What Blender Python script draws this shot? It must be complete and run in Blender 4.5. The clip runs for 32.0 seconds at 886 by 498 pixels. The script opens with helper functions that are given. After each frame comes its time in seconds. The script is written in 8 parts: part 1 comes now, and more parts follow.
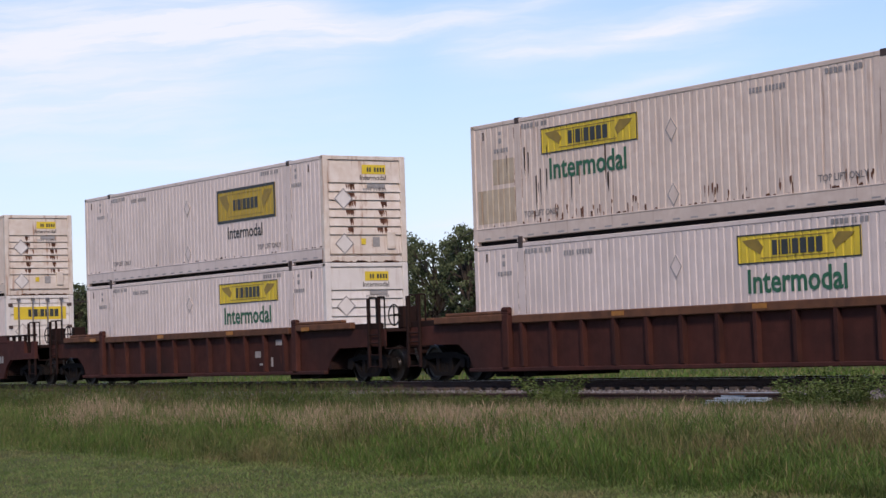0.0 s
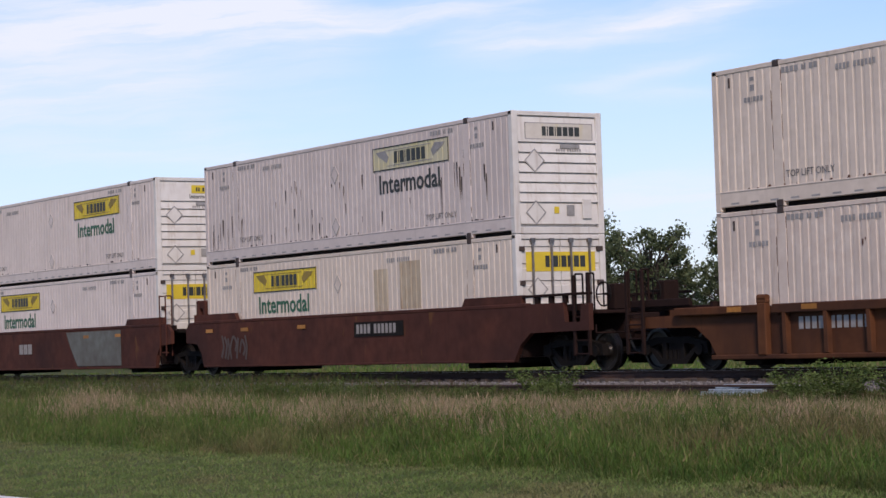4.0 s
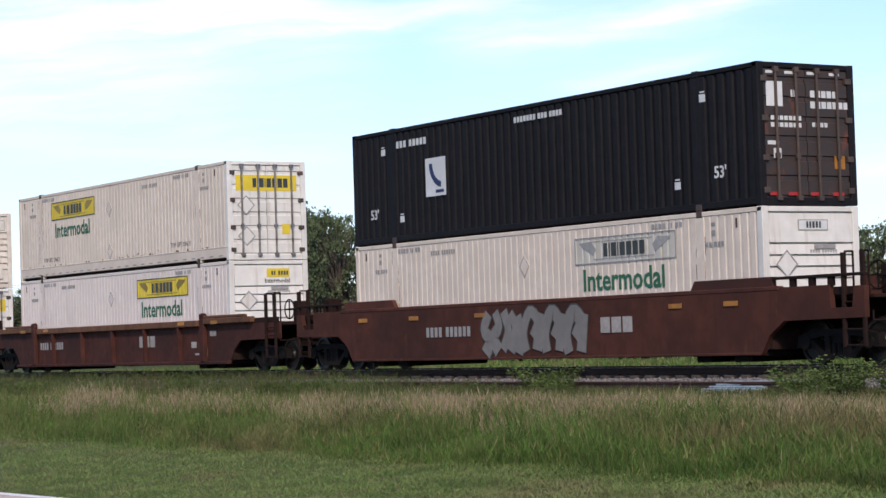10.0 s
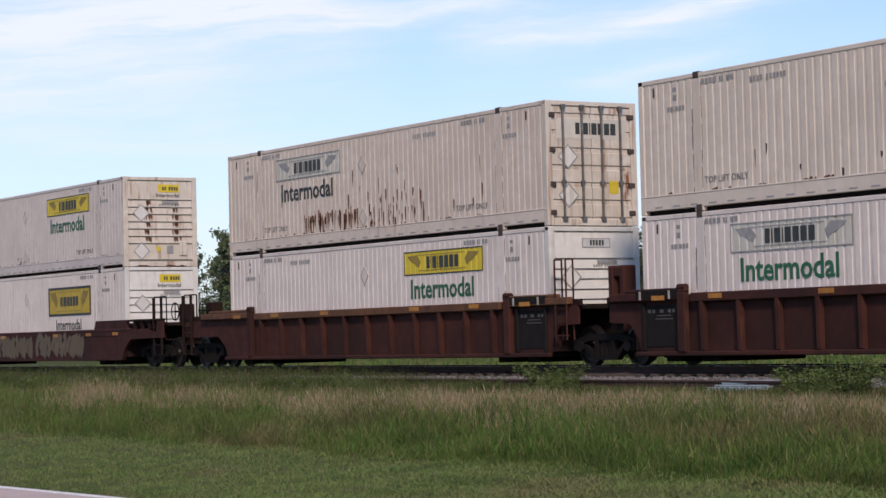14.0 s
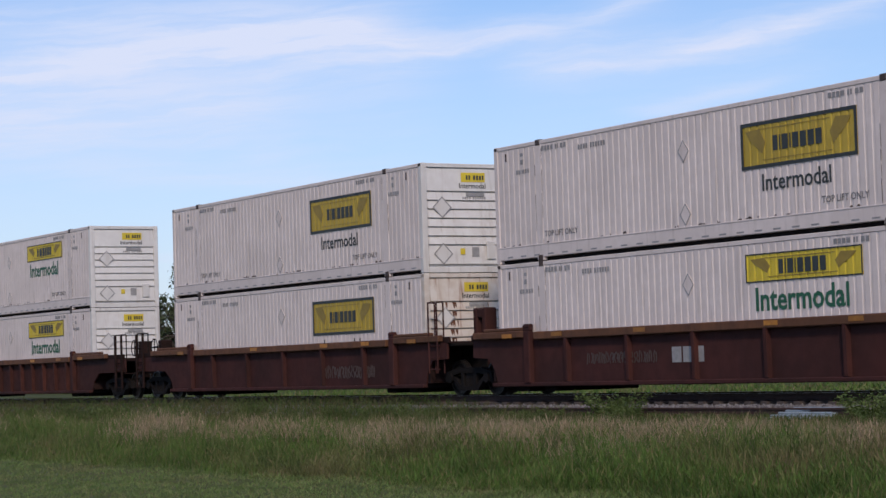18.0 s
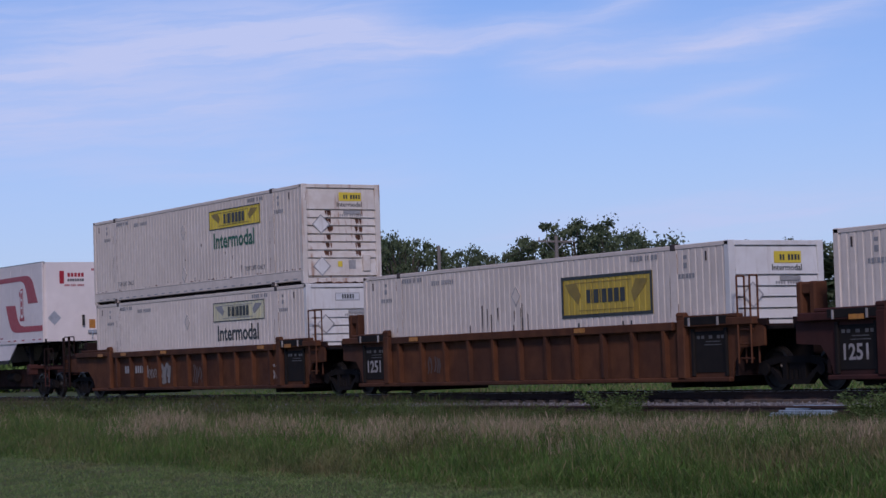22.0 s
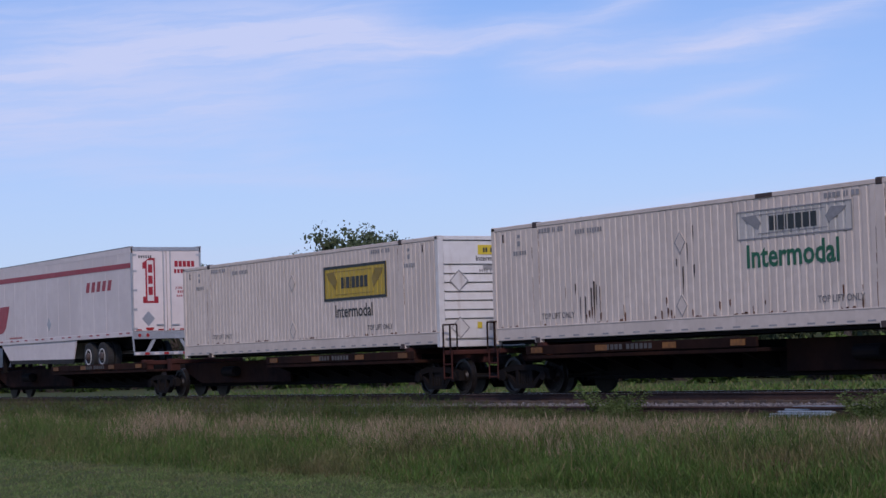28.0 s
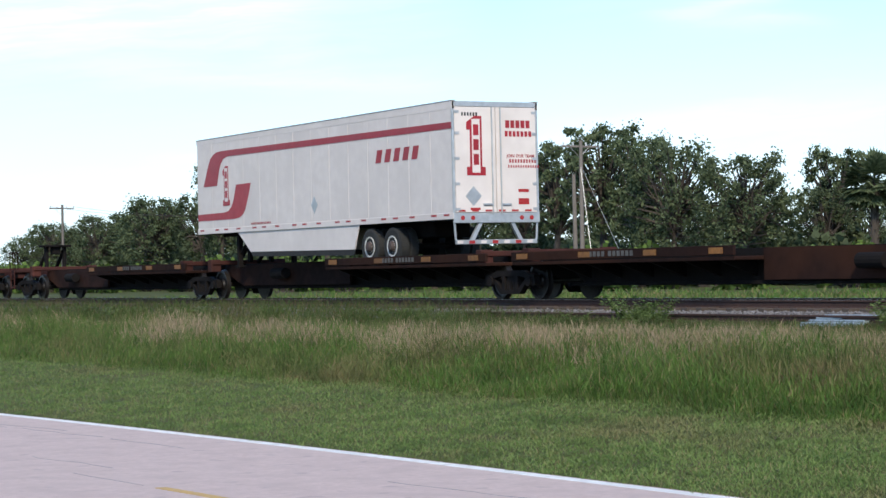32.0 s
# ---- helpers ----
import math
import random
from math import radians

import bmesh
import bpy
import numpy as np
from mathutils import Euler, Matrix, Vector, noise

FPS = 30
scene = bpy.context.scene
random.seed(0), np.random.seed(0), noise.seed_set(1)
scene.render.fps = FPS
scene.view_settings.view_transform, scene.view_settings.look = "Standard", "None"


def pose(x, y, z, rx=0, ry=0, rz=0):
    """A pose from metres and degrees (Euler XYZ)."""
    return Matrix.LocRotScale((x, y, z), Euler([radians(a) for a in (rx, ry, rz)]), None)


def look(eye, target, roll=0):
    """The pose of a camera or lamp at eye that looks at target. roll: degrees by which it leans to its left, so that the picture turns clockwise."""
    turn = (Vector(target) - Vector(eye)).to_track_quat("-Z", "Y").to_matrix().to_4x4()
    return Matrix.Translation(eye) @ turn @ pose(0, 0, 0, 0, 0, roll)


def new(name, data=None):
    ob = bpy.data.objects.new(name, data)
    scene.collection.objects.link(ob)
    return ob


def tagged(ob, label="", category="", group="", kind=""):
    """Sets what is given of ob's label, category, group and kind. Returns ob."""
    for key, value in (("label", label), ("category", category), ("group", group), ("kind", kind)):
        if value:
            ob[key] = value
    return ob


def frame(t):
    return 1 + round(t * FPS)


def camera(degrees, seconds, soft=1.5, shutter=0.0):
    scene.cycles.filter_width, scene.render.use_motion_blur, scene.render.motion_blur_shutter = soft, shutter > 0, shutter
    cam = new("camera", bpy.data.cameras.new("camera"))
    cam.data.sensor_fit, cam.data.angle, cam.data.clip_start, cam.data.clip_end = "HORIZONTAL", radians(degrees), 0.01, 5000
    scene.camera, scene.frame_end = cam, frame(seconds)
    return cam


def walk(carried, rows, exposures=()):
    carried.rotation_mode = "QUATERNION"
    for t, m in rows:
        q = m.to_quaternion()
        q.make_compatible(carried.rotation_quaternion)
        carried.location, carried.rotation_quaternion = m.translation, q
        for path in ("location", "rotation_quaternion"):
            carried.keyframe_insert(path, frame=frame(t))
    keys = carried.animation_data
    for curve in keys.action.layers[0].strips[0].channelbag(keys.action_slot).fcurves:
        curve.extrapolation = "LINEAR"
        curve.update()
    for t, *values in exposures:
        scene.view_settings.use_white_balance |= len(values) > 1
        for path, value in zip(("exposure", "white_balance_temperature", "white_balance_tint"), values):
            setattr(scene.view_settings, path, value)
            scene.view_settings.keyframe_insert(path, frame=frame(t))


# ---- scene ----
# World: x runs along the track in the train's direction, y away from the camera, z up; the road lies at z = 0.
EYE = Vector((0.0, 0.0, 1.9))
TRACK_Y = 30.147          # centre line of the track
RAIL_Z = 1.14             # top of the rails


def view(yaw, pitch, roll, ahead=0.0):
    way = Vector((-math.sin(radians(yaw)) * math.cos(radians(pitch)),
                  math.cos(radians(yaw)) * math.cos(radians(pitch)), math.sin(radians(pitch))))
    eye = EYE + way * ahead
    return look(eye, eye + way * 10, roll)


cam = camera(22.79, 32.0, soft=1.5)
walk(cam, [(t, view(yaw, pitch, roll, ahead)) for t, yaw, pitch, roll, ahead in (
    (0, 57.659, 2.644, -1.79, 0), (0.5, 57.606, 2.616, -1.79, 0), (1, 57.551, 2.545, -1.79, 0), (1.5, 57.538, 2.520, -1.79, 0),
    (2, 57.534, 2.493, -1.79, 0), (2.5, 57.528, 2.470, -1.79, 0), (3, 57.544, 2.463, -1.79, 0), (3.5, 57.538, 2.427, -1.79, 0),
    (4, 57.529, 2.422, -1.79, 0), (4.5, 57.544, 2.417, -1.79, 0), (6.5, 57.552, 2.364, -1.79, 0), (7, 57.545, 2.362, -1.79, 0),
    (7.5, 57.551, 2.355, -1.79, 0), (8, 57.551, 2.345, -1.79, 0), (8.5, 57.544, 2.346, -1.79, 0), (9, 57.542, 2.345, -1.79, 0),
    (9.5, 57.535, 2.349, -1.79, 0), (10, 57.545, 2.338, -1.79, 0), (10.5, 57.545, 2.346, -1.79, 0), (11, 57.565, 2.332, -1.79, 0),
    (11.5, 57.549, 2.344, -1.79, 0), (12, 57.548, 2.321, -1.79, 0), (12.5, 57.533, 2.272, -1.55, 0), (13, 57.645, 2.248, -1.47, 0),
    (13.5, 57.690, 2.224, -1.44, 0), (14, 57.719, 2.267, -1.41, 0), (14.2, 57.774, 2.318, -1.40, 0), (14.3, 57.738, 2.357, -1.43, 0),
    (14.4, 57.694, 2.387, -1.46, 0), (14.5, 57.796, 2.705, -1.49, 0), (14.6, 57.886, 2.902, -1.52, 0), (14.7, 58.372, 2.961, -1.55, 0),
    (14.8, 58.548, 3.038, -1.60, 0), (14.9, 58.872, 3.097, -1.64, 0), (15, 59.031, 3.091, -1.69, 0), (15.1, 59.078, 3.097, -1.73, 0),
    (15.2, 59.093, 3.097, -1.78, 0), (15.5, 59.134, 3.124, -1.78, 0), (17.5, 59.307, 3.075, -1.78, 0), (18, 59.287, 3.065, -1.78, 0),
    (18.5, 59.334, 3.262, -1.78, 0), (19, 59.266, 3.062, -1.78, 0), (19.5, 59.291, 3.049, -1.78, 0), (20, 59.267, 3.030, -1.78, 0),
    (20.5, 59.274, 3.038, -1.78, 0), (21, 59.277, 3.029, -1.78, 0), (21.5, 59.294, 3.026, -1.78, 0), (22, 59.293, 3.014, -1.78, 0),
    (22.5, 59.278, 3.030, -1.78, 0), (23, 59.269, 3.022, -1.78, 0), (23.5, 59.259, 3.035, -1.78, 0), (24, 59.266, 3.059, -1.78, 0),
    (24.5, 59.261, 3.047, -1.78, 0), (25, 59.266, 3.054, -1.78, 0), (25.5, 59.253, 3.030, -1.78, 0), (27.5, 59.275, 3.033, -1.78, 0),
    (28, 59.275, 3.030, -1.76, 0), (28.5, 59.265, 3.033, -1.74, 0), (29, 59.268, 3.036, -1.72, 0), (29.5, 59.266, 2.994, -1.70, 0),
    (30, 59.258, 3.033, -1.68, 0), (30.4, 59.244, 2.904, -1.50, 0), (30.5, 59.411, 2.661, -1.45, 0), (30.6, 59.539, 2.506, -1.44, 0),
    (30.7, 59.524, 2.344, -1.44, 0), (30.8, 59.629, 1.735, -1.43, 0), (30.9, 59.673, 1.499, -1.42, 0), (31, 59.733, 0.866, -1.42, 0),
    (31.1, 59.850, 0.542, -1.41, 0), (31.2, 59.879, 0.586, -1.40, 0), (31.5, 59.903, 0.638, -1.38, 0), (31.7, 59.933, 0.623, -1.33, 0),
    (31.85, 59.923, 0.598, -1.29, 0.45), (32, 59.950, 0.547, -1.25, 1.04),
)],
     exposures=[(0, -0.02, 6230, 22), (4, -0.06, 6180, 20), (8, -0.08, 6040, 17), (8.4, -0.05, 6040, 17), (9, 0.38, 5960, 12), (10, 0.33, 6080, 13), (10.6, 0.08, 6170, 17), (11, 0.0, 6150, 21), (12, 0.02, 6230, 17), (13, 0.0, 6260, 16), (14.2, 0.0, 6250, 16), (15.2, -0.26, 5950, 18), (19.2, -0.28, 5910, 16), (20.2, -0.27, 5840, 17), (20.8, -0.59, 5400, 26), (22.1, -0.69, 5300, 27), (22.8, -0.36, 5770, 17), (25.3, -0.38, 5720, 17), (27.0, -0.55, 5430, 25), (28, -0.56, 5430, 25), (30.7, -0.52, 5460, 24), (31.0, -0.32, 5600, 18), (31.4, 0.42, 5780, 8), (32, 0.48, 5750, 4)])

# the train's way along the track: seconds, metres
RUN = [(0, -315.87), (2, -275.91), (4.5, -226.23), (6.5, -186.56), (9, -137.30), (11, -97.99), (13, -58.71),
       (15.5, -9.59), (17.5, 29.32), (20, 78.64), (22.5, 128.09), (25.5, 187.52), (27.5, 226.27), (29, 255.80),
       (30.5, 285.14), (32, 314.21)]

# ---- light ----
SUN_WAY = Vector((0.69, -0.375, 0.61)).normalized()
world = bpy.data.worlds.new("world")
scene.world = world
world.use_nodes = True


def set_up(node, values):
    if "operation" in values:
        node.operation = values["operation"]
    if "data_type" in values:
        node.data_type = values["data_type"]
    if "blend_type" in values:
        node.blend_type = values["blend_type"]
    if "noise_dimensions" in values:
        node.noise_dimensions = values["noise_dimensions"]
    return node


def sky_nodes():
    nt = world.node_tree
    nt.nodes.clear()
    n = lambda kind, **kw: set_up(nt.nodes.new(kind), kw)
    link = nt.links.new
    coord = n("ShaderNodeTexCoord")
    sky = n("ShaderNodeTexSky")
    sky.sky_type, sky.sun_disc = "NISHITA", False
    sky.sun_elevation, sky.sun_rotation = math.asin(SUN_WAY.z), math.atan2(SUN_WAY.x, SUN_WAY.y)
    sky.air_density, sky.dust_density, sky.ozone_density = 1.0, 0.6, 2.2
    split = n("ShaderNodeSeparateXYZ")
    link(coord.outputs["Generated"], split.inputs[0])

    def calc(op, *values):
        node = n("ShaderNodeMath", operation=op)
        for k, v in enumerate(values):
            if isinstance(v, (int, float)):
                node.inputs[k].default_value = v
            else:
                link(v, node.inputs[k])
        return node.outputs[0]

    def between(v, a, b, lo=0.0, hi=1.0):
        node = n("ShaderNodeMapRange")
        node.interpolation_type = "SMOOTHSTEP"
        for k, w in enumerate((a, b, lo, hi)):
            node.inputs[k + 1].default_value = w
        link(v, node.inputs[0])
        return node.outputs[0]

    def cloud(across, rise, scale_x, scale_y, detail, seed):
        place = n("ShaderNodeCombineXYZ")
        link(calc("MULTIPLY", across, scale_x), place.inputs[0])
        link(calc("MULTIPLY", rise, scale_y), place.inputs[1])
        place.inputs[2].default_value = seed
        tex = n("ShaderNodeTexNoise")
        tex.inputs["Scale"].default_value, tex.inputs["Detail"].default_value, tex.inputs["Roughness"].default_value = 1.0, detail, 0.58
        link(place.outputs[0], tex.inputs["Vector"])
        return tex.outputs["Fac"]

    up = n("ShaderNodeMath", operation="MAXIMUM")
    link(split.outputs[2], up.inputs[0])
    up.inputs[1].default_value = 0.0
    # bearing from the view's middle and height over the horizon, in degrees
    side = calc("SUBTRACT", calc("MULTIPLY", calc("ARCTAN2", calc("MULTIPLY", split.outputs[0], -1.0), split.outputs[1]), 57.296), 60.0)
    rise = calc("MULTIPLY", calc("ARCSINE", split.outputs[2]), 57.296)
    warp = calc("MULTIPLY", calc("SUBTRACT", cloud(side, rise, 0.30, 0.9, 5, 2.0), 0.5), 0.75)
    bent = calc("ADD", rise, warp)
    slant = calc("ADD", bent, calc("MULTIPLY", side, 0.06))
    fibre = between(cloud(side, slant, 0.22, 2.6, 8, 7.0), 0.30, 0.68, 0.48, 1.0)
    # loose veil of cirrus over the whole sky
    veil = between(cloud(side, slant, 0.085, 0.55, 7, 4.0), 0.50, 0.78, 0.0, 0.45)
    total = calc("MULTIPLY", veil, fibre)
    # separate streaks: height = a + b u + c u2, thickness, ends, strength
    for a, b, c, wide, end0, end1, strong in ((8.70, -0.005, -0.0076, 0.32, -1.0, 16.0, 0.62), (8.15, -0.005, -0.0076, 1.2, -2.0, 22.0, 0.55), (8.36, -0.02, 0.021, 0.24, -9.0, 2.0, 0.62),
                                              (7.895, 0.14, 0.02, 0.22, -15.0, -1.8, 0.62), (7.75, 0.12, 0.02, 0.55, -16.0, -1.0, 0.24), (5.44, -0.174, 0.0, 0.18, -11.5, -5.0, 0.42), (6.85, 0.07, 0.0, 0.18, -11.0, -4.5, 0.40),
                                              (3.25, -0.06, 0.0, 0.36, -18.0, -1.0, 0.55), (6.72, 0.0, -0.0045, 0.60, 2.0, 18.0, 0.55), (9.10, 0.0, 0.0, 0.55, 0.0, 18.0, 0.45), (4.9, 0.04, 0.0, 0.26, -2.0, 11.0, 0.26)):
        line = calc("ADD", calc("ADD", calc("MULTIPLY", calc("MULTIPLY", side, side), c), calc("MULTIPLY", side, b)), a)
        off = calc("DIVIDE", calc("SUBTRACT", bent, line), wide)
        core = calc("DIVIDE", 1.0, calc("ADD", 1.0, calc("POWER", calc("ABSOLUTE", off), 2.4)))
        ends = calc("MULTIPLY", between(side, end0, end0 + 3.0), between(side, end1 - 3.0, end1, 1.0, 0.0))
        streak = calc("MULTIPLY", calc("MULTIPLY", core, ends), calc("MULTIPLY", fibre, strong))
        total = calc("ADD", total, streak)
    cirrus = calc("MINIMUM", total, 0.92)
    # thin haze whitens the sky towards the horizon
    haze = n("ShaderNodeMapRange")
    haze.inputs[1].default_value, haze.inputs[2].default_value = 0.0, 0.20
    haze.inputs[3].default_value, haze.inputs[4].default_value = 0.50, 0.0
    link(up.outputs[0], haze.inputs[0])
    clear = calc("MULTIPLY", calc("SUBTRACT", 1.0, haze.outputs[0]), calc("SUBTRACT", 1.0, cirrus))
    most = n("ShaderNodeMath", operation="SUBTRACT")
    most.inputs[0].default_value = 1.0
    link(clear, most.inputs[1])
    level = n("ShaderNodeVectorMath", operation="MULTIPLY")
    level.inputs[1].default_value = SKY_LEVEL
    link(sky.outputs[0], level.inputs[0])
    mix = n("ShaderNodeMix", data_type="RGBA")
    link(most.outputs[0], mix.inputs["Factor"])
    link(level.outputs[0], mix.inputs["A"])
    mix.inputs["B"].default_value = CLOUD
    back = n("ShaderNodeBackground")
    back.inputs["Strength"].default_value = 1.0
    link(mix.outputs["Result"], back.inputs["Color"])
    link(back.outputs[0], n("ShaderNodeOutputWorld").inputs[0])


SKY_LEVEL = (0.108, 0.122, 0.138)
CLOUD = (0.90, 0.94, 1.02, 1)
sky_nodes()
sun_light = bpy.data.lights.new("sun", "SUN")
sun_light.energy, sun_light.angle, sun_light.color = 3.0, radians(8), (1.0, 0.82, 0.60)
sun = new("sun", sun_light)
sun.matrix_world = look(SUN_WAY * 100, (0, 0, 0))


# ---- mesh helpers ----
class Geo:
    """Points and faces of one mesh."""

    def __init__(self):
        self.v, self.f = [], []

    def add(self, points, faces):
        n = len(self.v)
        self.v += points
        self.f += [tuple(i + n for i in face) for face in faces]
        return self

    def box(self, x0, x1, y0, y1, z0, z1, c=0.0):
        if x1 < x0: x0, x1 = x1, x0
        if y1 < y0: y0, y1 = y1, y0
        if z1 < z0: z0, z1 = z1, z0
        lo, hi = (x0, y0, z0), (x1, y1, z1)
        if c <= 0:
            p = [((x0, x1)[i & 1], (y0, y1)[i >> 1 & 1], (z0, z1)[i >> 2]) for i in range(8)]
            return self.add(p, [(0, 2, 3, 1), (4, 5, 7, 6), (0, 1, 5, 4), (2, 6, 7, 3), (0, 4, 6, 2), (1, 3, 7, 5)])
        c = min(c, (x1 - x0) / 2.5, (y1 - y0) / 2.5, (z1 - z0) / 2.5)
        p, at = [], {}
        for i in range(8):
            s = [(i >> k) & 1 for k in range(3)]
            for k in range(3):
                q = [(hi[j] if s[j] else lo[j]) if j == k else (hi[j] - c if s[j] else lo[j] + c) for j in range(3)]
                at[i, k] = len(p)
                p.append(tuple(q))
        faces = []
        for k in range(3):
            a, b = (k + 1) % 3, (k + 2) % 3
            for s in (0, 1):
                ring = [(s << k), (s << k) | (1 << a), (s << k) | (1 << a) | (1 << b), (s << k) | (1 << b)]
                ring = ring if s else ring[::-1]
                faces.append(tuple(at[i, k] for i in ring))
            for sa in (0, 1):
                for sb in (0, 1):
                    i0 = (sa << a) | (sb << b)
                    i1 = i0 | (1 << k)
                    quad = (at[i0, a], at[i1, a], at[i1, b], at[i0, b])
                    faces.append(quad if sa == sb else quad[::-1])
        for i in range(8):
            tri = (at[i, 0], at[i, 1], at[i, 2])
            faces.append(tri if bin(i).count("1") % 2 else tri[::-1])
        return self.add(p, faces)

    def prism(self, poly, a0, a1, axis="y"):
        """A polygon pushed from a0 to a1: of (x, z) along y, (y, z) along x or (x, y) along z."""
        place = {"y": lambda p, a: (p[0], a, p[1]), "x": lambda p, a: (a, p[0], p[1]), "z": lambda p, a: (p[0], p[1], a)}[axis]
        n = len(poly)
        pts = [place(p, a0) for p in poly] + [place(p, a1) for p in poly]
        return self.add(pts, [tuple(range(n))[::-1], tuple(range(n, 2 * n))] + [(i, (i + 1) % n, n + (i + 1) % n, n + i) for i in range(n)])

    def rod(self, p0, p1, r, n=8, r1=None):
        p0, p1 = Vector(p0), Vector(p1)
        w = (p1 - p0).normalized()
        a = w.orthogonal().normalized()
        b = w.cross(a)
        r1 = r if r1 is None else r1
        ring = lambda c, q: [tuple(c + (a * math.cos(k * math.tau / n) + b * math.sin(k * math.tau / n)) * q) for k in range(n)]
        return self.add(ring(p0, r) + ring(p1, r1), [tuple(range(n))[::-1], tuple(range(n, 2 * n))] + [(i, (i + 1) % n, n + (i + 1) % n, n + i) for i in range(n)])

    def turned(self, centre, steps, n=24):
        """A turned body about the y axis through centre: steps of (y, radius)."""
        cx, cy, cz = centre
        pts = [(cx + r * math.cos(k * math.tau / n), cy + y, cz + r * math.sin(k * math.tau / n)) for y, r in steps for k in range(n)]
        faces = [(s * n + k, s * n + (k + 1) % n, (s + 1) * n + (k + 1) % n, (s + 1) * n + k) for s in range(len(steps) - 1) for k in range(n)]
        m = (len(steps) - 1) * n
        return self.add(pts, faces + [tuple(range(n)), tuple(range(m, m + n))[::-1]])

    def tube(self, points, r, n=6):
        for a, b in zip(points, points[1:]):
            self.rod(a, b, r, n)
        return self

    def mesh(self, name):
        me = bpy.data.meshes.new(name)
        me.from_pydata(self.v, [], self.f)
        bm = bmesh.new()
        bm.from_mesh(me)
        bmesh.ops.recalc_face_normals(bm, faces=bm.faces)
        bm.to_mesh(me)
        bm.free()
        return me


STORE = {}


def stored(key, make):
    """The mesh of that key, built once."""
    if key not in STORE:
        made = make()
        STORE[key] = made.mesh(str(key)) if isinstance(made, Geo) else made
    return STORE[key]


def part(name, shape, material, parent, label="", at=None):
    """One mesh object under a thing or under a part."""
    me = shape.mesh(name) if isinstance(shape, Geo) else shape
    if not me.materials:
        me.materials.append(material)
    ob = new(name, me)
    ob.parent = parent
    if me.materials[0] != material:
        ob.material_slots[0].link = "OBJECT"
        ob.material_slots[0].material = material
    if at is not None:
        ob.location = at
    if name in ("number_marking", "data_marking", "web_marking", "emblem_marking", "stalk", "limb_frame", "rail_perforation", "lift_lettering", "stem", "spray_paint"):
        ob["kind"] = "stuff"
    return tagged(ob, label)


def thing(name, label, category, group=""):
    return tagged(new(name), label, category, group)


def text_mesh(body, size, side="y", bold=0.0, align="LEFT"):
    """Built-in lettering as a thin mesh: read from -y, or from +x with side 'x'."""
    def make():
        cu = bpy.data.curves.new("lettering", "FONT")
        cu.body, cu.size, cu.extrude, cu.resolution_u, cu.offset, cu.align_x = body, size, 0.002, 2, bold, align
        ob = new("lettering", cu)
        me = bpy.data.meshes.new_from_object(ob.evaluated_get(bpy.context.evaluated_depsgraph_get()))
        bpy.data.objects.remove(ob)
        me.transform(pose(0, 0, 0, 90) if side == "y" else pose(0, 0, 0, 90, 0, 90))
        me.materials.clear()
        return me
    return stored(("text", body, size, side, bold, align), make)


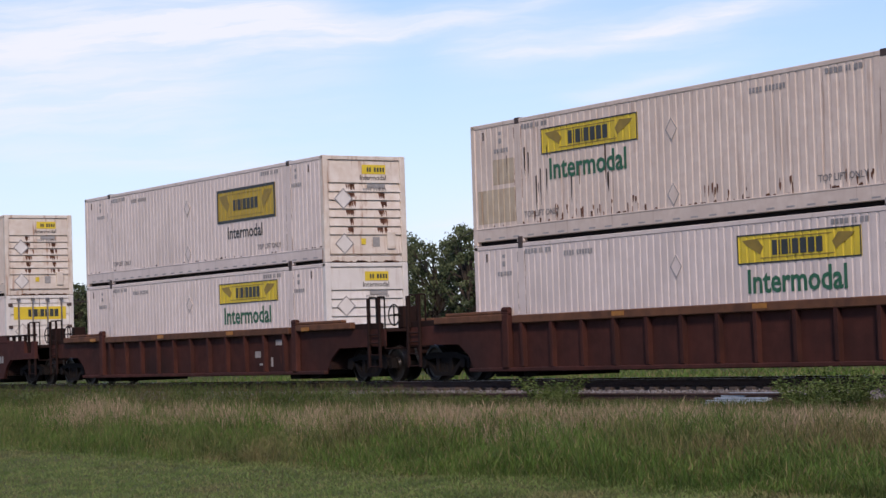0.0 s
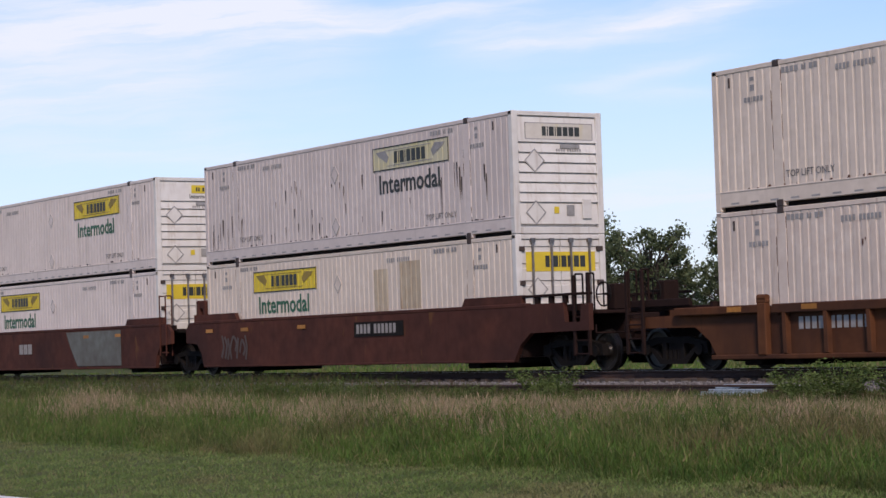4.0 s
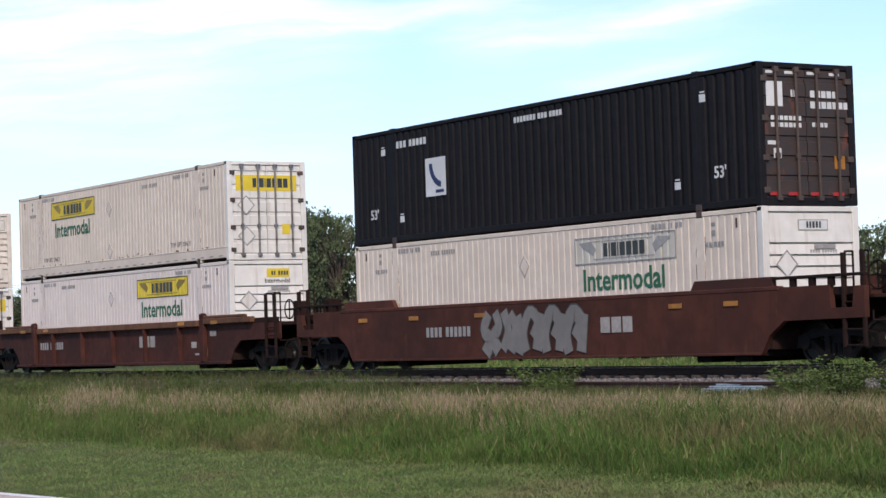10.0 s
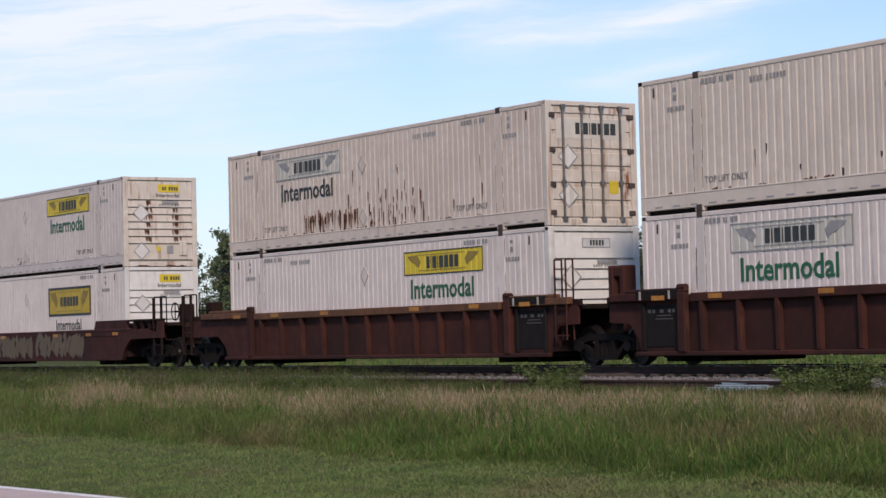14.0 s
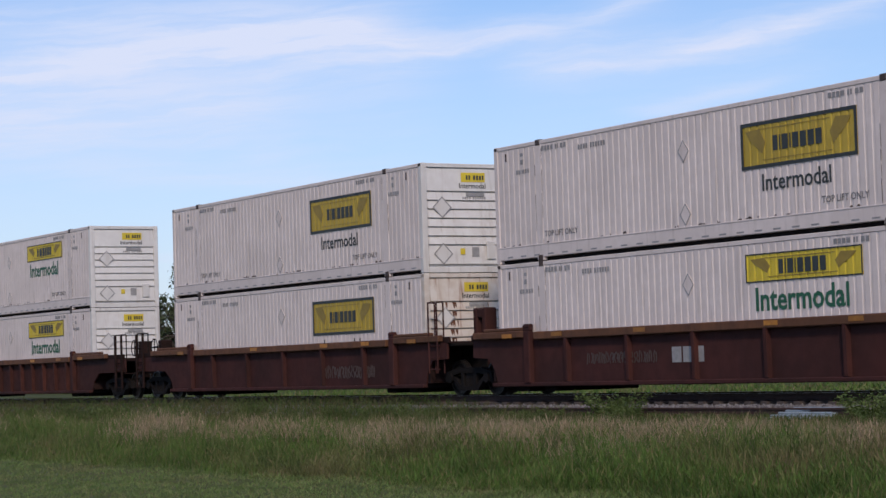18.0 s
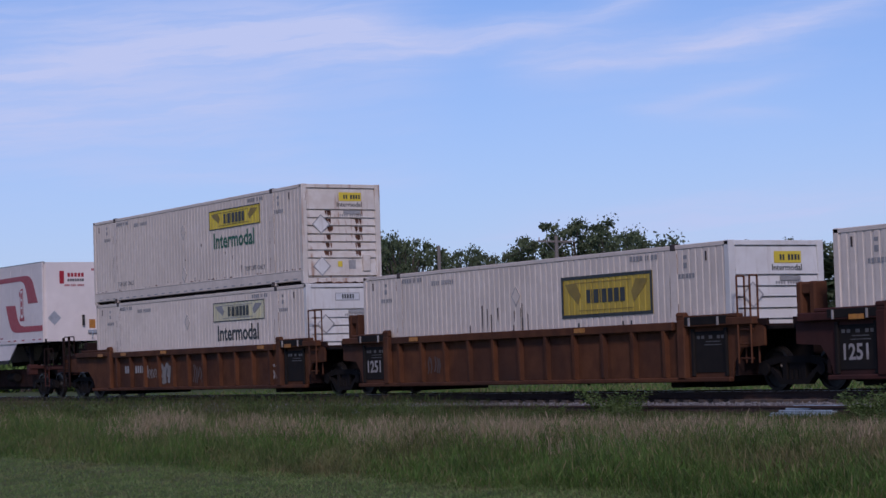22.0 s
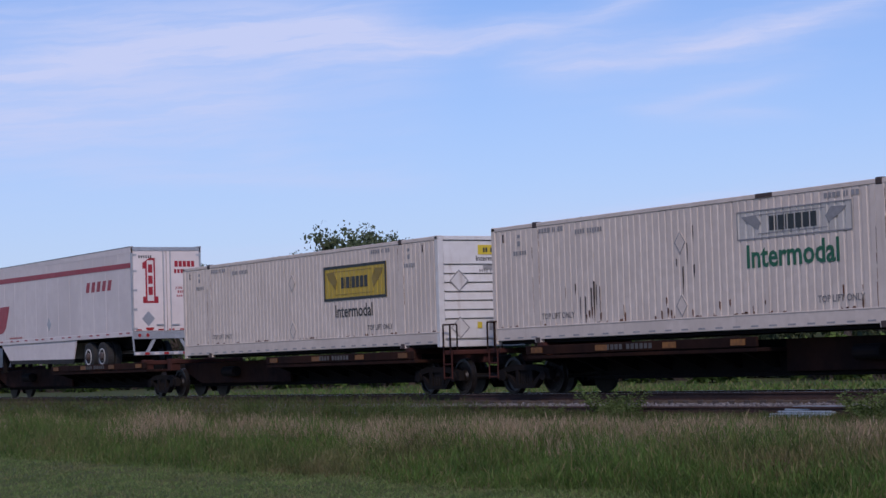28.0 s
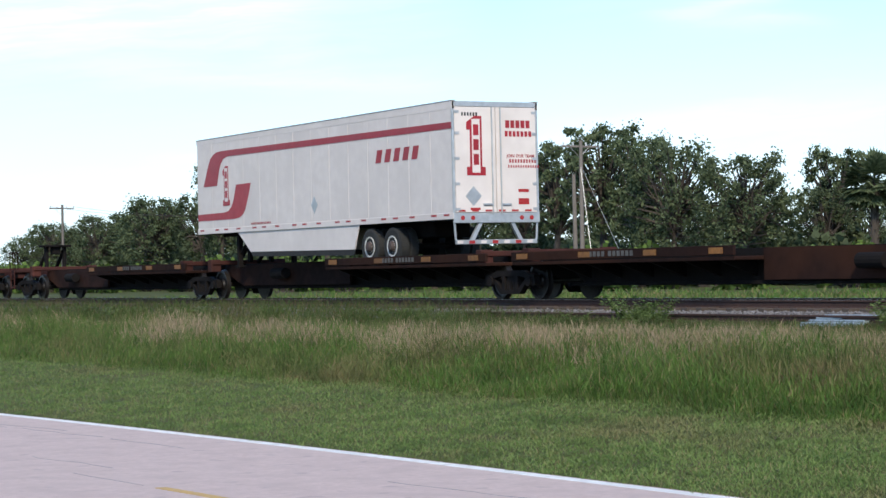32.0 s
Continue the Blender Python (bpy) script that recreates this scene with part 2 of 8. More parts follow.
# ---- materials ----
def surface(name, colour, second=None, grain=6.0, rough=0.6, metal=0.0, bump=0.15, streak=None, streak_amount=0.0, streak_from=0.56,
            spots=None, spot_level=0.62, vary=0.08, islands=False, patchy=None, spec=0.4, stretch=(1, 1, 1)):
    """Painted, rusted or earthy surface: two scales of mottling, upright streaks and spots, fine relief."""
    m = bpy.data.materials.new(name)
    m.use_nodes = True
    nt = m.node_tree
    nt.nodes.clear()
    link = nt.links.new
    node = lambda kind, **kw: set_up(nt.nodes.new(kind), kw)
    out, bsdf = node("ShaderNodeOutputMaterial"), node("ShaderNodeBsdfPrincipled")
    link(bsdf.outputs[0], out.inputs[0])
    coord, info = node("ShaderNodeTexCoord"), node("ShaderNodeObjectInfo")
    seed = node("ShaderNodeMath", operation="MULTIPLY")
    link(info.outputs["Random"], seed.inputs[0])
    seed.inputs[1].default_value = 37.0

    def cloud(scale, detail, squeeze=(1, 1, 1)):
        tex = node("ShaderNodeTexNoise", noise_dimensions="4D")
        mp = node("ShaderNodeMapping")
        mp.inputs["Scale"].default_value = squeeze
        link(coord.outputs["Object"], mp.inputs[0])
        link(mp.outputs[0], tex.inputs["Vector"])
        link(seed.outputs[0], tex.inputs["W"])
        tex.inputs["Scale"].default_value, tex.inputs["Detail"].default_value = scale, detail
        return tex.outputs["Fac"]

    def ramp(value, lo, hi):
        r = node("ShaderNodeMapRange")
        r.inputs[1].default_value, r.inputs[2].default_value = lo, hi
        link(value, r.inputs[0])
        return r.outputs[0]

    def mixed(fac, a, b, kind="MIX"):
        mx = node("ShaderNodeMix", data_type="RGBA", blend_type=kind)
        for value, socket in ((fac, mx.inputs["Factor"]), (a, mx.inputs["A"]), (b, mx.inputs["B"])):
            if isinstance(value, (int, float)):
                socket.default_value = value
            elif isinstance(value, tuple):
                socket.default_value = (*value, 1)
            else:
                link(value, socket)
        return mx.outputs["Result"]

    second = second or tuple(c * 0.72 for c in colour)
    shade = mixed(ramp(cloud(grain, 5, stretch), 0.35, 0.68), colour, second)
    shade = mixed(ramp(cloud(grain * 0.16, 4), 0.45, 0.70), shade, patchy or tuple((a + b) / 2 * 0.9 for a, b in zip(colour, second)))
    if streak:
        fac = node("ShaderNodeMath", operation="MULTIPLY")
        link(ramp(cloud(1.0, 4, (7.0, 7.0, 0.5)), streak_from, streak_from + 0.14), fac.inputs[0])
        fac.inputs[1].default_value = streak_amount
        shade = mixed(fac.outputs[0], shade, streak)
    if spots:
        shade = mixed(ramp(cloud(1.0, 5, (3.2, 3.2, 1.0)), spot_level, spot_level + 0.07), shade, spots)
    tone = node("ShaderNodeMapRange")
    tone.inputs[3].default_value, tone.inputs[4].default_value = 1 - vary, 1 + vary
    if islands:
        geo = node("ShaderNodeNewGeometry")
        link(geo.outputs["Random Per Island"], tone.inputs[0])
    else:
        link(info.outputs["Random"], tone.inputs[0])
    level = node("ShaderNodeVectorMath", operation="SCALE")
    link(shade, level.inputs[0])
    link(tone.outputs[0], level.inputs["Scale"])
    link(level.outputs[0], bsdf.inputs["Base Color"])
    bsdf.inputs["Metallic"].default_value = metal
    bsdf.inputs["Specular IOR Level"].default_value = spec
    rr = node("ShaderNodeMapRange")
    rr.inputs[3].default_value, rr.inputs[4].default_value = max(0.05, rough - 0.12), min(1.0, rough + 0.12)
    link(cloud(grain * 2, 3), rr.inputs[0])
    link(rr.outputs[0], bsdf.inputs["Roughness"])
    if bump:
        bp = node("ShaderNodeBump")
        bp.inputs["Strength"].default_value, bp.inputs["Distance"].default_value = bump, 0.01
        link(cloud(grain * 9, 3), bp.inputs["Height"])
        link(bp.outputs[0], bsdf.inputs["Normal"])
    return m


WHITE = surface("container_white", (0.695, 0.608, 0.565), (0.637, 0.555, 0.511), 5, 0.55, streak=(0.347, 0.289, 0.241), streak_amount=0.38, streak_from=0.57, vary=0.04, spec=0.12)
CREAM = surface("container_cream", (0.680, 0.585, 0.500), (0.606, 0.517, 0.437), 5, 0.6, streak=(0.347, 0.261, 0.193), streak_amount=0.32, streak_from=0.60, vary=0.04, spec=0.12)
RUSTY = surface("container_rusty", (0.647, 0.555, 0.482), (0.574, 0.473, 0.405), 5, 0.62, streak=(0.270, 0.145, 0.082), streak_amount=0.55, streak_from=0.60, spots=(0.212, 0.097, 0.053), spot_level=0.73, vary=0.04, spec=0.12)
GREYED = surface("container_greyed", (0.618, 0.545, 0.511), (0.555, 0.482, 0.454), 5, 0.6, streak=(0.328, 0.280, 0.251), streak_amount=0.28, streak_from=0.60, vary=0.04, spec=0.12)
END_WHITE = surface("end_white", (0.66, 0.64, 0.61), (0.59, 0.56, 0.525), 4, 0.5, streak=(0.34, 0.26, 0.20), streak_amount=0.35, vary=0.03, spec=0.12)
END_RUSTY = surface("end_rusty", (0.63, 0.58, 0.52), (0.53, 0.45, 0.375), 4, 0.55, streak=(0.26, 0.12, 0.06), streak_amount=0.75, spots=(0.22, 0.09, 0.045), spot_level=0.66, vary=0.03, spec=0.12)
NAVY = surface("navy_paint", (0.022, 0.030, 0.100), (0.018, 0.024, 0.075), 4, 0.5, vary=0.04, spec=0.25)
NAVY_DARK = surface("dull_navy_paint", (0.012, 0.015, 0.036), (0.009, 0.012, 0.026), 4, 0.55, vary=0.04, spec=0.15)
BLACK = surface("black_paint", (0.013, 0.012, 0.014), (0.009, 0.009, 0.011), 4, 0.6, spec=0.10, streak=(0.030, 0.027, 0.027), streak_amount=0.3, vary=0.06)
BLACK_DOOR = surface("rusted_black_door", (0.030, 0.026, 0.026), (0.05, 0.028, 0.022), 4, 0.6, spots=(0.12, 0.04, 0.025), spot_level=0.58)
YELLOW = surface("sign_yellow", (0.66, 0.50, 0.03), (0.56, 0.42, 0.03), 3, 0.5, vary=0.05)
OCHRE = surface("sign_ochre", (0.48, 0.34, 0.035), (0.40, 0.28, 0.03), 3, 0.5, vary=0.05)
FADED = surface("sign_faded", (0.58, 0.54, 0.48), (0.50, 0.46, 0.40), 5, 0.55, streak=(0.55, 0.46, 0.12), streak_amount=0.3)
STRAW = surface("sign_half_faded", (0.58, 0.52, 0.27), (0.56, 0.53, 0.42), 3, 0.55)
INK = surface("sign_ink", (0.028, 0.032, 0.030), (0.045, 0.05, 0.047), 5, 0.5)
GREEN_INK = surface("green_lettering", (0.020, 0.105, 0.050), (0.03, 0.13, 0.07), 5, 0.5)
GREY_INK = surface("grey_lettering", (0.24, 0.23, 0.225), (0.33, 0.32, 0.31), 9, 0.6)
PALE = surface("pale_mark", (0.62, 0.62, 0.62), (0.5, 0.5, 0.5), 5, 0.55)
OLD_METAL = surface("dark_casting", (0.045, 0.036, 0.033), (0.08, 0.05, 0.04), 7, 0.65)
# near-black: the shade under cars and between stacked boxes is put into this colour
SHADE_METAL = surface("underframe_shade_black", (0.009, 0.008, 0.008), (0.015, 0.012, 0.011), 5, 0.9, spec=0.1)
BROWN = surface("railcar_brown", (0.068, 0.0235, 0.0175), (0.042, 0.0160, 0.0130), 2.2, 0.8, spots=(0.080, 0.031, 0.020), spot_level=0.66, spec=0.15, patchy=(0.030, 0.0145, 0.0130), streak=(0.043, 0.018, 0.015), streak_amount=0.5, vary=0.12)
ORANGE = surface("railcar_faded_orange", (0.116, 0.045, 0.019), (0.073, 0.029, 0.015), 2.2, 0.8, spec=0.15, patchy=(0.047, 0.023, 0.016), streak=(0.060, 0.026, 0.017), streak_amount=0.5, vary=0.12)
MAROON = surface("railcar_maroon", (0.066, 0.023, 0.019), (0.044, 0.017, 0.015), 2.2, 0.8, spec=0.15, patchy=(0.032, 0.015, 0.013), streak=(0.04, 0.017, 0.016), streak_amount=0.5, vary=0.1)
TOPCHORD = surface("worn_orange_chord", (0.146, 0.060, 0.024), (0.073, 0.031, 0.016), 3.5, 0.75, vary=0.12)
REFLECT = surface("reflector_yellow", (0.42, 0.18, 0.02), (0.28, 0.11, 0.02), 9, 0.5, vary=0.25)
STEEL = surface("worn_steel", (0.30, 0.28, 0.27), (0.16, 0.13, 0.12), 6, 0.35, metal=0.8)
WHEEL_FACE = surface("worn_wheel_face", (0.024, 0.020, 0.018), (0.012, 0.010, 0.009), 5, 0.42, metal=0.3)
WHEEL = surface("wheel_steel", (0.009, 0.0078, 0.0074), (0.014, 0.011, 0.010), 6, 0.8, spec=0.10)
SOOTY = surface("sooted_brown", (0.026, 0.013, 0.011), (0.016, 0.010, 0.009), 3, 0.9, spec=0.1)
BRIGHT_RUST = surface("bright_rust", (0.17, 0.062, 0.026), (0.10, 0.038, 0.020), 6, 0.85, vary=0.3, islands=True)
DRIP = surface("rust_drip", (0.085, 0.034, 0.020), (0.15, 0.065, 0.035), 6, 0.8, vary=0.25, islands=True)
BRICK = surface("railcar_brick", spots=(0.115, 0.050, 0.022), spot_level=0.64, colour=(0.093, 0.033, 0.022), second=(0.058, 0.022, 0.016), grain=2.2, rough=0.8, spec=0.15, patchy=(0.041, 0.018, 0.015), streak=(0.043, 0.019, 0.015), streak_amount=0.5, vary=0.12)
LIFT_INK = surface("lift_ink", (0.15, 0.14, 0.135), (0.23, 0.22, 0.21), 9, 0.6)
MOTTLED = surface("railcar_mottled", (0.107, 0.050, 0.024), (0.065, 0.031, 0.019), 2.6, 0.8, spec=0.15, patchy=(0.053, 0.041, 0.022), spots=(0.120, 0.043, 0.036), spot_level=0.56, vary=0.05)
STENCIL = surface("stencil_pale", (0.36, 0.33, 0.31), (0.25, 0.22, 0.20), 6, 0.7)
BOARD = surface("black_board", (0.014, 0.013, 0.013), (0.022, 0.018, 0.016), 4, 0.85, spec=0.08)
GRIME = surface("black_grime", (0.035, 0.028, 0.025), (0.085, 0.065, 0.055), 6, 0.8, vary=0.2, islands=True)
TAN = surface("tan_bare_panel", (0.50, 0.42, 0.31), (0.42, 0.33, 0.23), 3, 0.7, streak=(0.22, 0.12, 0.06), streak_amount=0.5)
RAIL_SIDE = surface("rusted_rail", (0.060, 0.030, 0.022), (0.040, 0.022, 0.018), 5, 0.8)
GRAFFITI = [surface("spray_" + n, c, tuple(x * 0.8 for x in c), 4, 0.6) for n, c in
            (("white", (0.22, 0.20, 0.185)), ("cream", (0.125, 0.085, 0.050)), ("grey", (0.090, 0.062, 0.052)), ("teal", (0.19, 0.225, 0.215)), ("pink", (0.26, 0.11, 0.11)), ("rose", (0.15, 0.048, 0.038)), ("blue", (0.03, 0.07, 0.20)))]
TRAILER_WHITE = surface("trailer_white", (0.72, 0.645, 0.605), (0.665, 0.59, 0.555), 3, 0.55, vary=0.02, bump=0.04, spec=0.15)
TRAILER_RED = surface("trailer_red", (0.34, 0.018, 0.028), (0.29, 0.018, 0.026), 3, 0.4)
ALLOY = surface("aluminium_trim", (0.50, 0.50, 0.51), (0.40, 0.40, 0.41), 6, 0.4, metal=0.5)
TYRE = surface("tyre_rubber", (0.020, 0.020, 0.020), (0.030, 0.029, 0.028), 8, 0.85)
RIM = surface("white_rim", (0.62, 0.61, 0.58), (0.45, 0.42, 0.38), 8, 0.45)
TAIL_RED = surface("lamp_red", (0.35, 0.02, 0.02), (0.30, 0.02, 0.02), 8, 0.3)


# ---- containers ----
LONG, HIGH, HALF = 16.154, 2.896, 1.2955   # 53-foot containers


def corrugated(x0, x1, z0, z1, out, pitch=0.235, deep=0.012, groove=0.075):
    """An upright-ribbed sheet on the near side, outermost at y = -out."""
    g = Geo()
    xs, ys = [x0], []
    prof = lambda x: -out + deep * max(0.0, min(1.0, (groove / 2 - abs((x + 100 * pitch) % pitch - pitch / 2)) / 0.016 + 0.5))
    k = math.floor(x0 / pitch) - 1
    while k * pitch < x1 + pitch:
        mid = (k + 0.5) * pitch
        for d in (-groove / 2 - 0.010, -groove / 2 + 0.010, groove / 2 - 0.010, groove / 2 + 0.010):
            if x0 < mid + d < x1:
                xs.append(mid + d)
        k += 1
    xs.append(x1)
    pts = [(x, prof(x), z) for x in xs for z in (z0, z1)]
    faces = [(2 * i, 2 * i + 2, 2 * i + 3, 2 * i + 1) for i in range(len(xs) - 1)]
    return g.add(pts, faces)


def solid_sheet(x0, x1, z0, z1, out, back, **kw):
    """A ribbed sheet with thickness."""
    g = corrugated(x0, x1, z0, z1, out, **kw)
    n = len(g.v)
    pts = [(x, -back, z) for x, y, z in g.v]
    g.add(pts, [tuple(reversed(f)) for f in list(g.f)])
    g.f += [(0, 1, n + 1, n), (n - 2, n + n - 2, n + n - 1, n - 1)]
    for i in range(0, n - 2, 2):
        g.f += [(i, n + i, n + i + 2, i + 2), (i + 1, i + 3, n + i + 3, n + i + 1)]
    return g


def nose_wall():
    """The closed end: a framed panel with level ribs, facing +x."""
    zs = [0.20, 0.72, 0.95, 1.19, 1.42, 1.66, 1.89, 2.13, 2.76]
    prof = [(-0.10, zs[0])]
    for a, b in zip(zs, zs[1:]):
        prof += [(-0.075, a + 0.004), (-0.075, a + 0.028), (-0.006, a + 0.030), (-0.050, b - 0.004)]
    prof.append((-0.10, zs[-1]))
    g = Geo().prism([(LONG / 2 + x, z) for x, z in prof], -1.12, 1.12, "y")
    g.box(LONG / 2 - 0.14, LONG / 2 - 0.09, -1.12, 1.12, 0.15, 2.80)
    return g


def box_shell(kind):
    """Meshes shared by the containers of a kind: list of (name, mesh)."""
    plain = kind != "white"
    kw = dict(pitch=0.30, deep=0.045, groove=0.13) if plain else {}
    post = 6.096
    out = []
    lo, hi = (0.16, 2.77) if plain else (0.40, 2.79)
    spans = [(-LONG / 2 + 0.16, -post - 0.13), (-post + 0.13, post - 0.13), (post + 0.13, LONG / 2 - 0.16)]
    for sign in (1, -1):
        for x0, x1 in spans:
            g = solid_sheet(x0, x1, lo, hi, HALF - 0.012, HALF - 0.09, **kw)
            if sign < 0:
                g.v = [(x, -y, z) for x, y, z in g.v]
            out.append(("side_panel", g))
        s = -sign
        g = Geo().box(-LONG / 2 + 0.02, LONG / 2 - 0.02, s * (HALF - 0.10), s * HALF, 2.785, HIGH - 0.012, 0.012)
        out.append(("top_rail", g))
        g = Geo()
        if plain:
            g.box(-LONG / 2 + 0.02, LONG / 2 - 0.02, s * (HALF - 0.10), s * (HALF - 0.004), 0.03, 0.17, 0.012)
        else:
            # the deep bottom rail has a row of slots
            g.box(-LONG / 2 + 0.02, LONG / 2 - 0.02, s * (HALF - 0.10), s * (HALF - 0.004), 0.085, 0.405, 0.012)
            g.box(-LONG / 2 + 0.02, LONG / 2 - 0.02, s * (HALF - 0.09), s * (HALF + 0.006), 0.375, 0.405, 0.005)
        out.append(("bottom_rail", g))
    for x in (-post, post):
        for s in (-1, 1):
            out.append(("lift_post", Geo().box(x - 0.14, x + 0.14, s * (HALF - 0.11), s * (HALF - 0.006), 0.0, HIGH - 0.02, 0.015)))
    for x in (-1, 1):
        for s in (-1, 1):
            out.append(("corner_post", Geo().box(x * (LONG / 2 - 0.17), x * LONG / 2, s * (HALF - 0.17), s * HALF, 0.0, HIGH - 0.004, 0.015)))
    out.append(("roof", Geo().box(-LONG / 2 + 0.04, LONG / 2 - 0.04, -HALF + 0.05, HALF - 0.05, HIGH - 0.06, HIGH - 0.02, 0.01)))
    out.append(("floor", Geo().box(-LONG / 2 + 0.13, LONG / 2 - 0.13, -HALF + 0.115, HALF - 0.115, 0.002, 0.18)))
    for x in (-1, 1):
        out.append(("end_sill", Geo().box(x * (LONG / 2 - 0.12), x * (LONG / 2 - 0.006), -HALF + 0.17, HALF - 0.17, 0.0, 0.16, 0.012)))
        out.append(("end_header", Geo().box(x * (LONG / 2 - 0.12), x * (LONG / 2 - 0.006), -HALF + 0.17, HALF - 0.17, 2.775, HIGH - 0.01, 0.012)))
    return out


def casting_mesh(x, s, top):
    z = (HIGH - 0.13, HIGH + 0.012) if top else (-0.005, 0.14)
    return Geo().box(x - 0.10, x + 0.10, s * (HALF - 0.16), s * (HALF + 0.008), z[0], z[1], 0.015)


def word_bars(marks, height, gap=0.30):
    """Plain upright bars that stand for a name: list of widths in parts of the height, 0 for a space."""
    g, x = Geo(), 0.0
    for w in marks:
        if w > 0:
            g.box(x, x + w * height, -0.003, 0.0, 0.0, height)
        x += (w + gap) * height
    return g, x - gap * height


def lettered_bars(name, me, material, parent, at, label=""):
    """The bars of a name, each an object of its own; me is a mesh or Geo of boxes of eight points."""
    pts = [tuple(v.co) for v in me.vertices] if not isinstance(me, Geo) else me.v
    for i in range(0, len(pts), 8):
        box = pts[i:i + 8]
        lo, hi = [min(p[k] for p in box) for k in range(3)], [max(p[k] for p in box) for k in range(3)]
        size = tuple(round(hi[k] - lo[k], 3) for k in range(3))
        shape = stored(("bar", size), lambda: Geo().box(0, size[0], 0, size[1], 0, size[2]))
        part(name, shape, material, parent, label, tuple(at[k] + lo[k] for k in range(3)))


def name_plate(kind, wide, high):
    """A sign for a side: the ribbed colour field is added by the caller; these are its edge, its curls and its bars."""
    edge = 0.075 if kind == "dark" else 0.028
    rim = Geo()
    for x0, x1, z0, z1 in ((0, wide, 0, edge), (0, wide, high - edge, high), (0, edge, edge, high - edge), (wide - edge, wide, edge, high - edge)):
        rim.box(x0, x1, -0.006, 0.0, z0, z1)
    curl = Geo()
    m = high * 0.16
    for sx in (1, -1):
        fx = lambda x: x if sx > 0 else wide - x
        curl.prism([(fx(0.16), high - m - 0.02), (fx(0.62), high - m), (fx(0.80), high * 0.55), (fx(0.70), high * 0.30), (fx(0.52), high * 0.45), (fx(0.30), high * 0.62)], -0.0045, 0.0)
    curl.prism([(0.70, m), (wide - 0.75, m), (wide - 0.72, m + 0.018), (0.70, m + 0.018)], -0.0045, 0.0)
    curl.prism([(0.62, high - m - 0.018), (wide - 0.80, high - m - 0.018), (wide - 0.80, high - m), (0.62, high - m)], -0.0045, 0.0)
    hb = min(high, 0.62) * 0.50
    bars, length = word_bars([0.50, 0.12, 0.62, 0.12, 0.62, 0.62, 0.62, 0.60], hb, 0.16)
    mid = (wide - length) / 2
    bars.v = [(x + mid, y - 0.005, z + (high - hb) / 2) for x, y, z in bars.v]
    return rim, curl, bars


def side_sign(box, kind, x0, lower):
    """Name field and the word below it on the near side; x0 from the left end."""
    wide = 3.62
    left = -LONG / 2 + x0
    z0, z1 = (1.43, 2.40) if kind == "dark" else (1.98, 2.575) if lower else (1.95, 2.55)
    field = {"yellow": YELLOW, "dark": OCHRE, "faded": FADED, "straw": STRAW}[kind]
    out = HALF - 0.012
    sign = part("name_sign", stored(("field", kind, round(x0, 1), lower), lambda: solid_sheet(left, left + wide, z0, z1, out + 0.004, out - 0.02)), field, box,
                {"yellow": "yellow name sign with dark bars", "dark": "ochre name sign in a broad dark frame",
                 "faded": "faded whitish name sign in a thin frame", "straw": "half-faded yellow name sign"}[kind])
    rim, curl, bars = (stored(("plate", kind, lower, i), lambda i=i: name_plate(kind, wide, z1 - z0)[i]) for i in range(3))
    at = (left, -out - 0.005, z0)
    part("sign_frame", rim, INK if kind != "faded" else GREY_INK, sign, at=at)
    part("scroll_ornament", curl, GREY_INK if kind in ("faded", "straw") else SCROLL, sign, at=at)
    lettered_bars("name_bar", bars, INK, sign, at)
    ink = GREEN_INK if kind in ("yellow", "faded") and int(x0 * 100) % 2 else INK
    if kind == "dark":
        if z0 - 0.5 > 0.2:
            part("lettering", text_mesh("Intermodal", 0.50, "y", 0.006), INK, box, "dark lettering", (left + 0.62, -out - 0.006, z0 - 0.47))
    else:
        part("lettering", text_mesh("Intermodal", 0.67, "y", 0.014), ink, box, "dark green lettering" if ink is GREEN_INK else "dark lettering", (left + 0.26, -out - 0.006, z0 - 0.58))


def drips(box, seed, x0, x1, z0, z1, n, longest, material, label):
    """Rust or grime run down the near side in narrow, uneven streaks."""
    rnd, g = random.Random(seed), Geo()
    for _ in range(n):
        x, top = -LONG / 2 + rnd.uniform(x0, x1), rnd.uniform(z0, z1)
        w, d = rnd.uniform(0.018, 0.07), rnd.uniform(0.25, 1.0) * longest
        y = -HALF + 0.0105
        g.prism([(x - w / 2, top), (x + w / 2, top + rnd.uniform(-0.04, 0.04)), (x + w * 0.45, top - d * 0.5), (x + w * rnd.uniform(-0.3, 0.3), top - d), (x - w * 0.45, top - d * 0.6)], y - 0.0025, y)
    tagged(part("rust_streak", g, material, box, label), kind="stuff")


